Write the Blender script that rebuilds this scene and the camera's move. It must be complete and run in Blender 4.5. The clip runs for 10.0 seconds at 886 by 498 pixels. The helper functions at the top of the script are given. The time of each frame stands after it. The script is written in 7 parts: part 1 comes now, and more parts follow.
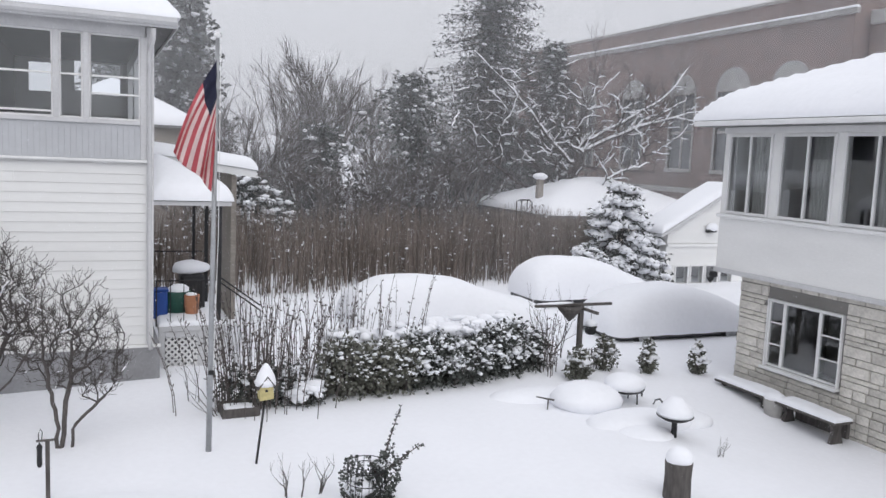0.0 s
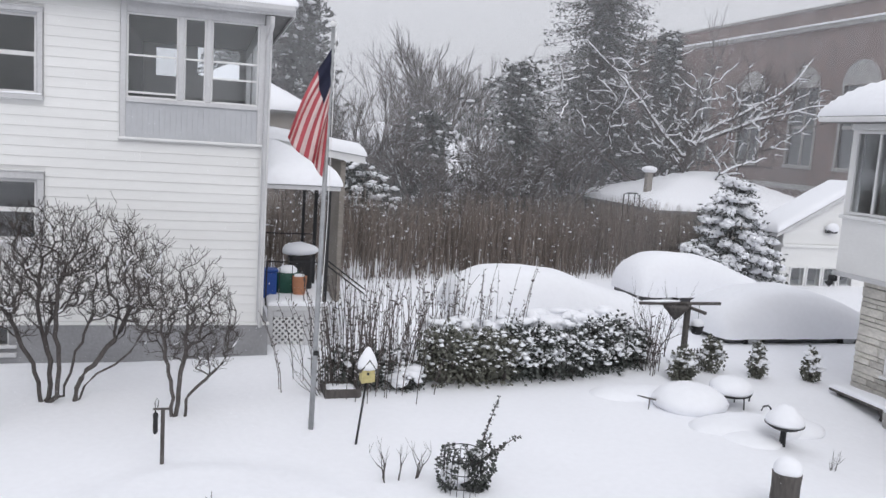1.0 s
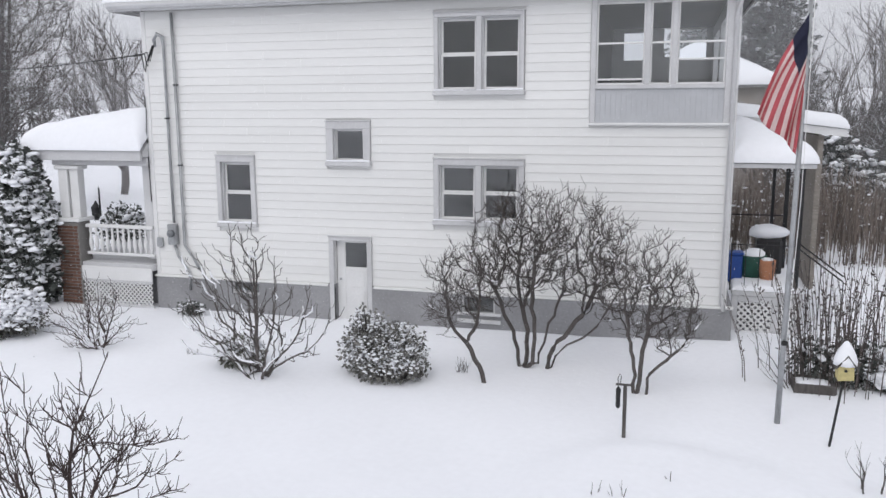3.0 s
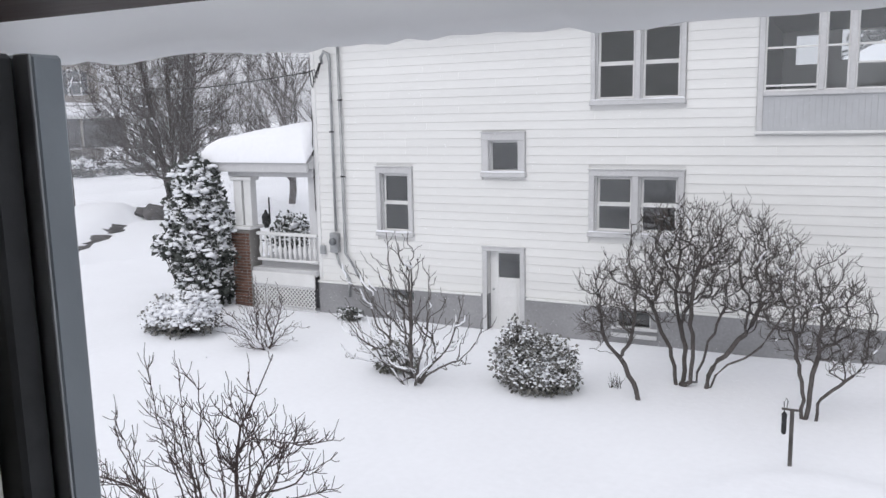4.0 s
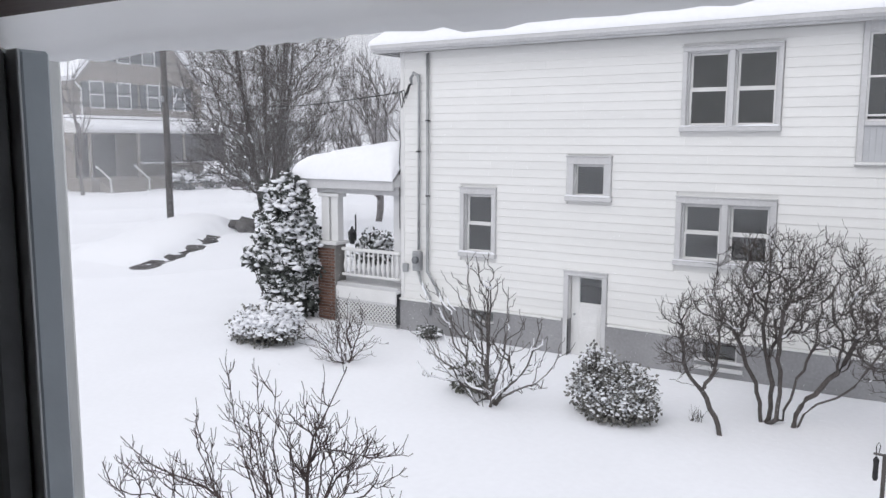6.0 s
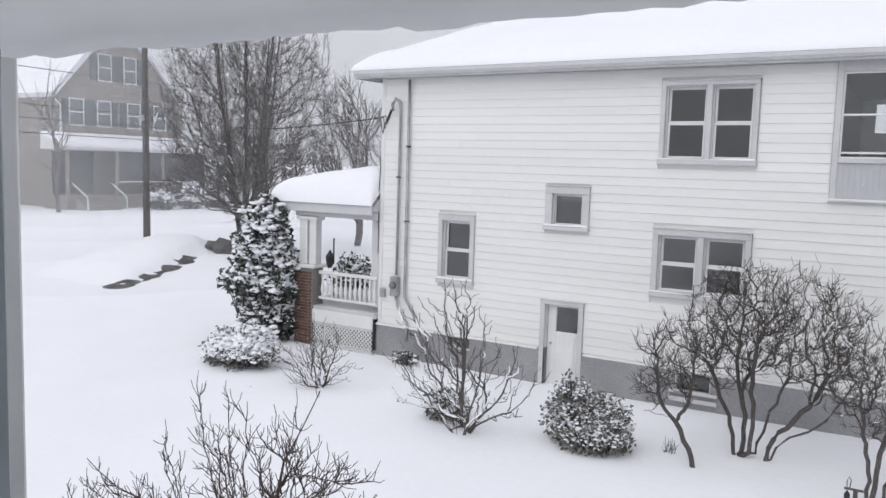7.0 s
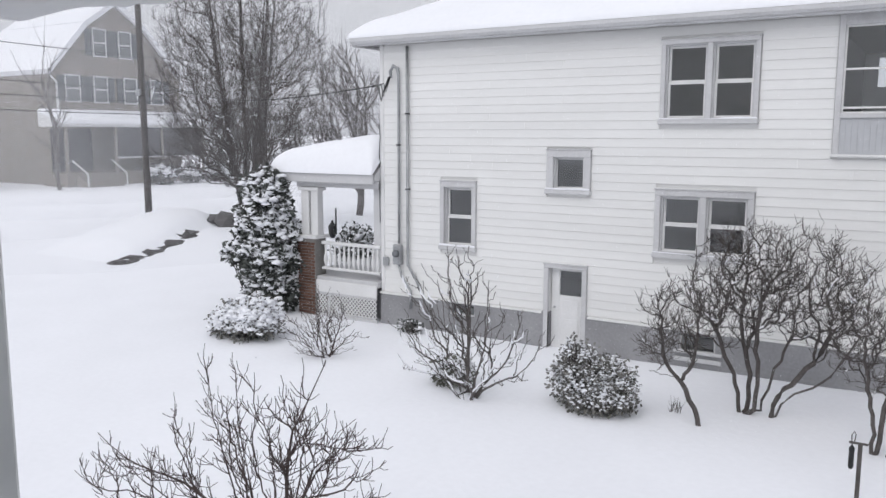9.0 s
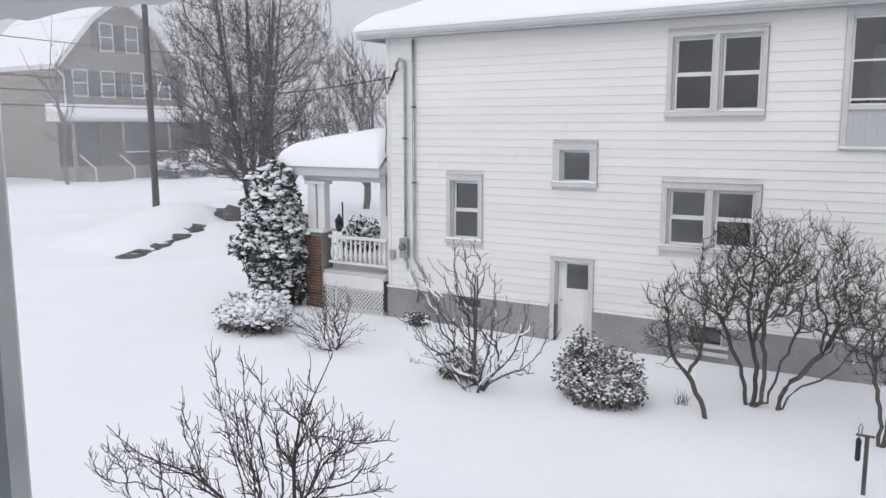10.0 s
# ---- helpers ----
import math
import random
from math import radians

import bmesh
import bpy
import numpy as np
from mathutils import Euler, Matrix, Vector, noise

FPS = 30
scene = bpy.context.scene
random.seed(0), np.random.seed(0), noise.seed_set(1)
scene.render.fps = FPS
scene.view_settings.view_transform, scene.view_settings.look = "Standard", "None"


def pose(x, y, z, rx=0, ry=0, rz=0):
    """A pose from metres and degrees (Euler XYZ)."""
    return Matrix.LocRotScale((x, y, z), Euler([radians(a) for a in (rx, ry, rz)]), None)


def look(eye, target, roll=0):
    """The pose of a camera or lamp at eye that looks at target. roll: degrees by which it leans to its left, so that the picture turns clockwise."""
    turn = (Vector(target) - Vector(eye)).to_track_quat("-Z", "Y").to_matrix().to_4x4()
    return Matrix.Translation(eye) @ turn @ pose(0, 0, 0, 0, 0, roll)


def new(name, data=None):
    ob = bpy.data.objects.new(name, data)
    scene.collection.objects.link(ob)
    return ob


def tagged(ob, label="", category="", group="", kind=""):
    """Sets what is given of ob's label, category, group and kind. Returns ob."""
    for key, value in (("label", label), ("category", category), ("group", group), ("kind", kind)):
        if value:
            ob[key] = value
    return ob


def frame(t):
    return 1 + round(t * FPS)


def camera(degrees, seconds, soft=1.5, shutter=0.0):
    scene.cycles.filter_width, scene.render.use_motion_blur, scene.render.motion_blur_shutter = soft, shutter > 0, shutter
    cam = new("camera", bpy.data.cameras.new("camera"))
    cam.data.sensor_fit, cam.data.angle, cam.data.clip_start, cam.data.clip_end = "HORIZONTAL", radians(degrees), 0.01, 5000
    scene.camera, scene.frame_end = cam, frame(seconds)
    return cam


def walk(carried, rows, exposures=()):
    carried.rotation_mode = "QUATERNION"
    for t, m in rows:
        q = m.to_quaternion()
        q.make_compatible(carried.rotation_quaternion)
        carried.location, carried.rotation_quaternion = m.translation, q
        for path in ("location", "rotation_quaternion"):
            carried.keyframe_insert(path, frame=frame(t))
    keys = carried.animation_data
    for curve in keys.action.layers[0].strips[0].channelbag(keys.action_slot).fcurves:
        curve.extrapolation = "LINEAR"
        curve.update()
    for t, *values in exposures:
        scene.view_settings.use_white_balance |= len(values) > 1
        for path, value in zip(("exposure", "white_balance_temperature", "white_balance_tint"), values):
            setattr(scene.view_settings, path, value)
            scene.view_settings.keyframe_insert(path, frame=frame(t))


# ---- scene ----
cam = camera(57.1, 10.0)
PATH = [
    (0, (4.600, -15.595, 4.431), (5.392, -13.772, 4.205), 2.5),
    (0.5, (4.590, -15.553, 4.437), (5.345, -13.716, 4.200), 3.2),
    (1, (4.576, -15.564, 4.452), (5.133, -13.662, 4.185), 3.8),
    (1.5, (4.583, -15.556, 4.449), (4.780, -13.591, 4.131), 2.2),
    (2, (4.588, -15.537, 4.464), (4.447, -13.579, 4.084), 0.8),
    (2.5, (4.561, -15.549, 4.437), (4.216, -13.611, 4.085), 0.7),
    (3, (4.575, -15.559, 4.465), (4.040, -13.663, 4.117), -0.3),
    (4.5, (4.594, -15.553, 4.485), (3.587, -13.850, 4.195), -1.6),
    (5, (4.604, -15.560, 4.482), (3.541, -13.886, 4.222), -2.0),
    (6.5, (4.690, -15.547, 4.466), (3.628, -13.871, 4.218), 1.3),
    (7, (4.679, -15.542, 4.462), (3.647, -13.840, 4.263), 1.7),
    (7.5, (4.667, -15.528, 4.459), (3.657, -13.822, 4.198), 1.7),
    (8, (4.682, -15.537, 4.456), (3.661, -13.834, 4.216), 1.2),
    (8.5, (4.678, -15.531, 4.460), (3.653, -13.832, 4.214), 0.6),
    (9, (4.681, -15.529, 4.457), (3.649, -13.838, 4.178), 0.1),
    (9.5, (4.695, -15.537, 4.456), (3.657, -13.852, 4.168), -0.1),
    (10, (4.697, -15.539, 4.457), (3.652, -13.859, 4.162), -0.1),
]
walk(cam, [(t, look(e, g, r)) for t, e, g, r in PATH], [(0, 0.14), (3.2, 0.09), (4.3, 0.20), (5.2, 0.36), (6.4, 0.10), (10, 0.06)])

# ---- light: snowfall under an overcast sky ----
world = bpy.data.worlds.new("overcast_sky")
scene.world = world
world.use_nodes = True
wn, wl = world.node_tree.nodes, world.node_tree.links
sky = wn.new("ShaderNodeTexSky")
sky.sky_type, sky.sun_disc = "NISHITA", False
sky.sun_elevation, sky.sun_rotation = radians(38), radians(160)
sky.dust_density, sky.air_density = 3.0, 1.0
grey = wn.new("ShaderNodeHueSaturation")
grey.inputs["Saturation"].default_value = 0.08
veil = wn.new("ShaderNodeMix")
veil.data_type = "RGBA"
veil.inputs["Factor"].default_value = 0.8
veil.inputs["B"].default_value = (6.3, 6.45, 7.05, 1)
wl.new(sky.outputs[0], grey.inputs["Color"])
wl.new(grey.outputs[0], veil.inputs["A"])
# an overcast sky is brighter overhead than at the horizon
way, axes, lift_ = wn.new("ShaderNodeTexCoord"), wn.new("ShaderNodeSeparateXYZ"), wn.new("ShaderNodeMapRange")
lift_.inputs["To Min"].default_value, lift_.inputs["To Max"].default_value = 0.76, 1.16
shade = wn.new("ShaderNodeVectorMath")
shade.operation = "SCALE"
wl.new(way.outputs["Generated"], axes.inputs[0])
wl.new(axes.outputs["Z"], lift_.inputs["Value"])
wl.new(veil.outputs["Result"], shade.inputs[0])
wl.new(lift_.outputs[0], shade.inputs["Scale"])
wl.new(shade.outputs[0], wn["Background"].inputs["Color"])
wn["Background"].inputs["Strength"].default_value = 0.12
sun = new("sun", bpy.data.lights.new("sun", "SUN"))
sun.data.energy, sun.data.angle, sun.data.color = 0.6, radians(40), (1.0, 0.98, 0.96)
sun.matrix_world = look((0, 0, 30), (4, 22, 5))


# ---- materials ----
def mat(name, colour, rough=0.7, metal=0.0, grain=20.0, vary=0.12, bump=0.1, stain=0.8, stain_amt=0.12, spec=0.3, each=0.0, stretch=(1, 1, 1), dist=0.01):
    m = bpy.data.materials.new(name)
    m.use_nodes = True
    n, l = m.node_tree.nodes, m.node_tree.links
    b = n["Principled BSDF"]
    b.inputs["Roughness"].default_value, b.inputs["Metallic"].default_value = rough, metal
    b.inputs["Specular IOR Level"].default_value = spec
    co = n.new("ShaderNodeTexCoord")
    mp = n.new("ShaderNodeMapping")
    mp.inputs["Scale"].default_value = stretch
    l.new(co.outputs["Object"], mp.inputs["Vector"])
    fine, broad = n.new("ShaderNodeTexNoise"), n.new("ShaderNodeTexNoise")
    fine.inputs["Scale"].default_value, fine.inputs["Detail"].default_value = grain, 5
    broad.inputs["Scale"].default_value, broad.inputs["Detail"].default_value = stain, 4
    l.new(mp.outputs[0], fine.inputs["Vector"])
    l.new(mp.outputs[0], broad.inputs["Vector"])
    last = None
    for tex, amt in ((fine, vary), (broad, stain_amt)):
        mr = n.new("ShaderNodeMapRange")
        mr.inputs["From Min"].default_value, mr.inputs["From Max"].default_value = 0.3, 0.7
        mr.inputs["To Min"].default_value, mr.inputs["To Max"].default_value = 1 - amt, 1 + amt
        l.new(tex.outputs["Fac"], mr.inputs["Value"])
        if last is None:
            last = mr.outputs[0]
        else:
            mu = n.new("ShaderNodeMath")
            mu.operation = "MULTIPLY"
            l.new(last, mu.inputs[0])
            l.new(mr.outputs[0], mu.inputs[1])
            last = mu.outputs[0]
    if each:
        oi = n.new("ShaderNodeObjectInfo")
        mr = n.new("ShaderNodeMapRange")
        mr.inputs["To Min"].default_value, mr.inputs["To Max"].default_value = 1 - each, 1 + each
        l.new(oi.outputs["Random"], mr.inputs["Value"])
        mu = n.new("ShaderNodeMath")
        mu.operation = "MULTIPLY"
        l.new(last, mu.inputs[0])
        l.new(mr.outputs[0], mu.inputs[1])
        last = mu.outputs[0]
    vm = n.new("ShaderNodeVectorMath")
    vm.operation = "SCALE"
    vm.inputs[0].default_value = colour
    l.new(last, vm.inputs["Scale"])
    l.new(vm.outputs[0], b.inputs["Base Color"])
    if bump:
        bp = n.new("ShaderNodeBump")
        bp.inputs["Strength"].default_value, bp.inputs["Distance"].default_value = bump, dist
        l.new(fine.outputs["Fac"], bp.inputs["Height"])
        l.new(bp.outputs[0], b.inputs["Normal"])
    return m


def leaf_mat(name, colour, vary=0.5):
    m = mat(name, colour, 0.55, spec=0.3, vary=0.1, bump=0)
    n, l = m.node_tree.nodes, m.node_tree.links
    geo = n.new("ShaderNodeNewGeometry")
    mr = n.new("ShaderNodeMapRange")
    mr.inputs["To Min"].default_value, mr.inputs["To Max"].default_value = 1 - vary, 1 + vary
    l.new(geo.outputs["Random Per Island"], mr.inputs["Value"])
    vm = n.new("ShaderNodeVectorMath")
    vm.operation = "SCALE"
    vm.inputs[0].default_value = colour
    l.new(mr.outputs[0], vm.inputs["Scale"])
    l.new(vm.outputs[0], n["Principled BSDF"].inputs["Base Color"])
    return m


def glass_mat(name, tint=(0.9, 0.93, 0.95), rough=0.0):
    m = bpy.data.materials.new(name)
    m.use_nodes = True
    b = m.node_tree.nodes["Principled BSDF"]
    b.inputs["Base Color"].default_value = (*tint, 1)
    b.inputs["Roughness"].default_value = rough
    b.inputs["Transmission Weight"].default_value = 1
    b.inputs["IOR"].default_value = 1.7
    return m


SNOW = mat("fresh_snow", (0.90, 0.91, 0.945), 0.75, grain=9, vary=0.015, bump=0.25, stain=0.5, stain_amt=0.015, spec=0.2, dist=0.02)
PACKED = bpy.data.materials.new("translucent_packed_snow")
PACKED.use_nodes = True
pn, pl_ = PACKED.node_tree.nodes, PACKED.node_tree.links
mixer, dif, tra = pn.new("ShaderNodeMixShader"), pn.new("ShaderNodeBsdfDiffuse"), pn.new("ShaderNodeBsdfTranslucent")
grainy = pn.new("ShaderNodeTexNoise")
grainy.inputs["Scale"].default_value, grainy.inputs["Detail"].default_value = 60, 6
ramp = pn.new("ShaderNodeMapRange")
ramp.inputs["To Min"].default_value, ramp.inputs["To Max"].default_value = 0.55, 0.85
pl_.new(grainy.outputs["Fac"], ramp.inputs["Value"])
pl_.new(ramp.outputs[0], mixer.inputs["Fac"])
for node in (dif, tra):
    node.inputs["Color"].default_value = (0.93, 0.935, 0.95, 1)
pl_.new(dif.outputs[0], mixer.inputs[1])
pl_.new(tra.outputs[0], mixer.inputs[2])
pl_.new(mixer.outputs[0], pn["Material Output"].inputs["Surface"])
SIDING = mat("white_vinyl_siding", (0.79, 0.79, 0.78), 0.45, grain=14, vary=0.02, bump=0.06, stain=0.7, stain_amt=0.035, each=0.015, stretch=(0.3, 1, 3))
TRIM = mat("grey_painted_trim", (0.58, 0.58, 0.59), 0.55, grain=25, vary=0.05, bump=0.1, stain=1.5, stain_amt=0.07)
WHITE = mat("white_paint", (0.76, 0.76, 0.76), 0.5, grain=30, vary=0.03, bump=0.08, stain=2, stain_amt=0.05)
FOUND = mat("grey_painted_concrete", (0.30, 0.30, 0.31), 0.85, grain=18, vary=0.08, bump=0.25, stain=0.9, stain_amt=0.16)
PANEL = mat("grey_metal_panel", (0.47, 0.48, 0.50), 0.5, grain=10, vary=0.03, bump=0.05, stain=1, stain_amt=0.06)
GLASS = glass_mat("window_glass")
# Room dimness behind the panes is put into this grey.
ROOM = mat("interior_shade_grey", (0.20, 0.20, 0.21), 0.9, grain=4, vary=0.1, bump=0, stain=1, stain_amt=0.2)
CURTAIN = mat("pale_curtain", (0.42, 0.42, 0.40), 0.9, grain=3, vary=0.2, bump=0.3, stretch=(6, 6, 0.3))
BARK = mat("grey_brown_bark", (0.108, 0.097, 0.093), 0.9, grain=40, vary=0.3, bump=0.6, stain=3, stain_amt=0.3, stretch=(1, 1, 0.3))
TWIG = mat("dark_twig_bark", (0.072, 0.054, 0.052), 0.9, grain=60, vary=0.25, bump=0.3, stain=4, stain_amt=0.25)
DARKCANE = leaf_mat("dark_garden_cane", (0.095, 0.08, 0.075), 0.4)
CANE = leaf_mat("dry_brown_cane", (0.185, 0.155, 0.135), 0.5)
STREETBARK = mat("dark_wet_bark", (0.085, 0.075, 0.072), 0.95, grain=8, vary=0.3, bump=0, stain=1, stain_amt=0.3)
# Paler than the nearer barks: some distance haze is in this colour.
FARBARK = mat("hazed_far_bark", (0.13, 0.118, 0.115), 0.95, grain=8, vary=0.3, bump=0, stain=1, stain_amt=0.3)
LEAF = leaf_mat("dark_evergreen_leaf", (0.072, 0.079, 0.072), 0.5)
FROSTED = leaf_mat("frosted_grey_green_leaf", (0.17, 0.166, 0.153), 0.45)
OLIVE = leaf_mat("olive_evergreen_leaf", (0.14, 0.142, 0.118), 0.5)
NEEDLE = leaf_mat("conifer_needles", (0.075, 0.082, 0.079), 0.45)
METAL = mat("galvanised_pipe", (0.40, 0.41, 0.42), 0.45, metal=0.6, grain=30, vary=0.1, bump=0.1, stain=3, stain_amt=0.2)
DARK = mat("black_iron", (0.03, 0.03, 0.032), 0.6, grain=40, vary=0.2, bump=0.1)
RUBBER = mat("tyre_rubber", (0.03, 0.03, 0.03), 0.85, grain=40, vary=0.2, bump=0.2)
CARPAINT = mat("dark_car_paint", (0.05, 0.05, 0.055), 0.3, metal=0.2, spec=0.5, grain=4, vary=0.05, bump=0)
STONE = mat("pale_ashlar_stone", (0.60, 0.575, 0.53), 0.85, grain=22, vary=0.12, bump=0.5, stain=2.5, stain_amt=0.16, each=0.12, dist=0.015)
MORTAR = mat("mortar", (0.24, 0.23, 0.22), 0.95, grain=40, vary=0.1, bump=0.4)
BRICK = mat("red_brown_brick", (0.15, 0.085, 0.065), 0.9, grain=30, vary=0.2, bump=0.4, stain=5, stain_amt=0.2, each=0.25)
# Brick lightened and greyed: distance haze put into the base colour.
FARBRICK = mat("hazed_brick", (0.24, 0.18, 0.165), 0.95, grain=1.2, vary=0.12, bump=0, stain=0.15, stain_amt=0.15)
# Limestone toned down towards the brick, for the same low haze contrast.
FARSTONE = mat("limestone_trim", (0.40, 0.39, 0.375), 0.9, grain=3, vary=0.1, bump=0)
FARPANE = mat("far_window_glass", (0.16, 0.17, 0.18), 0.15, grain=1, vary=0.2, bump=0, spec=0.5)
TAUPE = mat("tan_shingle_wall", (0.275, 0.25, 0.225), 0.9, grain=6, vary=0.15, bump=0.2, stain=0.4, stain_amt=0.12, stretch=(1, 1, 4))
SHUTTER = mat("slate_shutter", (0.09, 0.10, 0.11), 0.7)
# Near-black that stands in for the shade inside the far porch.
PORCHSHADE = mat("porch_shade_dark", (0.07, 0.07, 0.075), 0.9, grain=4, vary=0.2, bump=0)
SHINGLE = mat("grey_asphalt_shingle", (0.20, 0.20, 0.20), 0.95, grain=12, vary=0.2, bump=0.3)
ROCK = mat("dark_granite", (0.09, 0.085, 0.085), 0.9, grain=6, vary=0.4, bump=0.8, stain=1.5, stain_amt=0.3, dist=0.05)
WOOD = mat("weathered_wood", (0.098, 0.09, 0.086), 0.85, grain=20, vary=0.3, bump=0.4, stretch=(1, 1, 0.2))
YELLOW = mat("faded_yellow_wood", (0.52, 0.45, 0.22), 0.8, grain=25, vary=0.12, bump=0.2)
RED = mat("faded_red_cloth", (0.42, 0.085, 0.10), 0.85, grain=60, vary=0.12, bump=0.15, stain=3, stain_amt=0.12)
CREAM = mat("weathered_white_cloth", (0.66, 0.52, 0.50), 0.85, grain=60, vary=0.08, bump=0.15, stain=3, stain_amt=0.1)
NAVY = mat("navy_cloth", (0.02, 0.022, 0.045), 0.85, grain=60, vary=0.15, bump=0.15)
BLUE = mat("blue_plastic", (0.03, 0.08, 0.30), 0.5)
GREEN = mat("green_plastic", (0.02, 0.08, 0.06), 0.5)
ORANGE = mat("terracotta", (0.45, 0.21, 0.12), 0.8)
STEELBLUE = mat("blue_grey_aluminium", (0.36, 0.40, 0.43), 0.45, grain=20, vary=0.06, bump=0.08, stain=5, stain_amt=0.1)
CHARCOAL = mat("dark_window_track", (0.075, 0.077, 0.08), 0.8, grain=30, vary=0.2, bump=0.1)
LINER = mat("aged_white_jamb_liner", (0.78, 0.78, 0.71), 0.5, grain=12, vary=0.05, bump=0.1, stain=9, stain_amt=0.14)
OUTERSTOP = mat("pale_weathered_paint", (0.66, 0.67, 0.66), 0.6, grain=20, vary=0.06, bump=0.1, stain=6, stain_amt=0.12)
SASHWOOD = mat("dark_stained_sash", (0.065, 0.045, 0.04), 0.6, grain=30, vary=0.2, bump=0.2, stretch=(0.2, 1, 1))
PLASTER = mat("room_plaster", (0.45, 0.44, 0.42), 0.9, grain=8, vary=0.04, bump=0.1)

# ---- building tools ----
TAU = 2 * math.pi


class Geo:
    """Collects faces for one mesh."""

    def __init__(self):
        self.v, self.f, self.mi = [], [], []

    def add(self, verts, faces, mi=0):
        o = len(self.v)
        self.v.extend(verts)
        self.f.extend([tuple(o + i for i in q) for q in faces])
        self.mi.extend([mi] * len(faces))
        return self

    def box(self, x0, x1, y0, y1, z0, z1, mi=0):
        v = [(x, y, z) for z in (z0, z1) for x, y in ((x0, y0), (x1, y0), (x1, y1), (x0, y1))]
        return self.add(v, [(3, 2, 1, 0), (4, 5, 6, 7), (0, 1, 5, 4), (1, 2, 6, 5), (2, 3, 7, 6), (3, 0, 4, 7)], mi)

    def rbox(self, x0, x1, y0, y1, z0, z1, c=0.01, mi=0):
        """A box with chamfered edges."""
        lo, hi = (x0, y0, z0), (x1, y1, z1)
        c = min(c, *[(hi[i] - lo[i]) * 0.3 for i in range(3)])
        v, idx = [], {}
        for sx in (0, 1):
            for sy in (0, 1):
                for sz in (0, 1):
                    s = (sx, sy, sz)
                    for ax in range(3):
                        p = [lo[i] if s[i] == 0 else hi[i] for i in range(3)]
                        for i in range(3):
                            if i != ax:
                                p[i] += c if s[i] == 0 else -c
                        idx[s, ax] = len(v)
                        v.append(tuple(p))
        f = []
        for ax in range(3):
            a, b = [i for i in range(3) if i != ax]
            for e in (0, 1):
                q = []
                for u, w in ((0, 0), (1, 0), (1, 1), (0, 1)):
                    s = [0, 0, 0]
                    s[ax], s[a], s[b] = e, u, w
                    q.append(idx[tuple(s), ax])
                f.append(tuple(q))
            for u in (0, 1):
                for w in (0, 1):
                    s0, s1 = [0, 0, 0], [0, 0, 0]
                    s0[a] = s1[a] = u
                    s0[b] = s1[b] = w
                    s1[ax] = 1
                    f.append((idx[tuple(s0), a], idx[tuple(s1), a], idx[tuple(s1), b], idx[tuple(s0), b]))
        for sx in (0, 1):
            for sy in (0, 1):
                for sz in (0, 1):
                    f.append(tuple(idx[(sx, sy, sz), ax] for ax in range(3)))
        return self.add(v, f, mi)

    def ring(self, axis, a0, a1, z0, z1, w, b0, b1, mi=0):
        """A rectangular frame of one piece, w wide, in the plane across an axis ("x" or "y"), from b0 to b1 along it."""
        put = (lambda a, b, z: (b, a, z)) if axis == "x" else (lambda a, b, z: (a, b, z))
        v = [put(a, b, z) for b in (b0, b1) for e in (0, w) for a, z in ((a0 + e, z0 + e), (a1 - e, z0 + e), (a1 - e, z1 - e), (a0 + e, z1 - e))]
        f = []
        for k in range(4):
            n = (k + 1) % 4
            f += [(k, n, 4 + n, 4 + k), (8 + n, 8 + k, 12 + k, 12 + n), (n, k, 8 + k, 8 + n), (4 + k, 4 + n, 12 + n, 12 + k)]
        return self.add(v, f, mi)

    def tube(self, pts, radii, n=5, mi=0, cap=True):
        rings = []
        up0 = Vector((0.31, 0.17, 0.93))
        m = len(pts)
        for i in range(m):
            a, b = Vector(pts[max(i - 1, 0)]), Vector(pts[min(i + 1, m - 1)])
            d = (b - a).normalized()
            s = d.cross(up0 if abs(d.dot(up0)) < 0.95 else Vector((1, 0, 0))).normalized()
            t = d.cross(s)
            p, r = Vector(pts[i]), radii[i]
            rings.append([tuple(p + (s * math.cos(TAU * k / n) + t * math.sin(TAU * k / n)) * r) for k in range(n)])
        v = [q for ring in rings for q in ring]
        f = [(i * n + k, i * n + (k + 1) % n, (i + 1) * n + (k + 1) % n, (i + 1) * n + k) for i in range(m - 1) for k in range(n)]
        if cap:
            f += [tuple(range(n))[::-1], tuple(range((m - 1) * n, m * n))]
        return self.add(v, f, mi)

    def lathe(self, cx, cy, prof, n=16, mi=0):
        """prof: (radius, z) from below to above."""
        v = [(cx + r * math.cos(TAU * k / n), cy + r * math.sin(TAU * k / n), z) for r, z in prof for k in range(n)]
        f = [(i * n + k, i * n + (k + 1) % n, (i + 1) * n + (k + 1) % n, (i + 1) * n + k) for i in range(len(prof) - 1) for k in range(n)]
        f += [tuple(range(n))[::-1], tuple(range((len(prof) - 1) * n, len(prof) * n))]
        return self.add(v, f, mi)

    def prism(self, poly, axis, a, b, mi=0):
        """A polygon of two coordinates drawn out along an axis from a to b."""
        n = len(poly)
        put = {"x": lambda p, t: (t, p[0], p[1]), "y": lambda p, t: (p[0], t, p[1]), "z": lambda p, t: (p[0], p[1], t)}[axis]
        v = [put(p, a) for p in poly] + [put(p, b) for p in poly]
        f = [tuple(range(n))[::-1], tuple(range(n, 2 * n))] + [(i, (i + 1) % n, n + (i + 1) % n, n + i) for i in range(n)]
        return self.add(v, f, mi)

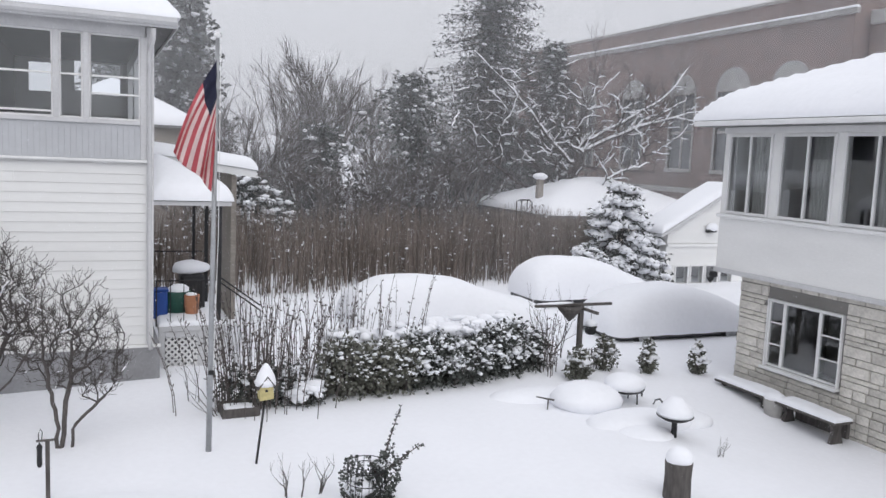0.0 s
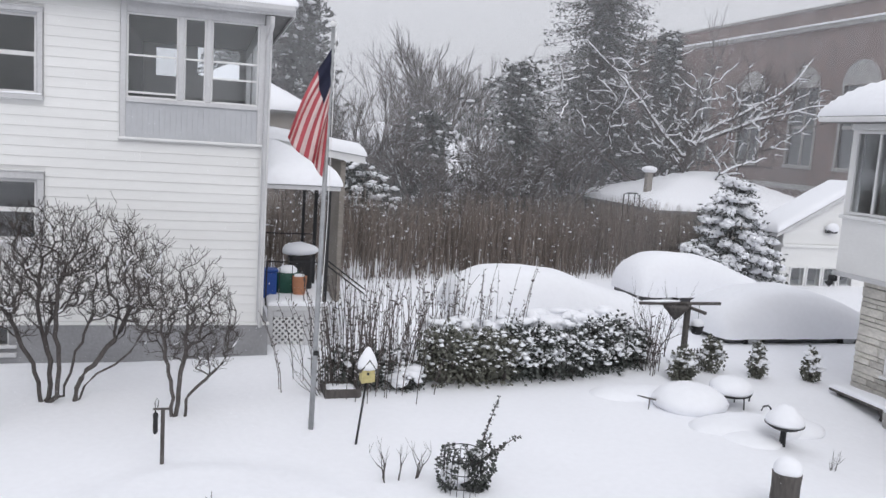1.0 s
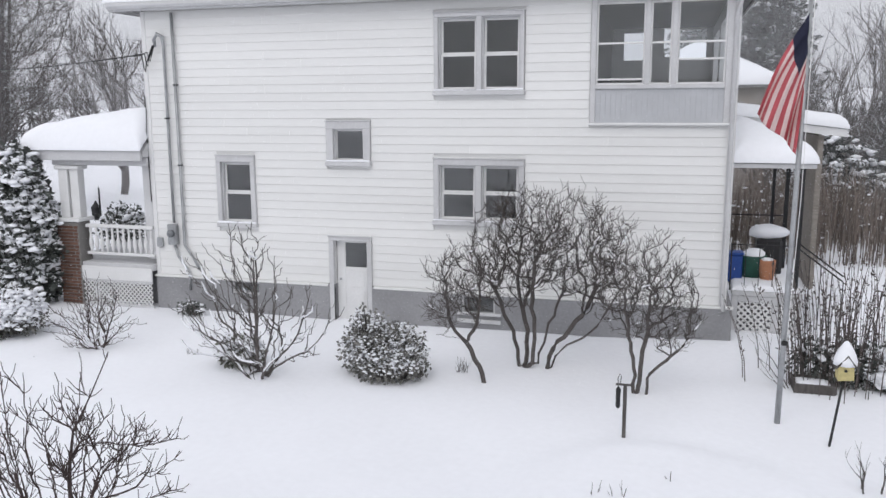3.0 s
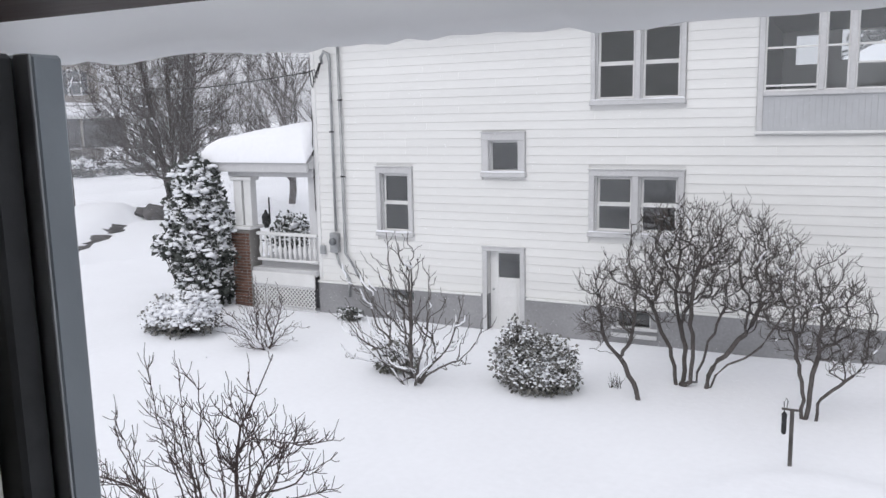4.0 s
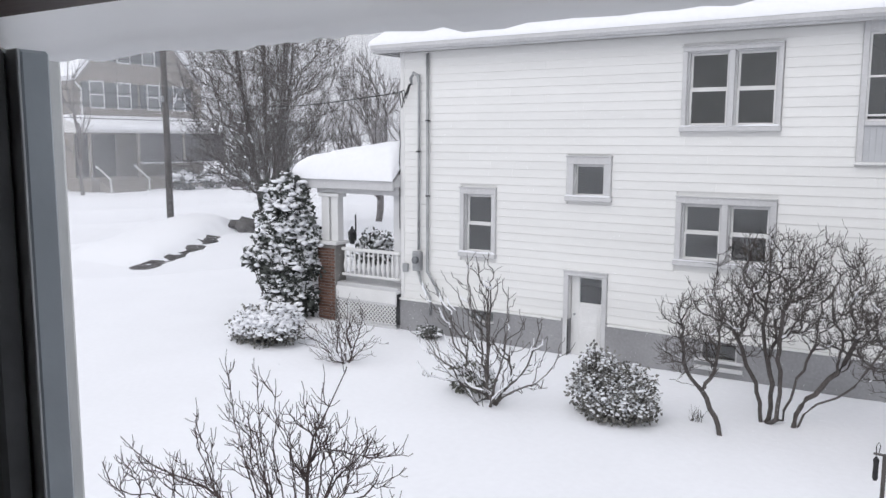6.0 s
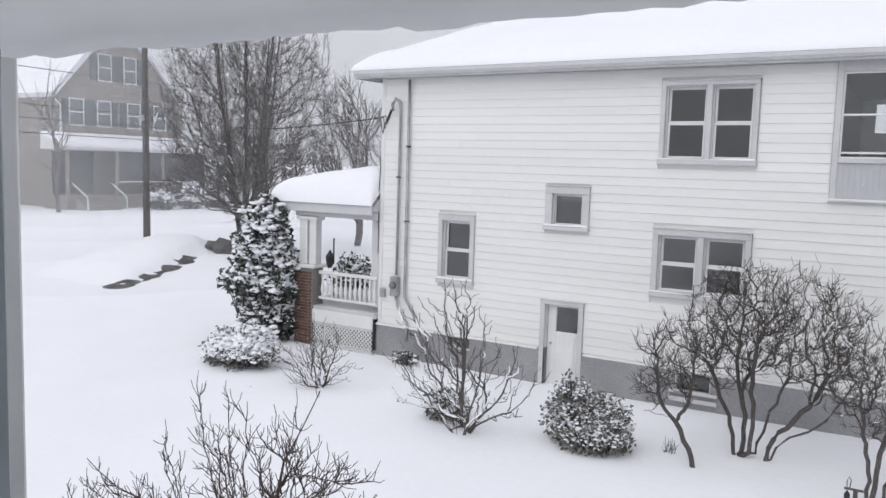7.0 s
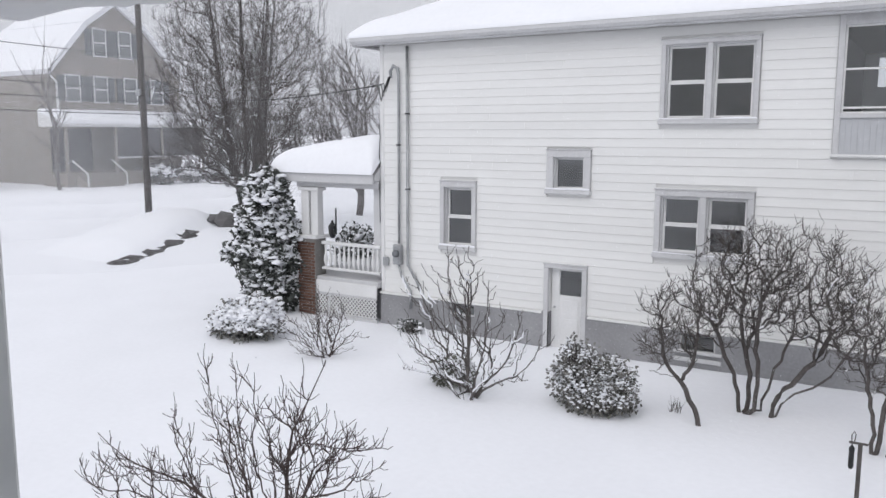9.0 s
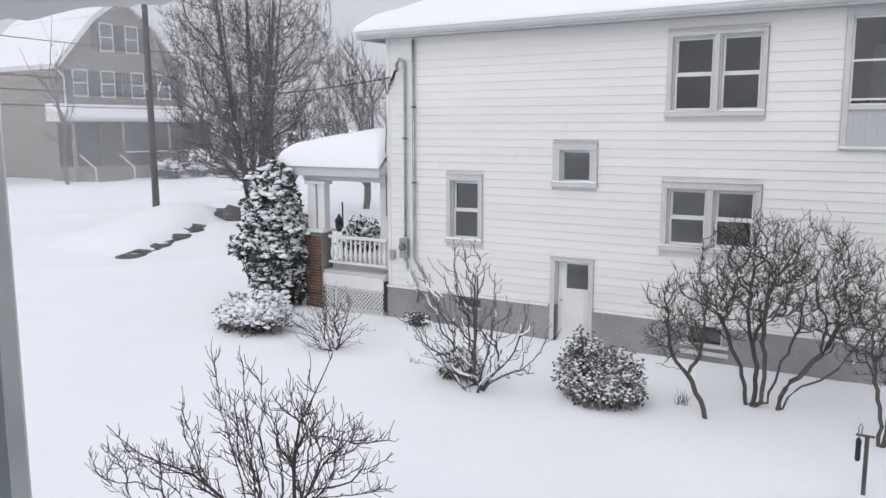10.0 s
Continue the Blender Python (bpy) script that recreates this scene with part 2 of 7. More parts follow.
    def blob(self, c, r, rng, level=1, rough=0.18, mi=0):
        bv, bf = ICO[level]
        ph = [rng.uniform(0, 6) for _ in range(3)]
        v = []
        for x, y, z in bv:
            k = 1 + rough * (math.sin(3 * x + ph[0]) + math.sin(3.4 * y + ph[1]) + math.sin(2.8 * z + ph[2])) / 2 + rng.uniform(-rough, rough) * 0.4
            v.append((c[0] + x * r[0] * k, c[1] + y * r[1] * k, c[2] + z * r[2] * k))
        return self.add(v, bf, mi)

    def leaf(self, p, d, up, ln, w, mi=0):
        s = d.cross(up)
        if s.length < 1e-4:
            s = Vector((1, 0, 0))
        s = s.normalized() * w
        a = Vector(p)
        m = a + d * ln * 0.55
        return self.add([tuple(a), tuple(m + s), tuple(a + d * ln), tuple(m - s)], [(0, 1, 2, 3)], mi)


def ico(level):
    bm = bmesh.new()
    bmesh.ops.create_icosphere(bm, subdivisions=level, radius=1)
    out = [tuple(v.co) for v in bm.verts], [tuple(v.index for v in f.verts) for f in bm.faces]
    bm.free()
    return out


ICO = {1: ico(1), 2: ico(2), 3: ico(3)}


def thing(name, label, category, at=(0, 0, 0), group="", kind=""):
    ob = new(name)
    ob.location = at
    ob.empty_display_size = 0.1
    return tagged(ob, label, category, group, kind)


def root_place(ob):
    while ob.parent:
        ob = ob.parent
    return Vector(ob.location)


def part(name, geo, material, parent=None, label="", smooth=False, category="", kind="", group="", weld=False):
    """One mesh object from a Geo in world places, under a thing or a part."""
    o = root_place(parent) if parent else Vector((0, 0, 0))
    me = bpy.data.meshes.new(name)
    me.from_pydata([(x - o.x, y - o.y, z - o.z) for x, y, z in geo.v], [], geo.f)
    mats = material if isinstance(material, (list, tuple)) else [material]
    for m in mats:
        me.materials.append(m)
    if len(mats) > 1:
        me.polygons.foreach_set("material_index", geo.mi)
    if smooth:
        me.polygons.foreach_set("use_smooth", [True] * len(me.polygons))
    bm = bmesh.new()
    bm.from_mesh(me)
    if weld:
        bmesh.ops.remove_doubles(bm, verts=bm.verts, dist=0.0005)
    if len(bm.faces) < 60000:
        bmesh.ops.recalc_face_normals(bm, faces=bm.faces)
        bm.to_mesh(me)
    bm.free()
    me.update()
    ob = new(name, me)
    ob.parent = parent
    return tagged(ob, label, category, group, kind)


def snow_sheet(x0, x1, y0, y1, base, thick, nx=40, ny=30, edge=0.25, seed=0, lump=0.03):
    """A layer of snow with rounded edges on base(x, y)."""
    g = Geo()
    idx = lambda i, j: i * (ny + 1) + j
    top, low = [], []
    for i in range(nx + 1):
        for j in range(ny + 1):
            # closer rows near the edges
            u = 0.5 - 0.5 * math.cos(math.pi * i / nx)
            w = 0.5 - 0.5 * math.cos(math.pi * j / ny)
            x, y = x0 + (x1 - x0) * u, y0 + (y1 - y0) * w
            d = min(x - x0, x1 - x, y - y0, y1 - y)
            k = math.sqrt(max(0.0, 1 - (1 - min(1, d / edge)) ** 2))
            b = base(x, y)
            h = thick * k + (lump * (noise.noise((x * 1.3 + seed, y * 1.3, 0.5)) + 0.4 * noise.noise((x * 4, y * 4 + seed, 2)))) * k
            top.append((x, y, b + max(h, 0.0) + 0.012))
            low.append((x, y, b + 0.004))
    f = [(idx(i, j), idx(i + 1, j), idx(i + 1, j + 1), idx(i, j + 1)) for i in range(nx) for j in range(ny)]
    g.add(top, f)
    g.add(low, [q[::-1] for q in f])
    rim = [(i, 0) for i in range(nx)] + [(nx, j) for j in range(ny)] + [(i, ny) for i in range(nx, 0, -1)] + [(0, j) for j in range(ny, 0, -1)]
    n = len(top)
    for k in range(len(rim)):
        a, b = idx(*rim[k]), idx(*rim[(k + 1) % len(rim)])
        g.f.append((a, b, n + b, n + a))
        g.mi.append(0)
    return g


def smooth01(x):
    x = min(1.0, max(0.0, x))
    return x * x * (3 - 2 * x)


def ground_z(x, y):
    z = 0.035 * noise.noise((x * 0.35, y * 0.35, 0.0)) + 0.012 * noise.noise((x * 1.4, y * 1.4, 3.0))
    z -= 0.36 * smooth01((x - 12.5) / 4.0) * smooth01((-1.9 - y) / 3.5)
    z += 0.13 * math.exp(-((x - 5.6) ** 2 / 4 + (y - 0.2) ** 2 / 1.2))
    # raised round bed
    d = math.hypot(x - 4.7, y + 6.7)
    z += 0.09 * smooth01((1.9 - d) / 0.35)
    # soft trodden line
    d = abs((x - 5.4) + 0.35 * (y + 5.5))
    z -= 0.05 * math.exp(-(d / 0.16) ** 2) * smooth01((y + 9) / 2) * smooth01((-4.2 - y) / 1.5)
    # ploughed bank along the drive
    z += 0.62 * math.exp(-((y - 2.9) / 1.3) ** 2) * smooth01((x - 6.9) / 1.2) * smooth01((11.0 - x) / 1.5)
    z += 0.25 * math.exp(-((y + 0.2) / 0.9) ** 2) * smooth01((x - 8.0) / 1.0) * smooth01((14.5 - x) / 1.0)
    # drift round the rock
    z += 0.75 * math.exp(-(((x + 22.5) / 4.0) ** 2 + ((y - 8.0) / 3.4) ** 2))
    z += 0.35 * noise.noise((x * 0.05, y * 0.05, 7)) * smooth01((math.hypot(x, y) - 22) / 15)
    return z


# ---- ground ----
def spaced(lo, hi, step, far):
    a = list(np.arange(lo, hi + step / 2, step))
    s, x = step, hi
    right = []
    while x < far:
        s *= 1.22
        x += s
        right.append(x)
    s, x = step, lo
    left = []
    while x > -far:
        s *= 1.22
        x -= s
        left.append(x)
    return left[::-1] + a + right


gx, gy = spaced(-13, 20, 0.22, 1500), spaced(-14, 4, 0.22, 1500)
g = Geo()
g.add([(x, y, ground_z(x, y)) for x in gx for y in gy],
      [(i * len(gy) + j, (i + 1) * len(gy) + j, (i + 1) * len(gy) + j + 1, i * len(gy) + j + 1) for i in range(len(gx) - 1) for j in range(len(gy) - 1)])
part("ground", g, SNOW, None, "fresh smooth snow covering the yard and street", True, "snow ground", "structure")


# ---- main house ----
house = thing("house", "two-storey white clapboard house with grey window trim and snowy hip roof", "house", (0, 3.5, 0))
WX0, WX1, WD = -6.46, 5.60, 7.0
# openings in the yard wall: x0, x1, z0, z1
OPEN = [(0.12, 0.88, 4.74, 6.12), (0.98, 1.72, 4.74, 6.12), (0.12, 0.86, 2.20, 3.30), (0.98, 1.72, 2.20, 3.30),
        (-4.74, -4.04, 1.99, 3.30), (-2.12, -1.47, 3.35, 4.00), (-2.18, -1.44, -0.4, 1.70),
        (3.14, 4.00, 4.82, 6.28), (4.10, 4.47, 4.82, 6.28), (4.57, 5.40, 4.82, 6.28),
        (-4.61, -3.94, 0.42, 0.72), (0.58, 1.27, 0.30, 0.70)]


def wall_cells(g, lo, hi, z0, z1, holes, put):
    xs = sorted({lo, hi, *[min(max(h[i], lo), hi) for h in holes for i in (0, 1)]})
    zs = sorted({z0, z1, *[min(max(h[i], z0), z1) for h in holes for i in (2, 3)]})
    for a, b in zip(xs, xs[1:]):
        for c, d in zip(zs, zs[1:]):
            mx, mz = (a + b) / 2, (c + d) / 2
            if not any(h[0] < mx < h[1] and h[2] < mz < h[3] for h in holes):
                put(g, a, b, c, d)


g = Geo()
wall_cells(g, WX0, WX1, 0.76, 6.50, OPEN, lambda g, a, b, c, d: g.box(a, b, 0.02, 0.18, c, d))
yard_wall = part("wall", g, SIDING, house, "white clapboard wall", weld=True)
g = Geo()
g.box(WX0, WX0 + 0.16, 0.18, WD, 0.76, 6.50)
part("wall", g, SIDING, house, weld=True)
g = Geo()
BACKWIN = [(0.6, 3.2, 4.9, 6.1), (3.8, 6.4, 4.9, 6.1)]
wall_cells(g, 0.18, WD, 0.76, 6.50, BACKWIN, lambda g, a, b, c, d: g.box(WX1 - 0.16, WX1, a, b, c, d))
part("wall", g, SIDING, house, weld=True)
g = Geo()
wall_cells(g, WX0, WX1, 0.76, 6.50, [(3.20, 3.72, 5.60, 6.30), (4.22, 4.47, 5.68, 6.40), (4.62, 5.28, 5.60, 6.36)], lambda g, a, b, c, d: g.box(a, b, WD, WD + 0.16, c, d))
part("wall", g, SIDING, house, weld=True)
# Added partitions in the shade grey, so the panes look dark.
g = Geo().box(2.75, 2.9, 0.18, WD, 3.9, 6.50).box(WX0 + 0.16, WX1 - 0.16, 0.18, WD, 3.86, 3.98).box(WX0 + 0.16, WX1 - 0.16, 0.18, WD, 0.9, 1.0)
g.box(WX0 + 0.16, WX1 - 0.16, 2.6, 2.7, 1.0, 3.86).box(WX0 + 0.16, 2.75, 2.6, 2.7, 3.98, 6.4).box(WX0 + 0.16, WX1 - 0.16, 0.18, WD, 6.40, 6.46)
part("partition", g, ROOM, house, "added interior walls and floors coloured for room shade")
# basement
g = Geo()
wall_cells(g, WX0 - 0.03, WX1 + 0.14, -0.6, 0.76, [OPEN[6], OPEN[10], OPEN[11]], lambda g, a, b, c, d: g.box(a, b, -0.06, 0.18, c, d))
g.box(WX0 - 0.03, WX0 + 0.17, 0.18, WD + 0.1, -0.6, 0.76).box(WX1 - 0.06, WX1 + 0.14, 0.18, WD + 0.1, -0.6, 0.76).box(WX0, WX1, WD - 0.1, WD + 0.1, -0.6, 0.76)
part("foundation", g, FOUND, house, "grey painted concrete foundation wall", weld=True)
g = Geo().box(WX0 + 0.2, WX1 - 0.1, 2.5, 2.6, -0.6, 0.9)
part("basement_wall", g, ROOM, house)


def sash_window(parent, x0, x1, z0, z1, y=0.06, rail=True, white=0.045):
    """A double-hung sash in an opening: frame, two panes, meeting rail."""
    w = part("window", Geo().ring("y", x0, x1, z0, z1, 0.03, y - 0.05, y + 0.06), TRIM, parent, "double-hung window")
    zm = (z0 + z1) / 2
    halves = ((z0 + 0.03, zm, y + 0.0), (zm, z1 - 0.03, y + 0.035)) if rail else ((z0 + 0.03, z1 - 0.03, y),)
    for a, b, yy in halves:
        g = Geo().ring("y", x0 + 0.03, x1 - 0.03, a, b, white * 0.85, yy, yy + 0.03)
        part("sash", g, WHITE, w)
        pane = part("pane", Geo().box(x0 + 0.03 + white * 0.85, x1 - 0.03 - white * 0.85, yy + 0.012, yy + 0.017, a + white * 0.85, b - white * 0.85), GLASS, w)
        pane.visible_shadow = False
    return w


def casing(parent, x0, x1, z0, z1, w=0.12, head=0.13, sill=True, mid=None):
    """Flat trim round an opening, proud of the clapboards."""
    g = Geo().rbox(x0 - w, x0, -0.065, 0.02, z0, z1, 0.008).rbox(x1, x1 + w, -0.065, 0.02, z0, z1, 0.008)
    g.rbox(x0 - w, x1 + w, -0.07, 0.02, z1, z1 + head, 0.008).rbox(x0 - w - 0.015, x1 + w + 0.015, -0.09, 0.02, z1 + head, z1 + head + 0.025, 0.006)
    if mid:
        g.rbox(mid[0], mid[1], -0.06, 0.02, z0, z1, 0.008)
    part("casing", g, TRIM, parent, "flat grey window casing")
    if sill:
        s = part("sill", Geo().rbox(x0 - w - 0.02, x1 + w + 0.02, -0.11, 0.02, z0 - 0.09, z0, 0.012), TRIM, parent)
        part("snow", snow_sheet(x0 - w, x1 + w, -0.11, -0.066, lambda x, y: z0, 0.02, 14, 4, 0.02, x0), SNOW, s, "thin line of snow", True)


sash_window(house, *OPEN[0]), sash_window(house, *OPEN[1]), casing(house, 0.12, 1.72, 4.74, 6.12, 0.085, 0.075, True, (0.88, 0.98))
sash_window(house, *OPEN[2]), sash_window(house, *OPEN[3]), casing(house, 0.12, 1.72, 2.20, 3.30, 0.11, 0.12, True, (0.86, 0.98))
sash_window(house, *OPEN[4]), casing(house, -4.74, -4.04, 1.99, 3.30, 0.105, 0.13)
sash_window(house, *OPEN[5], rail=False, white=0.02), casing(house, -2.12, -1.47, 3.34, 4.00, 0.155, 0.15)
for h in (OPEN[10], OPEN[11]):
    g = Geo().ring("y", h[0], h[1], h[2], h[3], 0.04, 0.0, 0.1)
    w = part("basement_window", g, TRIM, house, "small basement window")
    part("pane", Geo().box(h[0] + 0.04, h[1] - 0.04, 0.05, 0.055, h[2] + 0.04, h[3] - 0.04), GLASS, w).visible_shadow = False
# bench-like vent frame below the basement window
part("window_well", Geo().rbox(0.50, 1.40, -0.12, -0.07, 0.14, 0.22, 0.01).rbox(0.50, 1.40, -0.12, -0.07, 0.30, 0.36, 0.01), TRIM, house)
# side door
casing(house, -2.18, -1.44, -0.1, 1.70, 0.105, 0.085, False)
door = part("door", Geo().rbox(-2.17, -1.98, 0.10, 0.15, -0.2, 1.69, 0.01).rbox(-1.50, -1.45, 0.10, 0.15, -0.2, 1.69, 0.01)
            .rbox(-1.98, -1.50, 0.10, 0.15, -0.2, 1.12, 0.01).rbox(-1.98, -1.50, 0.10, 0.15, 1.64, 1.69, 0.01)
            .rbox(-1.92, -1.56, 0.088, 0.10, 0.25, 0.62, 0.006).rbox(-1.92, -1.56, 0.088, 0.10, 0.70, 1.02, 0.006), WHITE, house, "white side door with one square pane")
part("pane", Geo().box(-1.98, -1.50, 0.12, 0.126, 1.12, 1.64), GLASS, door).visible_shadow = False
part("door_handle", Geo().tube([(-2.08, 0.06, 0.86), (-2.08, 0.10, 0.86)], [0.025, 0.02], 10), METAL, door)
# glazed porch on the upper floor
g = Geo()
g.rbox(3.04, 3.14, -0.07, 0.02, 4.13, 6.48, 0.008).rbox(3.14, 5.48, -0.075, 0.02, 6.28, 6.48, 0.008).rbox(5.40, 5.53, -0.07, 0.02, 4.13, 6.28, 0.008)
g.rbox(3.14, 5.40, -0.08, 0.02, 4.74, 4.82, 0.008).rbox(4.00, 4.10, -0.07, 0.02, 4.82, 6.28, 0.006).rbox(4.47, 4.57, -0.07, 0.02, 4.82, 6.28, 0.006)
part("porch_trim", g, TRIM, house, "grey trim of glazed porch")
for i in range(24):
    a = 3.14 + i * 2.26 / 24
    part("panel_board", Geo().rbox(a, a + 0.0932, -0.045, 0.02, 4.13, 4.74, 0.003), PANEL, house)
part("ledge", Geo().rbox(3.02, 5.55, -0.11, 0.02, 4.08, 4.13, 0.012), WHITE, house, "snow-dusted white ledge")
for h, bars in ((OPEN[7], (5.56,)), (OPEN[8], (5.56,)), (OPEN[9], (5.56, 5.26))):
    w = part("window", Geo().ring("y", h[0], h[1], h[2], h[3], 0.03, 0.0, 0.04), WHITE, house, "porch window in white aluminium frame")
    for z in bars + ((4.915,) if h is OPEN[7] else ()):
        part("glazing_bar", Geo().rbox(h[0] + 0.03, h[1] - 0.03, 0.002, 0.038, z - 0.018, z + 0.018, 0.004), WHITE, w)
    part("pane", Geo().box(h[0] + 0.03, h[1] - 0.03, 0.018, 0.022, h[2] + 0.03, h[3] - 0.03), GLASS, w).visible_shadow = False
# corner boards, downspout, pipes
part("corner_board", Geo().rbox(WX0 - 0.03, WX0 + 0.07, -0.03, 0.05, 0.76, 6.46, 0.008), WHITE, house)
part("corner_board", Geo().rbox(WX1 - 0.10, WX1 + 0.03, -0.04, 0.05, 0.76, 6.46, 0.008), WHITE, house)
part("water_table", Geo().rbox(WX0 - 0.05, -2.32, -0.085, 0.02, 0.715, 0.765, 0.01).rbox(-1.30, WX1 + 0.16, -0.085, 0.02, 0.715, 0.765, 0.01), SIDING, house)
part("downspout", Geo().tube([(5.60, -0.30, 6.42), (5.60, -0.26, 6.25), (5.55, -0.10, 6.0), (5.55, -0.10, 0.85), (5.58, -0.22, 0.72)], [0.045] * 5, 8), TRIM, house, "grey downspout", True)
part("downspout", Geo().tube([(-5.70, -0.08, 6.40), (-5.70, -0.08, 1.45), (-5.50, -0.08, 1.18), (-5.36, -0.08, 0.92)], [0.032] * 4, 8), METAL, house, "grey metal conduit", True)
part("conduit", Geo().tube([(-6.12, -0.10, 5.72), (-6.10, -0.16, 5.86), (-6.02, -0.16, 5.98), (-5.94, -0.10, 5.92), (-5.93, -0.08, 5.75), (-5.94, -0.08, 1.95)], [0.03, 0.04, 0.045, 0.045, 0.03, 0.03], 8), METAL, house, "electric service mast with weatherhead", True)
part("conduit", Geo().tube([(-5.95, -0.08, 1.45), (-5.88, -0.08, 1.2), (-5.72, -0.08, 0.98), (-5.62, -0.08, 0.86), (-5.62, -0.1, 0.45)], [0.03] * 5, 8), METAL, house, "", True)
meter = part("meter_box", Geo().rbox(-6.08, -5.86, -0.16, -0.02, 1.46, 1.92, 0.02), METAL, house, "grey electricity meter box")
part("meter_dome", Geo().tube([(-5.97, -0.16, 1.72), (-5.97, -0.22, 1.72), (-5.97, -0.26, 1.72)], [0.085, 0.08, 0.05], 14), FARPANE, meter, "", True)
part("junction_box", Geo().rbox(-6.40, -6.26, -0.10, -0.02, 1.40, 1.60, 0.01), METAL, house)
for a, z in ((-5.74, 4.9), (-5.74, 3.2), (-5.99, 4.2)):
    part("clamp", Geo().rbox(a, a + 0.09, -0.12, -0.04, z, z + 0.03, 0.004), DARK, house)
g = Geo()
for k in range(3):
    pts = [(-6.12 - 0.02 * k, -0.14, 5.74)] + [(-6.13 - 0.10 * s - 0.03 * k, -0.2 - 0.05 * k, 5.72 - 0.62 * math.sin(s * 2.2 + 0.1) * (0.5 + 0.18 * k)) for s in (0.3, 0.6, 0.9, 1.2)] + [(-6.56, -0.22, 5.52 + 0.03 * k)]
    g.tube(pts, [0.012] * len(pts), 5)
part("drip_loop", g, DARK, house, "black looped service wires", True)
g = Geo()
pts = [(-6.50, -0.05, 4.70), (-6.47, -0.06, 4.4), (-6.50, -0.06, 3.9), (-6.49, -0.06, 2.4)]
part("wire", g.tube(pts, [0.01] * 4, 4), DARK, house)

# hip roof
EX0, EX1, EY0, EY1, EZ, PITCH = -7.05, 5.98, -0.28, 7.30, 6.50, 0.46
rz = lambda x, y: EZ + 0.10 + PITCH * min(x - EX0, EX1 - x, y - EY0, EY1 - y)
g = Geo()
half = (EY1 - EY0) / 2
rg = rz(0, EY0 + half)
cs = [(EX0, EY0, EZ), (EX1, EY0, EZ), (EX1, EY1, EZ), (EX0, EY1, EZ)]
g.add(cs + [(x, y, EZ + 0.10) for x, y, _ in cs] + [(EX0 + half, EY0 + half, rg), (EX1 - half, EY0 + half, rg)],
      [(3, 2, 1, 0), (0, 1, 5, 4), (1, 2, 6, 5), (2, 3, 7, 6), (3, 0, 4, 7), (4, 5, 9, 8), (5, 6, 9), (6, 7, 8, 9), (7, 4, 8)])
roof = part("roof", g, SHINGLE, house, "hip roof under snow")
part("fascia", Geo().rbox(EX0 - 0.02, EX1 + 0.02, EY0 - 0.03, EY0 - 0.003, EZ - 0.06, EZ + 0.13, 0.006).rbox(EX1 + 0.003, EX1 + 0.03, EY0, EY1, EZ - 0.06, EZ + 0.13, 0.006).rbox(EX0 - 0.03, EX0 - 0.003, EY0, EY1, EZ - 0.06, EZ + 0.13, 0.006), TRIM, roof)
part("gutter", Geo().prism([(EY0 - 0.03, EZ + 0.11), (EY0 - 0.14, EZ + 0.11), (EY0 - 0.14, EZ + 0.04), (EY0 - 0.10, EZ - 0.01), (EY0 - 0.03, EZ - 0.01)], "x", EX0, EX1), TRIM, roof, "grey gutter")
part("roof_snow", snow_sheet(EX0 - 0.06, EX1 + 0.06, EY0 - 0.14, EY1 + 0.1, lambda x, y: max(rz(x, y), EZ + 0.11), 0.30, 60, 50, 0.5, 4, 0.05), SNOW, None, "thick smooth snow lying on the hip roof", True, "snow", "stuff")
ch = thing("chimney", "red brick chimney with snow cap rising from roof", "chimney", (4.0, 5.4, 7.2))
part("shaft", Geo().rbox(3.65, 4.35, 5.1, 5.7, 7.0, 9.3, 0.02).rbox(3.6, 4.4, 5.05, 5.75, 9.1, 9.3, 0.02), BRICK, ch)
part("snow", snow_sheet(3.6, 4.4, 5.05, 5.75, lambda x, y: 9.3, 0.2, 12, 12, 0.2), SNOW, ch, "", True)

# clapboards, one object a board
BOARD = 0.172
zc = 0.77
rows = []
BLOCK = [(0.02, 1.82, 4.66, 6.22), (0.0, 1.84, 2.12, 3.44), (-4.85, -3.93, 1.91, 3.45), (-2.28, -1.31, 3.26, 4.17), (-2.29, -1.33, -1, 1.80), (3.03, 5.55, 4.07, 6.55)]
board_mesh = {}
k = 0
while zc < 6.44:
    zt = min(zc + BOARD, 6.46)
    cuts = sorted([(b[0], b[1]) for b in BLOCK if b[2] < zt - 0.02 and b[3] > zc + 0.02])
    spans, x = [], WX0 + 0.07
    for a, b in cuts:
        if a > x:
            spans.append((x, a))
        x = max(x, b)
    if x < WX1 - 0.10:
        spans.append((x, WX1 - 0.10))
    for a, b in spans:
        # staggered butt joints on long runs
        joint = a + (b - a) * (0.3 + 0.13 * ((k * 7) % 4))
        for u, w in (((a, joint - 0.001), (joint + 0.001, b)) if b - a > 4 else ((a, b),)):
            g = Geo().prism([(0.02, zc), (-0.014, zc), (-0.018, zc + 0.008), (-0.003, zt), (0.02, zt)], "x", u, w)
            part("siding_board", g, SIDING, yard_wall)
    zc, k = zc + BOARD, k + 1

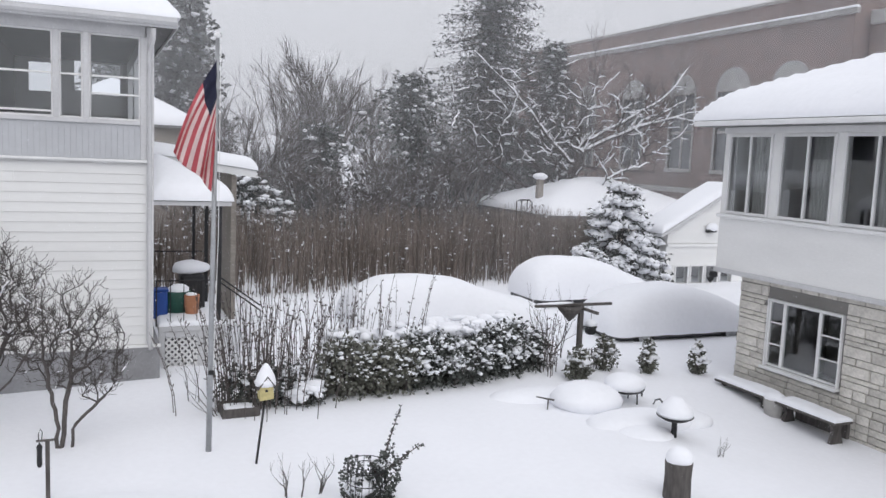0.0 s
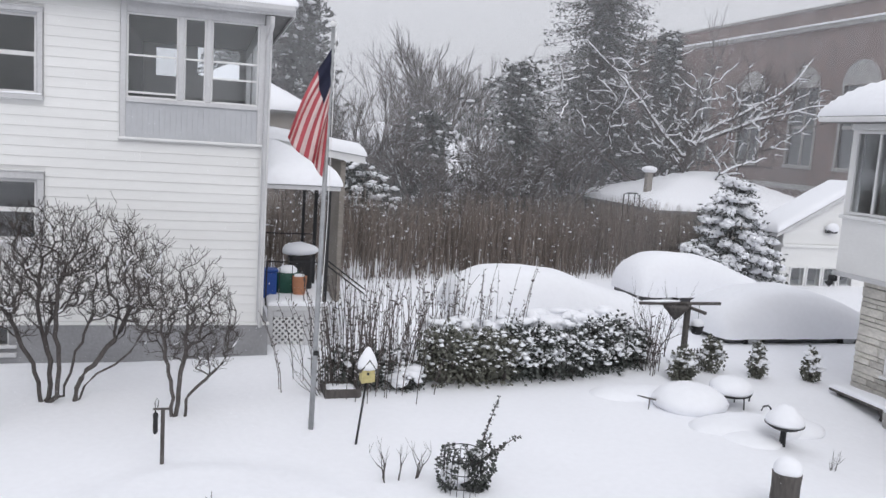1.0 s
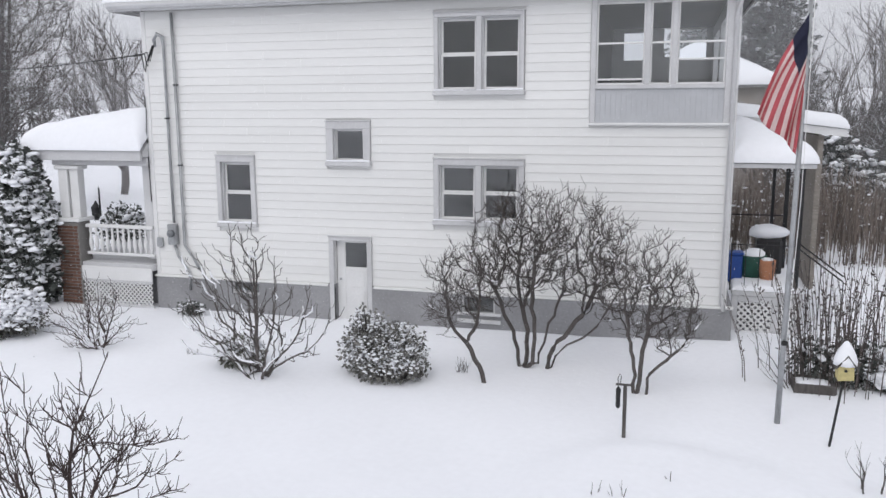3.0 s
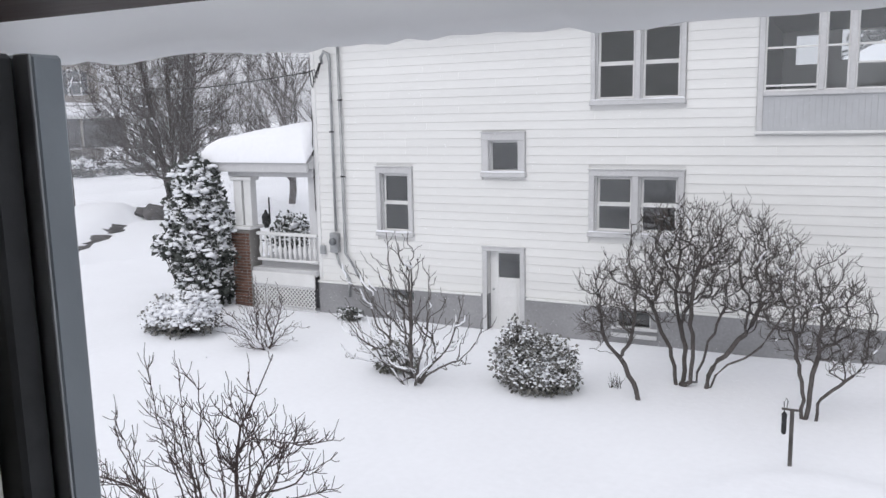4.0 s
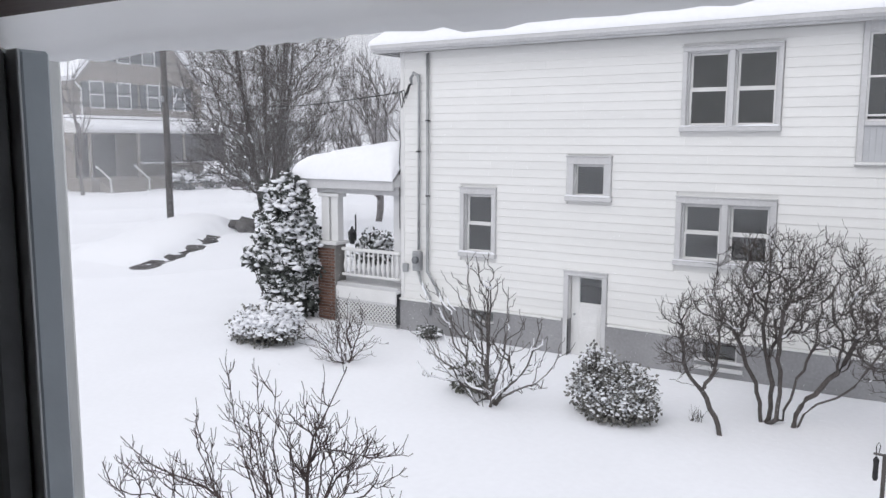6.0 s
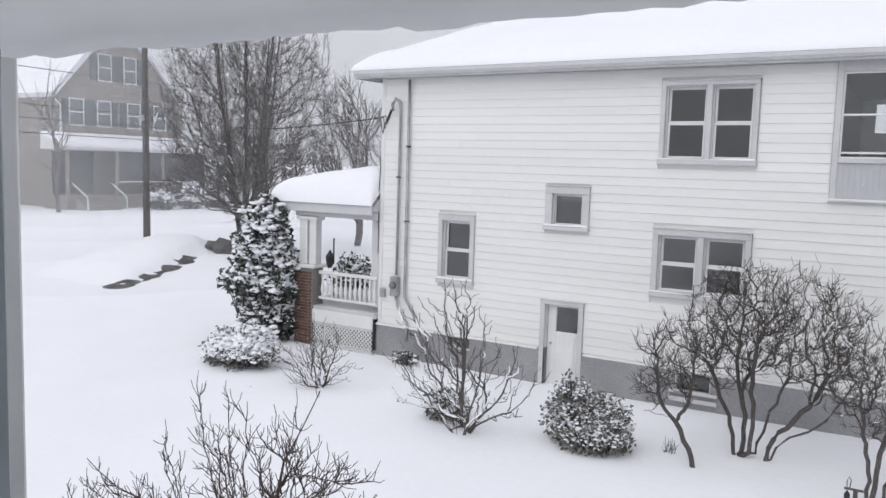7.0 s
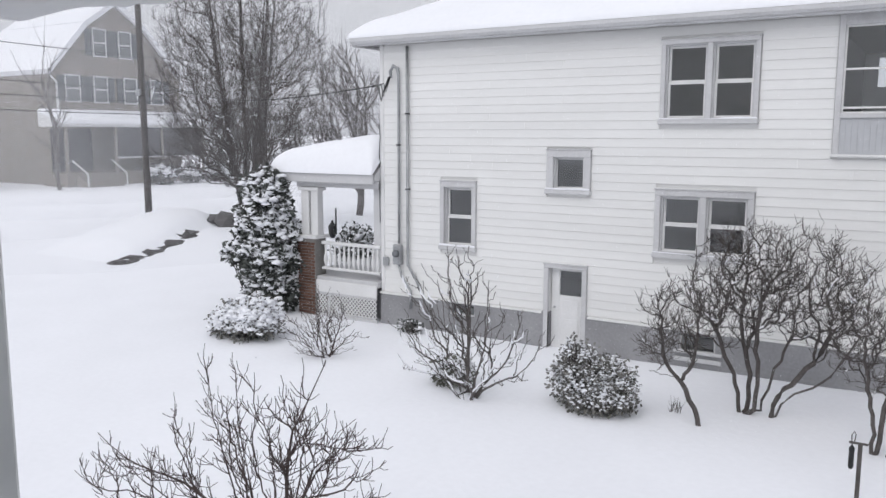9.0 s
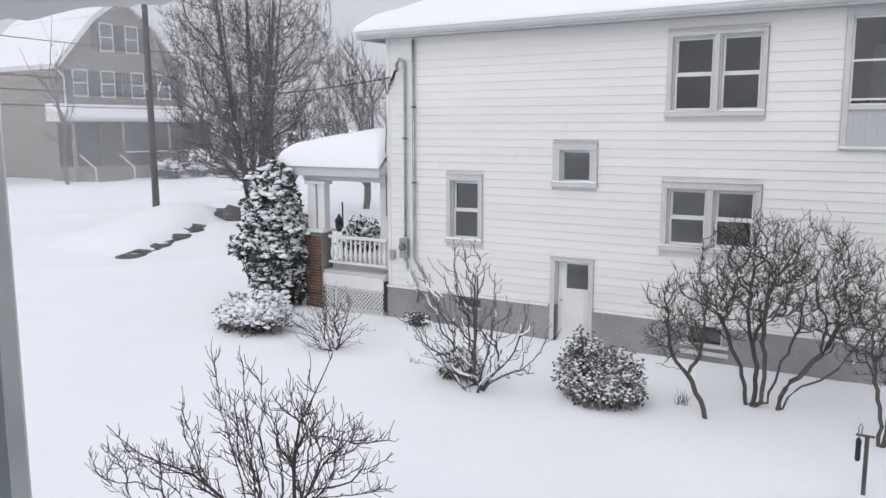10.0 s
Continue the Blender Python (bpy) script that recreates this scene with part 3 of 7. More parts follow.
# ---- street-side porch of the main house ----
porch = thing("front_porch", "covered street porch with white balustrade, lattice skirt and brick pier", "porch", (-8, 3.5, 0))
pzf = lambda x, y: 3.52 + min(0.15 * (x + 9.66), 0.9 * (y + 0.36))
g = Geo().add([(-9.55, -0.25, 3.38), (-6.49, -0.25, 3.38), (-6.49, 7.3, 3.38), (-9.55, 7.3, 3.38), (-9.55, -0.25, 3.50), (-6.49, -0.25, 3.50), (-6.49, 0.25, 3.95), (-6.49, 7.3, 3.95), (-9.55, 7.3, 3.5)],
               [(3, 2, 1, 0), (4, 5, 6), (4, 6, 7, 8), (0, 1, 5, 4), (1, 2, 7, 6, 5), (2, 3, 8, 7), (3, 0, 4, 8)])
part("roof", g, TRIM, porch)
part("fascia", Geo().rbox(-9.6, -6.52, -0.30, -0.255, 3.30, 3.53, 0.01), TRIM, porch)
part("beam", Geo().rbox(-9.0, -6.50, -0.12, 0.12, 3.18, 3.37, 0.01).rbox(-9.0, -8.76, 0.12, 7.2, 3.18, 3.37, 0.01), TRIM, porch)
part("roof_snow", snow_sheet(-9.66, -6.49, -0.36, 7.4, pzf, 0.50, 34, 40, 0.45, 9, 0.04), SNOW, None, "deep rounded snow on the porch roof", True, "snow", "stuff")
for yy in (0.0, 6.9):
    part("post", Geo().rbox(-8.86, -8.62, yy - 0.12, yy + 0.12, 1.98, 3.078, 0.01), WHITE, porch, "white square post")
    part("post", Geo().rbox(-8.56, -8.34, yy - 0.11, yy + 0.11, 1.98, 3.078, 0.01), WHITE, porch, "white square post")
    part("capital", Geo().rbox(-8.93, -8.28, yy - 0.16, yy + 0.16, 3.08, 3.17, 0.01), WHITE, porch)
    pier = part("pier", Geo().box(-8.92, -8.36, yy - 0.2, yy + 0.2, -0.3, 1.88), MORTAR, porch, "brick porch pier")
    part("cap", Geo().rbox(-9.0, -8.28, yy - 0.27, yy + 0.27, 1.90, 1.98, 0.015), WHITE, pier)
    if yy == 0.0:
        bricks = [(pier, r, zz) for r, zz in enumerate(np.arange(-0.1, 1.84, 0.075))]
part("post", Geo().rbox(-6.75, -6.50, 6.7, 6.95, 0.9, 3.18, 0.01), TRIM, porch)
part("post", Geo().rbox(-6.74, -6.52, 0.02, 0.2, 1.1, 3.18, 0.01), TRIM, porch)
part("floor", Geo().rbox(-9.1, -6.50, -0.15, 7.2, 0.84, 0.98, 0.01), TRIM, porch)
part("skirt_board", Geo().rbox(-8.36, -6.52, -0.20, -0.155, 0.60, 0.90, 0.01), WHITE, porch)
bal = part("balustrade", Geo().rbox(-8.30, -6.52, -0.05, 0.05, 1.76, 1.84, 0.015).rbox(-8.30, -6.52, -0.045, 0.045, 1.14, 1.20, 0.01), WHITE, porch, "white turned balustrade")
for i in range(12):
    x = -8.20 + i * 0.145
    part("baluster", Geo().lathe(x, 0, [(0.022, 1.20), (0.03, 1.27), (0.05, 1.37), (0.045, 1.45), (0.025, 1.55), (0.02, 1.62), (0.028, 1.68), (0.022, 1.76)], 10), WHITE, bal, "", True)
lat = part("lattice", Geo().rbox(-8.36, -6.52, -0.19, -0.15, 0.55, 0.60, 0.005).rbox(-8.36, -6.52, -0.19, -0.15, -0.02, 0.05, 0.005), TRIM, porch, "diagonal wooden lattice skirt")


def lattice_slats(parent, x0, x1, z0, z1, y, step, w=0.02, axis="y"):
    h = z1 - z0
    n = int((x1 - x0 + h) / step)
    for s in (1, -1):
        for i in range(1, n + 1):
            c = x0 - h + i * step if s > 0 else x0 + i * step
            a, b = (c, z0), (c + s * h, z1)
            # clip to the panel
            t0, t1 = 0.0, 1.0
            dx = b[0] - a[0]
            ta, tb = sorted(((x0 - a[0]) / dx, (x1 - a[0]) / dx))
            t0, t1 = max(t0, ta), min(t1, tb)
            if t1 - t0 < 0.05:
                continue
            p, q = [(a[0] + dx * t, z0 + h * t) for t in (t0, t1)]
            nx, nz = -h / math.hypot(h, dx) * w, dx / math.hypot(h, dx) * w
            yy = y + 0.007 * s
            g = Geo().prism([(p[0] + nx, p[1] + nz), (q[0] + nx, q[1] + nz), (q[0] - nx, q[1] - nz), (p[0] - nx, p[1] - nz)], "y", yy - 0.006, yy + 0.006)
            part("slat", g, WHITE, parent)


lattice_slats(lat, -8.34, -6.54, 0.05, 0.55, -0.17, 0.105, 0.013)
# Added grey sheet behind the lattice, in place of under-porch shade.
part("shade_panel", Geo().box(-8.34, -6.54, 0.3, 0.34, -0.1, 0.8), ROOM, porch, "dark panel standing in for shade under the porch")
part("step_rail", Geo().tube([(-9.3, 5.2, 1.3), (-8.9, 4.2, 1.85)], [0.03, 0.03], 6), WHITE, porch)
lan = thing("porch_lantern", "black post lantern standing beyond the porch", "lantern", (-11.9, 5.0, 0))
part("post", Geo().tube([(-11.9, 5, ground_z(-11.9, 5) - 0.1), (-11.9, 5, 2.1)], [0.03, 0.025], 8), DARK, lan)
part("lamp", Geo().lathe(-12.05, 5.0, [(0.05, 1.1), (0.12, 1.25), (0.14, 1.5), (0.05, 1.62), (0.02, 1.7)], 10), DARK, lan)

# ---- back porch ----
bp = thing("back_porch", "small raised back porch with lattice skirt, iron rail and snowy roof", "porch", (6.4, 2, 0))
part("deck", Geo().rbox(5.78, 7.05, 0.78, 3.0, 0.80, 0.90, 0.01), TRIM, bp)
part("deck_snow", snow_sheet(5.78, 7.05, 0.78, 3.0, lambda x, y: 0.90, 0.10, 18, 18, 0.1, 2), SNOW, bp, "snow on porch deck", True)
part("skirt", Geo().rbox(5.78, 5.90, 0.80, 0.86, -0.3, 0.80, 0.008).rbox(6.52, 6.66, 0.80, 0.86, -0.3, 0.80, 0.008).rbox(5.90, 6.52, 0.80, 0.86, 0.68, 0.80, 0.008).rbox(6.98, 7.05, 0.80, 0.86, -0.3, 0.80, 0.008).rbox(6.66, 6.98, 0.80, 0.86, 0.68, 0.80, 0.008), TRIM, bp)
# Another added sheet, for the shade below the back deck.
part("shade_panel", Geo().box(5.9, 7.0, 1.2, 1.24, -0.3, 0.8), ROOM, bp)
bl = part("lattice", Geo().rbox(5.90, 6.52, 0.82, 0.85, -0.06, -0.02, 0.005), WHITE, bp, "white diagonal lattice panel")
lattice_slats(bl, 5.90, 6.52, -0.04, 0.68, 0.83, 0.125, 0.02)
lattice_slats(bl, 6.66, 6.98, -0.04, 0.68, 0.83, 0.125, 0.02)
g = Geo().prism([(5.62, 3.28), (7.12, 3.28), (7.12, 3.36), (5.62, 3.36)], "y", 0.66, 3.0)
part("roof", g, TRIM, bp)
part("roof_snow", snow_sheet(5.62, 7.16, 0.62, 3.0, lambda x, y: 3.37 + 0.42 * min(7.16 - x, 1.3, (y - 0.62) * 1.1), 0.30, 24, 24, 0.35, 5), SNOW, None, "rounded snow on the back porch roof", True, "snow", "stuff")
for x, y in ((6.92, 0.86), (6.92, 2.9)):
    part("post", Geo().rbox(x - 0.04, x + 0.04, y - 0.04, y + 0.04, 0.9, 3.28, 0.006), DARK, bp, "dark slender post")
part("post", Geo().rbox(6.62, 6.68, 2.85, 2.91, 0.9, 3.28, 0.006), DARK, bp)
g = Geo()
part("rail", Geo().tube([(5.72, 2.9, 2.12), (6.90, 2.9, 2.12)], [0.014, 0.014], 6), DARK, bp, "black iron rail")
g.tube([(5.72, 0.84, 1.80), (6.90, 0.84, 1.80)], [0.014, 0.014], 6)
g.tube([(5.74, 0.84, 0.9), (5.74, 0.84, 1.8)], [0.014, 0.014], 6)
for x in (6.0, 6.25, 6.5, 6.75):
    g.tube([(x, 0.84, 0.98), (x, 0.84, 1.8)], [0.008, 0.008], 5)
part("rail", g, DARK, bp, "black iron rail")
g = Geo()
for dz in (0.0, 0.1):
    g.tube([(6.95, 0.86, 1.84 - dz), (7.75, 0.9, 1.25 - dz)], [0.016, 0.016], 6)
for t in (0.25, 0.5, 0.75, 1.0):
    x = 6.95 + 0.8 * t
    g.tube([(x, 0.87, 1.74 - 0.59 * t), (x, 0.87, 0.2)], [0.01, 0.01], 5)
part("stair_rail", g, DARK, bp, "black iron stair rail")
rng = random.Random(5)
bin1 = thing("storage_bin", "blue plastic bin on the porch deck", "bin", (5.85, 1.6, 0.9))
part("body", Geo().rbox(5.72, 6.00, 1.45, 1.75, 0.92, 1.48, 0.03), BLUE, bin1)
part("lid", Geo().rbox(5.70, 6.02, 1.43, 1.77, 1.48, 1.53, 0.02), BLUE, bin1)
pot = thing("plant_pot", "orange terracotta pot on the porch deck", "pot", (6.45, 1.5, 0.9))
part("body", Geo().lathe(6.47, 1.5, [(0.11, 0.92), (0.15, 1.2), (0.155, 1.34), (0.16, 1.4), (0.14, 1.4)], 14), ORANGE, pot, "", True)
part("snow", Geo().blob((6.47, 1.5, 1.40), (0.13, 0.13, 0.05), rng, 2), SNOW, pot, "", True)
wb = thing("green_tub", "green plastic tub under snow on the deck", "tub", (6.15, 1.7, 0.9))
part("body", Geo().lathe(6.2, 1.75, [(0.2, 0.92), (0.26, 1.2), (0.28, 1.45), (0.25, 1.45)], 14), GREEN, wb, "", True)
part("snow", Geo().blob((6.2, 1.72, 1.45), (0.25, 0.22, 0.14), rng, 2), SNOW, wb, "", True)
gr = thing("covered_grill", "dark grill under a snow-laden cover", "grill", (6.55, 2.2, 0.9))
part("body", Geo().rbox(6.3, 6.8, 2.0, 2.5, 0.92, 1.75, 0.06), DARK, gr)
part("snow", Geo().blob((6.55, 2.25, 1.86), (0.36, 0.3, 0.17), rng, 2), SNOW, gr, "", True)
# low wing behind the porch
wing = thing("rear_wing", "low grey rear wing with snow on its flat roof", "house wing", (7, 6.5, 0))
part("wall", Geo().rbox(7.86, 8.0, 5.6, 7.4, -0.3, 3.72, 0.02), TAUPE, wing)
part("roof", Geo().prism([(5.76, 4.02), (8.46, 3.68), (8.46, 3.86), (5.76, 4.20)], "y", 5.4, 7.6), WHITE, wing)
part("roof_snow", snow_sheet(5.76, 8.5, 5.35, 7.6, lambda x, y: 4.21 - 0.126 * (x - 5.76), 0.30, 24, 14, 0.3, 6), SNOW, None, "snow along the rear wing roof", True, "snow", "stuff")


# ---- neighbouring stone and white house ----
nb = thing("house", "white upper storey with ribbon windows over a pale stone ground floor", "house", (20, -6, 0))
RX, UX = 17.25, 17.0
SW = (-5.03, -3.27, 0.50, 1.83)
g = Geo()
wall_cells(g, -11.0, -2.42, -0.9, 2.25, [SW], lambda g, a, b, c, d: g.box(RX + 0.03, RX + 0.25, a, b, c, d))
g.box(RX + 0.25, 26, -2.62, -2.42, -0.9, 2.25).box(25.8, 26, -11, -2.62, -0.9, 2.25).box(RX + 0.25, 25.8, -11, -10.8, -0.9, 2.25)
stone_wall = part("wall", g, MORTAR, nb, "pale ashlar stone wall with raked joints", weld=True)
RIB = [(-3.24, -2.04), (-4.75, -3.46), (-6.30, -4.93), (-8.0, -6.58), (-9.6, -8.18)]
g = Geo()
wall_cells(g, -11.2, -1.90, 2.28, 5.30, [(a, b, 3.50, 5.15) for a, b in RIB], lambda g, a, b, c, d: g.box(UX, UX + 0.18, a, b, c, d))
part("wall", g, SIDING, nb, "smooth white panelled upper wall", weld=True)
part("wall", Geo().box(UX + 0.18, 26.2, -2.08, -1.90, 2.28, 5.30), SIDING, nb)
part("wall", Geo().box(26.0, 26.2, -11.2, -2.08, 2.28, 5.30), SIDING, nb)
part("wall", Geo().box(UX + 0.18, 26.0, -11.2, -11.0, 2.28, 5.30), SIDING, nb)
part("floor", Geo().box(UX, 26.2, -11.2, -1.90, 2.24, 2.28), TRIM, nb)
part("partition", Geo().box(19.2, 19.3, -11, -2.1, 2.4, 5.3).box(19.6, 19.7, -10.8, -2.7, -0.8, 2.2), ROOM, nb, "added interior wall coloured for room shade")
part("drip_edge", Geo().rbox(UX - 0.03, UX + 0.02, -11.2, -1.87, 2.22, 2.32, 0.01), TRIM, nb)
part("sill", Geo().rbox(UX - 0.09, UX, -11.2, -1.88, 3.40, 3.48, 0.012), WHITE, nb, "continuous white sill")
part("head_trim", Geo().rbox(UX - 0.04, UX, -11.2, -1.88, 5.17, 5.30, 0.01), WHITE, nb)
for i, (a, b) in enumerate(RIB):
    m = (a + b) / 2
    w = part("window", Geo().ring("x", a, b, 3.50, 5.15, 0.05, UX - 0.035, UX + 0.05), WHITE, nb, "sliding window in white frame")
    part("meeting_stile", Geo().rbox(UX - 0.02, UX + 0.05, m - 0.025, m + 0.025, 3.55, 5.10, 0.006), WHITE, w)
    for u, v in ((a + 0.05, m - 0.025), (m + 0.025, b - 0.05)):
        part("pane", Geo().box(UX + 0.02, UX + 0.025, u, v, 3.55, 5.10), GLASS, w).visible_shadow = False
    # a gathered curtain behind the nearer half of each window
    g = Geo()
    n = 26
    top = [(UX + 0.16 + 0.02 * math.sin(k * 1.7), a + 0.03 + (m - a - 0.02) * k / n) for k in range(n + 1)]
    g.add([(x, y, 5.14) for x, y in top] + [(x, y, 3.5) for x, y in top], [(k, k + 1, n + 2 + k, n + 1 + k) for k in range(n)])
    part("curtain", g, CURTAIN, w, "pale hanging curtain", True)
# picture window
a, b, c, d = SW
g = Geo().rbox(RX - 0.05, RX + 0.10, a - 0.03, a, c - 0.02, d + 0.03, 0.01).rbox(RX - 0.05, RX + 0.10, b, b + 0.03, c - 0.02, d + 0.03, 0.01).rbox(RX - 0.05, RX + 0.10, a, b, d, d + 0.03, 0.01)
part("casing", g, WHITE, nb)
part("sill", Geo().rbox(RX - 0.12, RX + 0.10, a - 0.06, b + 0.06, c - 0.08, c - 0.02, 0.012), WHITE, nb)
y1, y2 = -4.53, -3.66
for u, v, bars in ((a, y1, 2), (y1, y2, 0), (y2, b, 2)):
    w = part("window", Geo().ring("x", u, v, c, d, 0.035, RX, RX + 0.06), WHITE, nb, "white framed window light")
    for k in range(bars):
        z = c + (d - c) * (k + 1) / (bars + 1)
        part("glazing_bar", Geo().rbox(RX + 0.01, RX + 0.05, u + 0.035, v - 0.035, z - 0.014, z + 0.014, 0.004), WHITE, w)
    zs = [c + (d - c) * k / (bars + 1) for k in range(bars + 2)]
    for z0, z1 in zip(zs, zs[1:]):
        part("pane", Geo().box(RX + 0.028, RX + 0.033, u + 0.035, v - 0.035, z0 + 0.014, z1 - 0.014), GLASS, w).visible_shadow = False
# roof
NX0, NX1, NY0, NY1, NZ = 16.52, 26.6, -11.6, -1.52, 5.30
nz = lambda x, y: NZ + 0.10 + 0.42 * min(x - NX0, NX1 - x, y - NY0, NY1 - y)
h = (NX1 - NX0) / 2
cs = [(NX0, NY0, NZ), (NX1, NY0, NZ), (NX1, NY1, NZ), (NX0, NY1, NZ)]
pk = (NX0 + h, NY0 + h, nz(NX0 + h, NY0 + h))
part("roof", Geo().add(cs + [(x, y, NZ + 0.1) for x, y, _ in cs] + [pk], [(3, 2, 1, 0), (0, 1, 5, 4), (1, 2, 6, 5), (2, 3, 7, 6), (3, 0, 4, 7), (4, 5, 8), (5, 6, 8), (6, 7, 8), (7, 4, 8)]), SHINGLE, nb)
part("gutter", Geo().rbox(NX0 - 0.10, NX0 - 0.003, NY0, NY1, NZ + 0.0, NZ + 0.10, 0.02), WHITE, nb, "white gutter")
part("roof_snow", snow_sheet(NX0 - 0.08, NX1, NY0, NY1 + 0.05, lambda x, y: max(nz(x, y), NZ + 0.11), 0.46, 50, 50, 0.7, 14, 0.05), SNOW, None, "deep smooth snow over the neighbouring roof", True, "snow", "stuff")
part("light", Geo().rbox(16.86, 16.98, -2.02, -1.86, 2.10, 2.22, 0.02).tube([(16.9, -1.95, 2.1), (16.82, -1.9, 2.02)], [0.05, 0.07], 8), DARK, nb, "small dark floodlight")


def bench(at_y0, at_y1):
    t = thing("garden_bench", "dark wooden garden bench with snow against the stone wall", "bench", (16.8, (at_y0 + at_y1) / 2, -0.3), "benches along the wall")
    part("seat", Geo().rbox(16.55, 17.0, at_y0, at_y1, 0.02, 0.07, 0.012), WOOD, t)
    part("snow", snow_sheet(16.55, 17.0, at_y0, at_y1, lambda x, y: 0.07, 0.07, 10, 20, 0.08, at_y0), SNOW, t, "", True)
    for y in (at_y0 + 0.16, at_y1 - 0.16):
        z0 = ground_z(16.8, y) - 0.08
        part("leg", Geo().prism([(16.62, 0.02), (16.92, 0.02), (16.86, -0.12), (16.95, z0), (16.62, z0), (16.70, -0.12)], "y", y - 0.04, y + 0.04), WOOD, t)
    part("back", Geo().rbox(17.0, 17.08, at_y0 + 0.1, at_y1 - 0.1, -0.30, -0.02, 0.02), WOOD, t)
    return t


bench(-4.02, -2.62), bench(-5.66, -4.26)
rng = random.Random(8)
tub = thing("round_tub", "round pale planter tub capped with snow between benches", "planter", (16.72, -4.14, -0.3))
part("body", Geo().lathe(16.70, -4.14, [(0.16, -0.42), (0.20, -0.1), (0.21, 0.06), (0.19, 0.06)], 18), FARSTONE, tub, "", True)
part("snow", Geo().blob((16.70, -4.14, 0.08), (0.21, 0.21, 0.11), rng, 2, 0.05), SNOW, tub, "", True)


# ---- cars buried in snow ----
def car(x0, x1, yc, w, profile, label, seed, low=0.22, dark=True):
    """profile: heights of the snow over the length; the car runs along x."""
    t = thing("car", label, "car", ((x0 + x1) / 2, yc, 0), "parked cars")
    r = random.Random(seed)
    nx, ny = 48, 26
    top = []
    px, pz = [p[0] for p in profile], [p[1] for p in profile]
    for i in range(nx + 1):
        u = i / nx
        hz = float(np.interp(u, px, pz))
        for k in range(1, 4):
            hz += float(np.interp(u + 0.03 * k, px, pz)) + float(np.interp(u - 0.03 * k, px, pz))
        hz /= 7
        for j in range(ny + 1):
            a = math.pi * j / ny
            cc, ss = -math.cos(a), max(0.0, math.sin(a))
            # rounded section, wider below
            yy = math.copysign(abs(cc) ** 0.62, cc) * w / 2 * (1 - 0.13 * ss)
            zz = low + (hz - low) * ss ** 0.55
            end = min(u, 1 - u)
            k = math.sqrt(max(0.0, 1 - (1 - min(1, end / 0.07)) ** 2))
            zz = low + (zz - low) * (0.25 + 0.75 * k)
            x = x0 + (x1 - x0) * (0.5 + (u - 0.5) * (1 + 0.04 * ss))
            nn = 0.03 * noise.noise((x * 1.5 + seed, yy * 1.5, zz))
            top.append((x, yc + yy * (0.8 + 0.2 * k) + nn, zz + nn))
    g = Geo().add(top, [(i * (ny + 1) + j, (i + 1) * (ny + 1) + j, (i + 1) * (ny + 1) + j + 1, i * (ny + 1) + j + 1) for i in range(nx) for j in range(ny)])
    for i in (0, nx):
        g.f.append(tuple(i * (ny + 1) + j for j in range(ny + 1)))
        g.mi.append(0)
    part("snow", g, SNOW, t, "thick rounded snow burying the car", True)
    b = part("body", Geo().rbox(x0 + 0.12, x1 - 0.12, yc - w / 2 + 0.10, yc + w / 2 - 0.10, -0.02, low + 0.24, 0.10), CARPAINT, t)
    for x in (x0 + 0.9, x1 - 0.95):
        for s in (-1, 1):
            y = yc + s * (w / 2 - 0.16)
            wh = part("wheel", Geo().tube([(x, y - 0.1, 0.12), (x, y + 0.1, 0.12)], [0.31, 0.31], 18), RUBBER, t, "", True)
            part("rim", Geo().tube([(x, y + s * 0.09, 0.12), (x, y + s * 0.115, 0.12)], [0.19, 0.17], 14), METAL, wh, "", True)
    part("bumper", Geo().rbox(x1 - 0.16, x1 - 0.04, yc - w / 2 + 0.2, yc + w / 2 - 0.2, 0.04, 0.24, 0.04), CARPAINT, t)
    return t


car(10.2, 15.4, 3.1, 2.1, [(0, 0.9), (0.04, 1.0), (0.10, 1.36), (0.2, 1.47), (0.5, 1.45), (0.64, 1.24), (0.78, 0.92), (0.95, 0.76), (1, 0.68)], "parked car completely buried under smooth snow behind the hedge", 1, 0.1)
car(16.9, 21.3, 6.5, 2.1, [(0, 0.8), (0.04, 1.0), (0.10, 1.36), (0.17, 1.46), (0.52, 1.42), (0.66, 1.26), (0.82, 0.94), (1, 0.62)], "tall parked car under thick snow near the conifer", 2)
car(16.5, 21.15, 1.8, 2.0, [(0, 0.78), (0.08, 1.02), (0.2, 1.24), (0.32, 1.33), (0.5, 1.34), (0.62, 1.26), (0.78, 1.02), (0.92, 0.74), (1, 0.6)], "parked car under snow with its dark underside showing", 3, 0.14)

# ---- garages and houses behind ----
gar = thing("garage", "white clapboard garage with small windows and snowy gable roof", "garage", (27, 12, 0))
g = Geo()
HW = [(24.95 + 0.72 * k, 25.50 + 0.72 * k, 0.02, 0.66) for k in range(4)]
wall_cells(g, 24.45, 29.9, -0.9, 2.0, HW, lambda g, a, b, c, d: g.box(a, b, 9.02, 9.2, c, d))
g.prism([(24.45, 2.0), (29.9, 2.0), (27.17, 3.50)], "y", 9.02, 9.2)
gw = part("wall", g, SIDING, gar)
part("wall", Geo().box(24.45, 24.6, 9.2, 10.2, -0.9, 2.0), SIDING, gar)
part("wall", Geo().box(29.7, 29.9, 9.2, 10.2, -0.9, 2.0), SIDING, gar)
part("partition", Geo().box(24.45, 29.9, 10.2, 10.3, -0.9, 2.0), ROOM, gar)
part("trim_board", Geo().rbox(24.45, 29.9, 8.93, 9.018, 1.42, 1.54, 0.01), SIDING, gar)
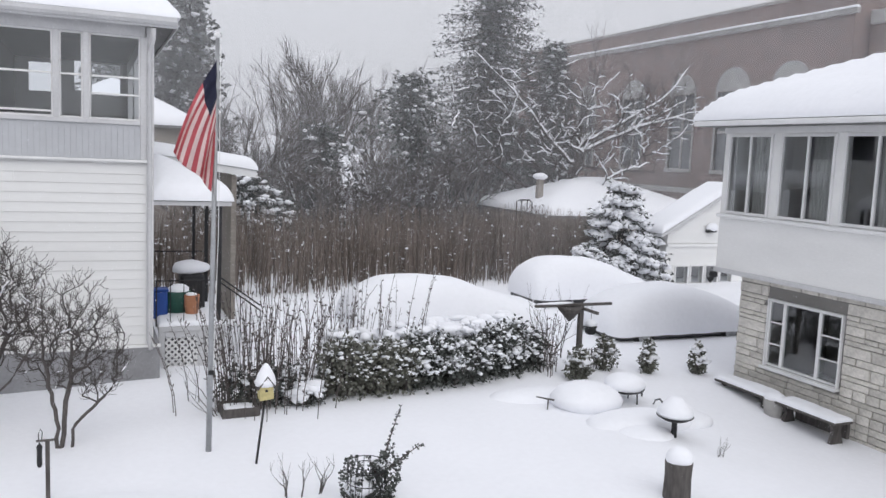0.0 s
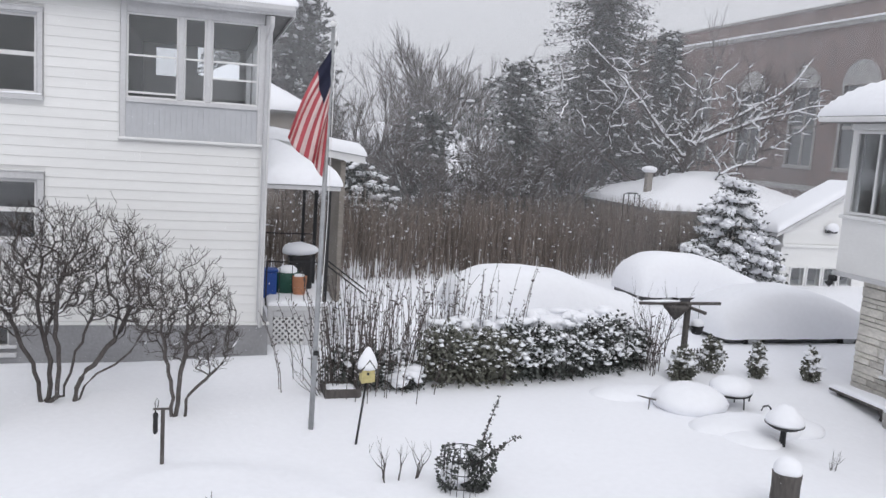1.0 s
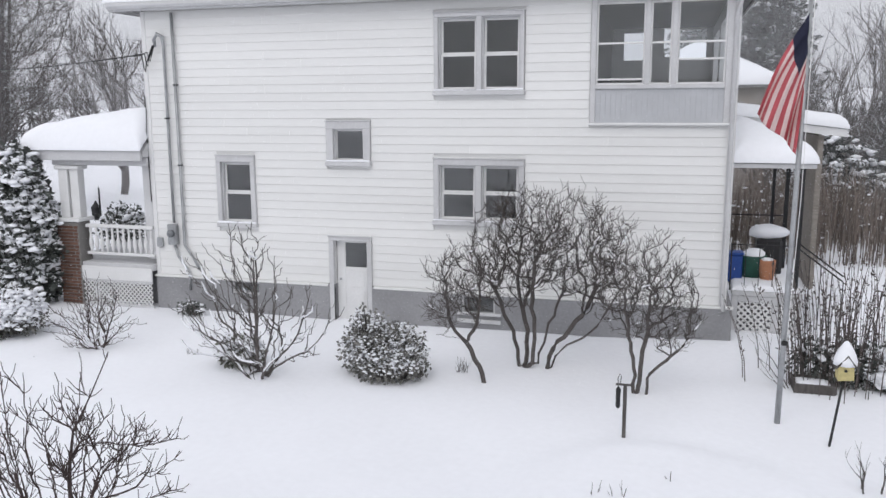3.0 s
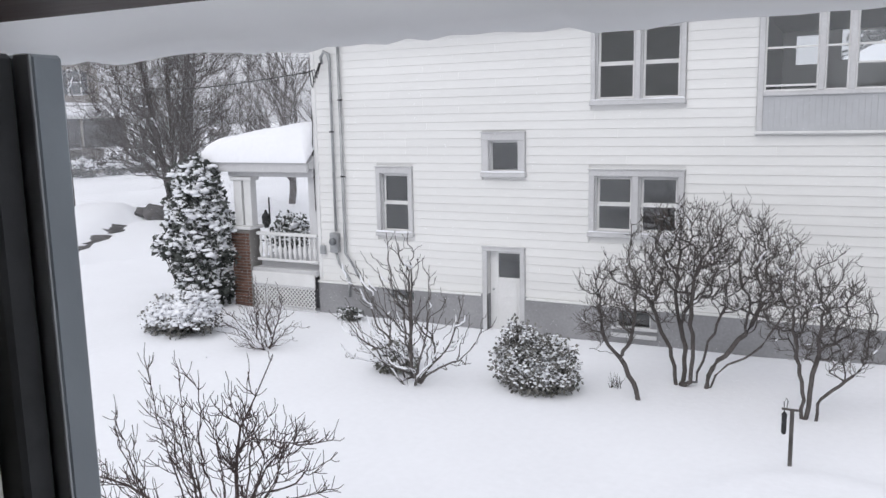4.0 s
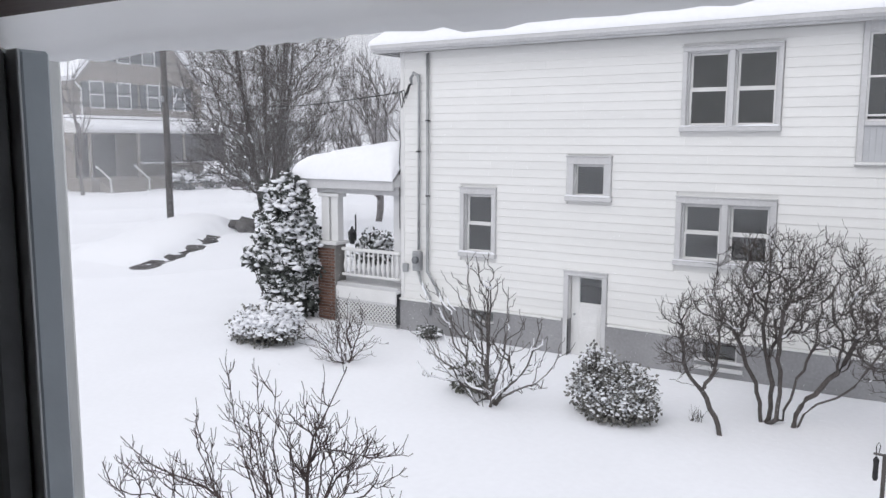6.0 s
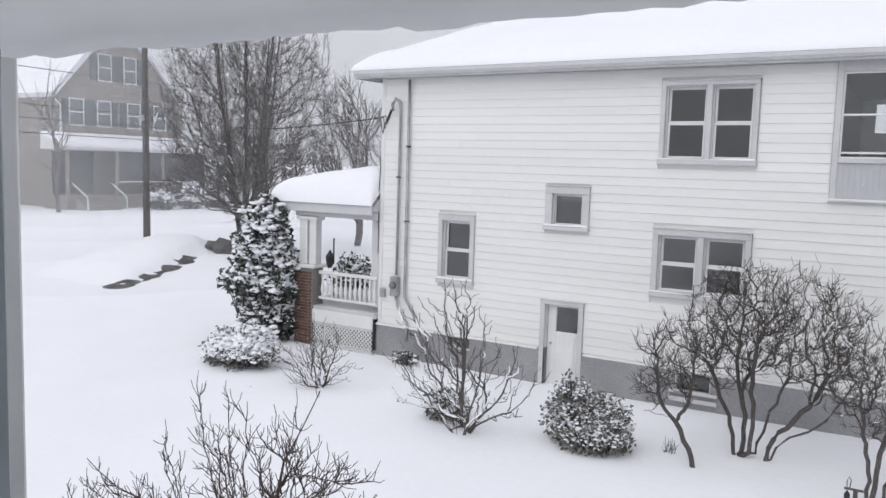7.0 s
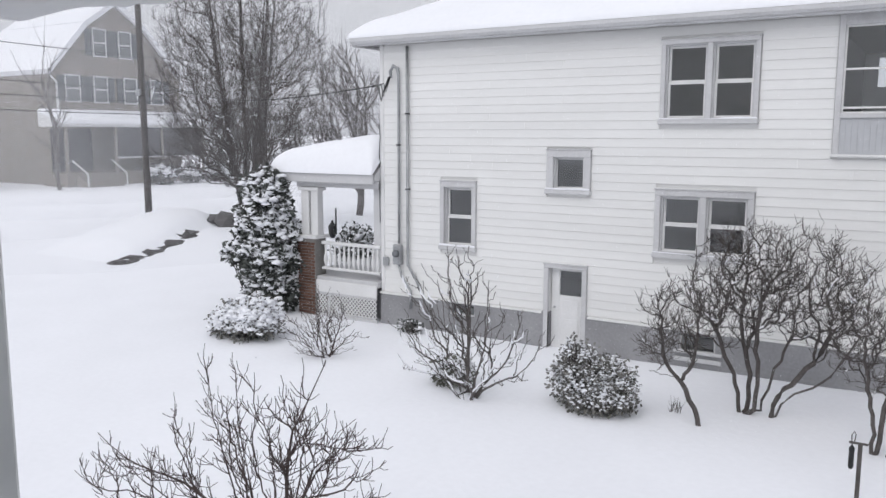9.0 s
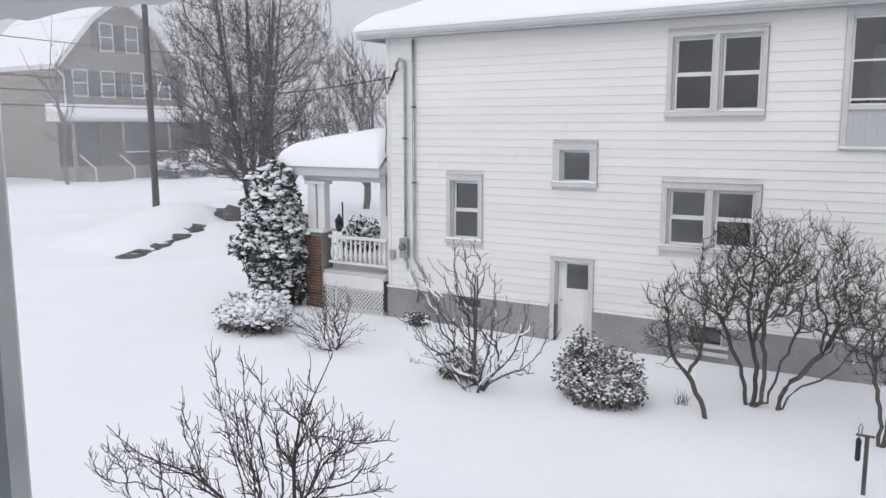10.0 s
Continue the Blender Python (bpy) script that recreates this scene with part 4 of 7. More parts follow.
for a, b, c, d in HW:
    w = part("window", Geo().ring("y", a - 0.05, b + 0.05, c - 0.05, d + 0.05, 0.05, 8.97, 9.06), WHITE, gar)
    part("pane", Geo().box(a, b, 9.05, 9.055, c, d), GLASS, w).visible_shadow = False
for k in range(14):
    z = 1.56 + k * 0.17
    inset = (z + 0.16 - 2.0) / 0.55 if z + 0.16 > 2.0 else 0
    if 29.9 - inset - (24.45 + inset) > 0.3:
        part("siding_board", Geo().prism([(9.018, z), (8.985, z), (8.998, z + 0.17), (9.018, z + 0.17)], "x", 24.45 + inset, 29.9 - inset), SIDING, gw)
part("roof", Geo().prism([(24.0, 1.80), (24.0, 1.92), (27.17, 3.66), (30.34, 1.92), (30.34, 1.80), (27.17, 3.52)], "y", 8.75, 10.4), TRIM, gar)
part("roof_snow", snow_sheet(23.97, 30.37, 8.72, 10.4, lambda x, y: 1.94 + 0.549 * min(x - 23.97, 30.37 - x), 0.20, 40, 14, 0.25, 17), SNOW, None, "snow on the garage gable roof", True, "snow", "stuff")
part("light", Geo().rbox(26.2, 26.62, 8.8, 8.98, 1.98, 2.12, 0.02), DARK, gar, "dark wall light under a snow cap")
part("light_snow", Geo().blob((26.42, 8.86, 2.18), (0.26, 0.16, 0.16), rng, 2), SNOW, gar, "", True)


DUSTED = mat("snow_dusted_shingle", (0.42, 0.42, 0.43), 0.95, grain=5, vary=0.2, bump=0.2, stain=0.8, stain_amt=0.25)


def hip_house(name, label, x0, x1, y0, y1, z0, ze, pitch, wallm, thick, seed, snow=SNOW, roofm=SHINGLE):
    t = thing(name, label, "house", ((x0 + x1) / 2, (y0 + y1) / 2, z0))
    part("wall", Geo().rbox(x0 + 0.4, x1 - 0.4, y0 + 0.4, y1 - 0.4, z0 - 1, ze + 0.02, 0.02), wallm, t)
    hh = min(x1 - x0, y1 - y0) / 2
    f = lambda x, y: ze + 0.12 + pitch * min(x - x0, x1 - x, y - y0, y1 - y)
    if x1 - x0 >= y1 - y0:
        r = [(x0 + hh, y0 + hh, ze + 0.12 + pitch * hh), (x1 - hh, y0 + hh, ze + 0.12 + pitch * hh)]
        fc = [(4, 5, 9, 8), (5, 6, 9), (6, 7, 8, 9), (7, 4, 8)]
    else:
        r = [(x0 + hh, y0 + hh, ze + 0.12 + pitch * hh), (x0 + hh, y1 - hh, ze + 0.12 + pitch * hh)]
        fc = [(4, 5, 8), (5, 6, 9, 8), (6, 7, 9), (7, 4, 8, 9)]
    cs = [(x0, y0, ze), (x1, y0, ze), (x1, y1, ze), (x0, y1, ze)]
    part("roof", Geo().add(cs + [(x, y, ze + 0.12) for x, y, _ in cs] + r, [(3, 2, 1, 0), (0, 1, 5, 4), (1, 2, 6, 5), (2, 3, 7, 6), (3, 0, 4, 7)] + fc), roofm, t)
    if thick:
        part("roof_snow", snow_sheet(x0, x1, y0, y1, f, thick, 30, 24, 0.4, seed), snow, None, "snow blanket on a distant roof", True, "snow", "stuff")
    return t


hg = hip_house("garage", "low garage with a deep snow-covered hip roof", 24.3, 34.4, 17.6, 25.6, 0, 1.75, 0.36, TAUPE, 0.36, 21)
hip_house("garage", "low grey garage thinly covered with snow behind the canes", 20.4, 29.8, 29.5, 36.0, 0, 1.8, 0.52, TAUPE, 0.0, 22, roofm=DUSTED)
hip_house("house", "far house with white snowy roofs behind the flag", 2.0, 9.3, 25.0, 33.0, 0, 5.2, 0.55, TAUPE, 0.35, 23)
hip_house("house", "distant low house with snowy roof among trees", 13.5, 22.0, 46.0, 54.0, 0, 3.2, 0.45, TAUPE, 0.4, 24)
cap = thing("roof_vent", "small roof vent capped with snow", "vent", (25.3, 20.2, 3.2))
part("stack", Geo().rbox(25.15, 25.45, 20.05, 20.35, 2.2, 3.56, 0.02), TAUPE, cap)
part("snow", Geo().blob((25.3, 20.2, 3.64), (0.40, 0.36, 0.18), rng, 2, 0.05), SNOW, cap, "", True)
fr = thing("trellis_frame", "dark metal arch frame beside the snowy garage roof", "trellis", (22.6, 17.0, 0))
part("frame", Geo().tube([(22.3, 17.0, -0.2), (22.3, 17.0, 2.55), (22.5, 17.0, 2.62), (22.95, 17.0, 2.62), (23.1, 17, 2.5), (23.1, 17, -0.2)], [0.035] * 6, 6).tube([(22.55, 17.0, 2.6), (22.55, 17.0, 1.7)], [0.025] * 2, 5).tube([(22.85, 17.0, 2.6), (22.85, 17.0, 1.7)], [0.025] * 2, 5), DARK, fr)

# brick school across the street
sch = thing("school_building", "large hazy brick building with arched windows and stone band", "building", (46, 30, 0))
BX = 41.0
ARCH = [(24.35, 1.3), (19.75, 1.3), (29.0, 1.15), (34.4, 1.2), (40.6, 1.2), (47.5, 1.2)]
HOLES = [(y - w, y + w, 4.3, 9.2) for y, w in ARCH]
g = Geo()
wall_cells(g, 15.9, 52.0, -1, 14.0, HOLES, lambda g, a, b, c, d: g.box(BX, BX + 0.6, a, b, c, d))
for q in ((BX + 0.6, 60, 51.4, 52, -1, 14), (BX + 0.6, 60, 15.9, 16.5, -1, 14), (59.4, 60, 16.5, 51.4, -1, 14), (BX + 0.6, 59.4, 16.5, 51.4, 13.4, 13.9)):
    part("wall", Geo().box(*q), FARBRICK, sch)
part("wall", g, FARBRICK, sch, weld=True)
part("band", Geo().rbox(BX - 0.25, BX - 0.005, 15.6, 52.2, 12.70, 12.98, 0.03), FARSTONE, sch, "snowy stone band")
part("band_snow", snow_sheet(BX - 0.3, BX - 0.004, 15.6, 52.2, lambda x, y: 12.98, 0.12, 6, 40, 0.1, 3), SNOW, sch, "", True)
part("plinth", Geo().rbox(BX - 0.2, BX - 0.005, 15.8, 52.1, 2.7, 3.05, 0.03), FARSTONE, sch)
part("parapet", Geo().rbox(BX - 0.12, BX + 0.7, 15.8, 52.1, 14.0, 14.2, 0.03), FARSTONE, sch)
part("entrance_bay", Geo().rbox(BX + 1.0, 58, 4.0, 15.8, -1, 12.2, 0.05), FARBRICK, sch)
part("bay_band", Geo().rbox(BX + 0.7, 58.3, 3.7, 15.6, 12.2, 12.9, 0.05), FARSTONE, sch)
for y, w in ARCH:
    win = part("window", Geo().rbox(BX - 0.06, BX + 0.3, y - w - 0.18, y - w, 4.3, 9.2, 0.03).rbox(BX - 0.06, BX + 0.3, y + w, y + w + 0.18, 4.3, 9.2, 0.03)
               .rbox(BX - 0.15, BX + 0.3, y - w - 0.2, y + w + 0.2, 4.05, 4.3, 0.03).rbox(BX + 0.1, BX + 0.3, y - 0.08, y + 0.08, 4.3, 9.2, 0.02).rbox(BX + 0.1, BX + 0.3, y - w, y + w, 6.6, 6.8, 0.02), FARSTONE, sch, "tall stone-trimmed arched window")
    part("pane", Geo().box(BX + 0.2, BX + 0.25, y - w, y - 0.08, 4.3, 9.2), FARPANE, win)
    part("pane", Geo().box(BX + 0.2, BX + 0.25, y + 0.08, y + w, 4.3, 9.2), FARPANE, win)
    pts = [(y + (w + 0.15) * math.cos(math.pi * k / 14), 9.2 + (w + 0.15) * math.sin(math.pi * k / 14)) for k in range(15)]
    part("tympanum", Geo().prism(pts, "x", BX - 0.10, BX - 0.004), FARSTONE, win, "pale half-round stone tympanum")

# house across the street
fh = thing("house", "tan gambrel-gabled house with dark shutters and a snowy open porch", "house", (-64, 33, 0))
FX = -61.0
GP = [(25.4, 0), (25.4, 9.6), (29.2, 13.9), (32.2, 16.0), (35.4, 13.9), (39.4, 9.6), (39.4, 0)]
part("wall", Geo().prism([(y, z - 1 if z == 0 else z) for y, z in GP], "x", FX - 12, FX), TAUPE, fh)
for s, (p, q) in enumerate(zip(GP[1:5], GP[2:6])):
    dy, dz = q[0] - p[0], q[1] - p[1]
    ln = math.hypot(dy, dz)
    ny, nzz = -dz / ln, dy / ln
    part("roof_snow", Geo().prism([(p[0] - 0.02 * dy, p[1] - 0.02 * dz), (q[0] + 0.02 * dy, q[1] + 0.02 * dz), (q[0] + ny * 0.45, q[1] + nzz * 0.45), (p[0] + ny * 0.45, p[1] + nzz * 0.45)], "x", FX - 12.3, FX + 0.35), SNOW, fh, "snow on the gambrel roof")
for y, z0, z1, w in ((30.5, 11.4, 13.7, 0.62), (33.2, 11.4, 13.7, 0.62), (27.6, 7.3, 9.5, 0.65), (30.4, 7.3, 9.5, 0.65), (33.6, 7.3, 9.5, 0.65), (36.6, 7.3, 9.5, 0.65)):
    win = part("window", Geo().ring("x", y - w - 0.09, y + w + 0.09, z0 - 0.09, z1 + 0.09, 0.09, FX + 0.005, FX + 0.12), WHITE, fh)
    part("meeting_rail", Geo().rbox(FX + 0.005, FX + 0.10, y - w, y + w, (z0 + z1) / 2 - 0.05, (z0 + z1) / 2 + 0.05, 0.02), WHITE, win)
    part("pane", Geo().box(FX + 0.006, FX + 0.05, y - w, y + w, z0, (z0 + z1) / 2 - 0.05), FARPANE, win)
    part("pane", Geo().box(FX + 0.006, FX + 0.05, y - w, y + w, (z0 + z1) / 2 + 0.05, z1), FARPANE, win)
    for s in (-1, 1):
        part("shutter", Geo().rbox(FX + 0.005, FX + 0.08, y + s * (w + 0.48) - 0.34, y + s * (w + 0.48) + 0.34, z0, z1, 0.02), SHUTTER, win)
part("porch_roof", Geo().prism([(FX, 6.3), (FX + 3.4, 5.3), (FX + 3.4, 5.05), (FX, 5.05)], "y", 24.2, 39.8), WHITE, fh)
g = snow_sheet(FX + 0.01, FX + 3.5, 24.1, 39.9, lambda x, y: 6.31 - 0.294 * (x - FX), 0.35, 16, 40, 0.4, 31)
part("porch_snow", g, SNOW, fh, "snow on the far porch roof", True)
part("porch_floor", Geo().rbox(FX, FX + 3.3, 24.4, 39.6, -0.6, 1.1, 0.02), TAUPE, fh)
for y in (24.6, 29.4, 34.4, 39.4):
    part("porch_post", Geo().rbox(FX + 3.0, FX + 3.22, y - 0.12, y + 0.12, 1.1, 5.05, 0.02), TAUPE, fh)
# Added dark sheets between the posts: the deep porch's shade as colour.
for ya, yb in ((29.52, 34.28), (34.52, 39.28)):
    part("porch_shade_panel", Geo().box(FX + 3.09, FX + 3.11, ya, yb, 2.42, 5.04), PORCHSHADE, fh, "dark panel standing in for porch shade")
# Same shade colour on a wide panel against the wall, above the steps.
part("porch_shade_backing", Geo().rbox(FX + 0.005, FX + 0.08, 25.2, 29.2, 1.12, 4.9, 0.02), PORCHSHADE, fh, "dark panel for the shaded wall behind the steps")
part("porch_rail", Geo().rbox(FX + 3.05, FX + 3.15, 29.4, 39.4, 2.3, 2.42, 0.02), WHITE, fh)
for k in range(5):
    part("step", Geo().rbox(FX + 3.3 + 0.35 * k, FX + 3.65 + 0.35 * k, 25.2, 28.6, -0.6, 1.0 - 0.2 * k, 0.02), TAUPE, fh)
for y in (25.0, 28.8):
    part("stair_rail", Geo().tube([(FX + 3.2, y, 2.2), (FX + 5.2, y, 1.1), (FX + 5.2, y, -0.4)], [0.07] * 3, 6), WHITE, fh)
part("downpipe", Geo().tube([(FX + 0.1, 25.5, 9.4), (FX + 0.15, 26.0, 8.9), (FX + 0.15, 26.0, 6.4)], [0.09] * 3, 6), WHITE, fh)
fh.location.y += 2.0  # further along the street
# low annex beside it, only its snowy corner shows
hip_house("house", "small grey house corner with snowy eave beyond street", -70, -60.5, 10.5, 20.6, 0, 5.1, 0.5, TAUPE, 0.4, 33)


# ---- plants ----
def rand_dir(r, flat=1.0):
    v = Vector((r.gauss(0, 1), r.gauss(0, 1), r.gauss(0, 1) * flat))
    return v.normalized() if v.length > 1e-6 else Vector((1, 0, 0))


def grow(geo, snow, p, d, ln, rad, depth, r, kids=3, wander=0.25, lift=0.15, spread=0.7, shrink=0.68, sides=4, segs=4, snow_p=0.0, buds=None, thin=0.55, knob=0.0, snow_k=0.95, bare=0.35):
    """A branch with side branches."""
    pts, dirs = [Vector(p)], [Vector(d).normalized()]
    for k in range(segs):
        nd = (dirs[-1] + rand_dir(r) * wander + Vector((0, 0, lift))).normalized()
        pts.append(pts[-1] + nd * ln / segs)
        dirs.append(nd)
    tip = rad * (thin if depth else 0.45)
    radii = [rad + (tip - rad) * k / segs for k in range(segs + 1)]
    if knob and depth == 0:
        radii[-1] = rad * (1 + knob)
    geo.tube([tuple(q) for q in pts], radii, max(3, sides if depth > 1 else sides - 1), 0, depth == 0)
    if snow is not None and r.random() < snow_p:
        flat = sum(abs(q.z) for q in dirs) / len(dirs)
        if flat < 0.8:
            a = r.randint(0, 1)
            sp = [tuple(q + Vector((0, 0, rr * 0.95 + 0.004))) for q, rr in zip(pts[a:], radii[a:])]
            snow.tube(sp, [max(rr * snow_k, 0.006) for rr in radii[a:]], 4)
    if depth == 0:
        return
    for k in range(kids):
        t = r.uniform(bare, 1.0) if k else 1.0
        i = min(int(t * segs), segs - 1)
        q = pts[i].lerp(pts[i + 1], t * segs - i) if k else pts[-1]
        side = rand_dir(r)
        nd = (dirs[i + 1] + side * spread).normalized()
        grow(geo, snow, q, nd, ln * shrink * r.uniform(0.7, 1.2), max(tip * r.uniform(0.75, 1.0), 0.003), depth - 1, r, kids, wander, lift, spread, shrink, sides, segs, snow_p, buds, thin, knob, snow_k, max(0.35, bare - 0.1))


def crown_tree(name, label, category, base, stems, masses, seed, material, tip, power, balance, snow_r, group="", sides=4, snow_p=0.0, low=0.25, fine=3, fine_len=0.2, wiggle=0.03, step=0.0, rise=0.45, most=0.2, trunk=None, curl=0.35, fine_main=0):
    """A woody plant: bent stems, then boughs that reach for points spread through the crown masses.
    stems: bent lines from the base; masses: (offset, radii, number of boughs)."""
    r = random.Random(seed)
    b = Vector(base)
    pos, parent, way, run, chains = [], [], [], [], []

    def lay(pts, start):
        """Add a chain of nodes after node start."""
        ids = [start] if start >= 0 else []
        for p in pts:
            prev = ids[-1] if ids else -1
            d = (p - pos[prev]) if prev >= 0 else Vector((0, 0, 0.1))
            pos.append(p)
            parent.append(prev)
            way.append(d.normalized() if d.length > 1e-5 else Vector((0, 0, 1)))
            run.append((run[prev] + d.length) if prev >= 0 else 0.0)
            ids.append(len(pos) - 1)
        chains.append(ids)

    for line in stems:
        q = [b + Vector(p) for p in line]
        ln = sum((v - u).length for u, v in zip(q, q[1:]))
        st = step or max(0.08, ln / 14)
        pts = [q[0]]
        for i in range(len(q) - 1):
            p0, p1, p2, p3 = q[max(i - 1, 0)], q[i], q[i + 1], q[min(i + 2, len(q) - 1)]
            n = max(1, int((p2 - p1).length / st))
            for k in range(1, n + 1):
                t = k / n
                c = 0.5 * (2 * p1 + (p2 - p0) * t + (2 * p0 - 5 * p1 + 4 * p2 - p3) * t * t + (3 * p1 - p0 - 3 * p2 + p3) * t ** 3)
                pts.append(c + rand_dir(r) * wiggle * 0.7)
        near = [i for i in range(len(pos)) if (pos[i] - pts[0]).length < 1.6 * st]
        if near:
            lay(pts[1:], min(near, key=lambda i: (pos[i] - pts[0]).length))
        else:
            lay(pts, -1)
    goals = []
    for off, rad, n in masses:
        c = b + Vector(off)
        for _ in range(n):
            d = rand_dir(r)
            k = r.random() ** 0.42 * (1 + 0.10 * math.sin(d.x * 5 + seed) + 0.08 * math.sin(d.z * 7 + d.y * 4))
            p = c + Vector((d.x * rad[0], d.y * rad[1], d.z * rad[2])) * k
            if p.z > b.z + low:
                goals.append(p)
    goals.sort(key=lambda p: (p - b).length + r.uniform(-0.15, 0.15) * (p - b).length)
    arr = np.zeros((len(pos) + len(goals) * 7 + 10, 3))
    cost = np.zeros(len(arr))
    m = 0
    for p in goals:
        while m < len(pos):
            arr[m] = pos[m]
            cost[m] = balance * run[m] + (0.6 if pos[m].z < b.z + low else 0.0)
            m += 1
        dv = arr[:m] - np.array(p)
        k = int(np.argmin(np.sqrt((dv * dv).sum(1)) + cost[:m] + np.maximum(dv[:, 2], 0) * 1.2))
        a = pos[k]
        gap = (p - a).length
        n = min(6, max(2, int(gap / max(0.06, wiggle * 3))))
        t0, t1 = way[k] * gap * 2 * curl + rand_dir(r) * gap * curl, Vector((0, 0, rise * 1.6)) * gap + (p - a) * 0.6
        pts = []
        for i in range(1, n + 1):
            t = i / n
            h = a * (2 * t ** 3 - 3 * t * t + 1) + t0 * (t ** 3 - 2 * t * t + t) + p * (3 * t * t - 2 * t ** 3) + t1 * (t ** 3 - t * t)
            pts.append(h + rand_dir(r) * min(wiggle, gap * 0.12) * (i < n))
        lay(pts, k)
    load = [0] * len(pos)
    for ids in chains:
        load[ids[-1]] += 1
    for i in range(len(pos) - 1, -1, -1):
        if parent[i] >= 0:
            load[parent[i]] += load[i]
    rad = [min(most, tip * max(1, c) ** power) for c in load]
    t = thing(name, label, category, base, group)
    wood, thick, snow = Geo(), Geo(), Geo()
    for ci, ids in enumerate(chains):
        if len(ids) < 2:
            continue
        rr = [rad[i] for i in ids]
        rr[0] = min(rr[0], rr[1] * 1.25)
        main = ci < len(stems)
        (thick if main and trunk else wood).tube([tuple(pos[i]) for i in ids], rr, 8 if main else (sides if rr[0] > tip * 2 else 3), 0, True)
        d = pos[ids[-1]] - pos[ids[0]]
        if snow_p and r.random() < snow_p and abs(d.z) < d.length * 0.85:
            snow.tube([tuple(pos[i] + Vector((0, 0, rad[i] * 0.8 + snow_r * 0.3))) for i in ids], [rad[i] * 0.8 + snow_r * (0.3 if i in (ids[0], ids[-1]) else r.uniform(0.5, 1.0)) for i in ids], 5)
        if not main or fine_main:
            for _ in range(fine_main if main else fine):
                i = r.choice(ids[len(ids) // 3 if main else 1:])
                e = (way[i] * 0.8 + rand_dir(r) * 0.9 + Vector((0, 0, 0.35))).normalized()
                ln = fine_len * r.uniform(0.4, 1.1)
                mid = pos[i] + e * ln * 0.55 + rand_dir(r) * ln * 0.08
                end = mid + (e + Vector((0, 0, 0.5)) + rand_dir(r) * 0.3).normalized() * ln * 0.5
                wood.tube([tuple(pos[i]), tuple(mid), tuple(end)], [tip * 0.9, tip * 0.8, tip * 0.75], 3, 0, False)
    part("crown", wood, material, t, "", True)
    if thick.f:
        part("trunk", thick, trunk, t, "", True)
    if snow.f:
        part("snow", snow, SNOW, t, "snow lying along the branches", True, kind="stuff")
    return t


# ornamental shrubs before the house wall
def lilac(name, label, base, stems, seed, depth=4, kids=3, rad=0.05, group="", snow_p=0.10, **kw):
    t = thing(name, label, "shrub", base, group)
    r = random.Random(seed)
    wood, snow = Geo(), Geo()
    for off, d, ln, k in stems:
        p = (base[0] + off[0], base[1] + off[1], base[2] - 0.12)
        grow(wood, snow, p, d, ln, rad * k, depth, r, kids, snow_p=snow_p, **kw)
    part("crown", wood, BARK, t, "", True)
    if snow.f:
        part("snow", snow, SNOW, t, "snow lodged along branches", True, kind="stuff")
    return t


crown_tree("bare_shrub", "large leafless multi-stem shrub with twisted dark trunks", "shrub", (2.38, -2.15, -0.08),
           [[(-0.20, 0, 0), (-0.30, 0, 0.55), (-0.55, 0.05, 1.10), (-0.80, 0.0, 1.75)], [(-0.10, 0.08, 0), (-0.12, 0.1, 0.7), (-0.30, 0.2, 1.4), (-0.25, 0.2, 2.3)],
            [(0.0, -0.05, 0), (0.05, -0.1, 0.8), (0.0, -0.2, 1.5), (0.15, -0.2, 2.3)], [(0.06, 0.05, 0), (0.22, 0.05, 0.7), (0.45, 0.1, 1.3), (0.55, 0.1, 2.1)],
            [(0.25, 0, 0), (0.36, 0, 0.45), (0.75, -0.05, 0.95), (1.10, 0.0, 1.6)], [(0.30, 0.06, 0), (0.50, 0.08, 0.42), (0.95, 0.05, 0.75), (1.25, 0.1, 1.15), (1.45, 0.1, 1.5)]],
           [((0.28, 0, 2.28), (1.35, 1.05, 0.98), 680), ((-0.6, 0, 1.75), (0.65, 0.7, 0.7), 120), ((1.15, 0, 1.75), (0.6, 0.7, 0.65), 120)], 11, BARK, 0.0045, 0.388, 0.30, 0.010, snow_p=0.08, low=0.95, fine=4, fine_len=0.20, wiggle=0.035)
crown_tree("bare_shrub", "slender leafless shrub with one leaning trunk", "shrub", (1.80, -3.15, -0.08),
           [[(0, 0, 0), (-0.12, 0, 0.35), (-0.36, 0.02, 0.72), (-0.62, 0.05, 1.0), (-0.70, 0.05, 1.5)], [(-0.36, 0.02, 0.72), (-0.20, 0.05, 1.05), (-0.15, 0.1, 1.5)], [(-0.40, 0.02, 0.76), (-0.85, 0.0, 0.85)]],
           [((-0.45, 0, 1.72), (0.52, 0.5, 0.78), 210), ((-0.75, 0, 1.3), (0.35, 0.35, 0.4), 40)], 12, BARK, 0.0043, 0.395, 0.30, 0.010, snow_p=0.06, low=0.85, fine=4, fine_len=0.16, wiggle=0.03)
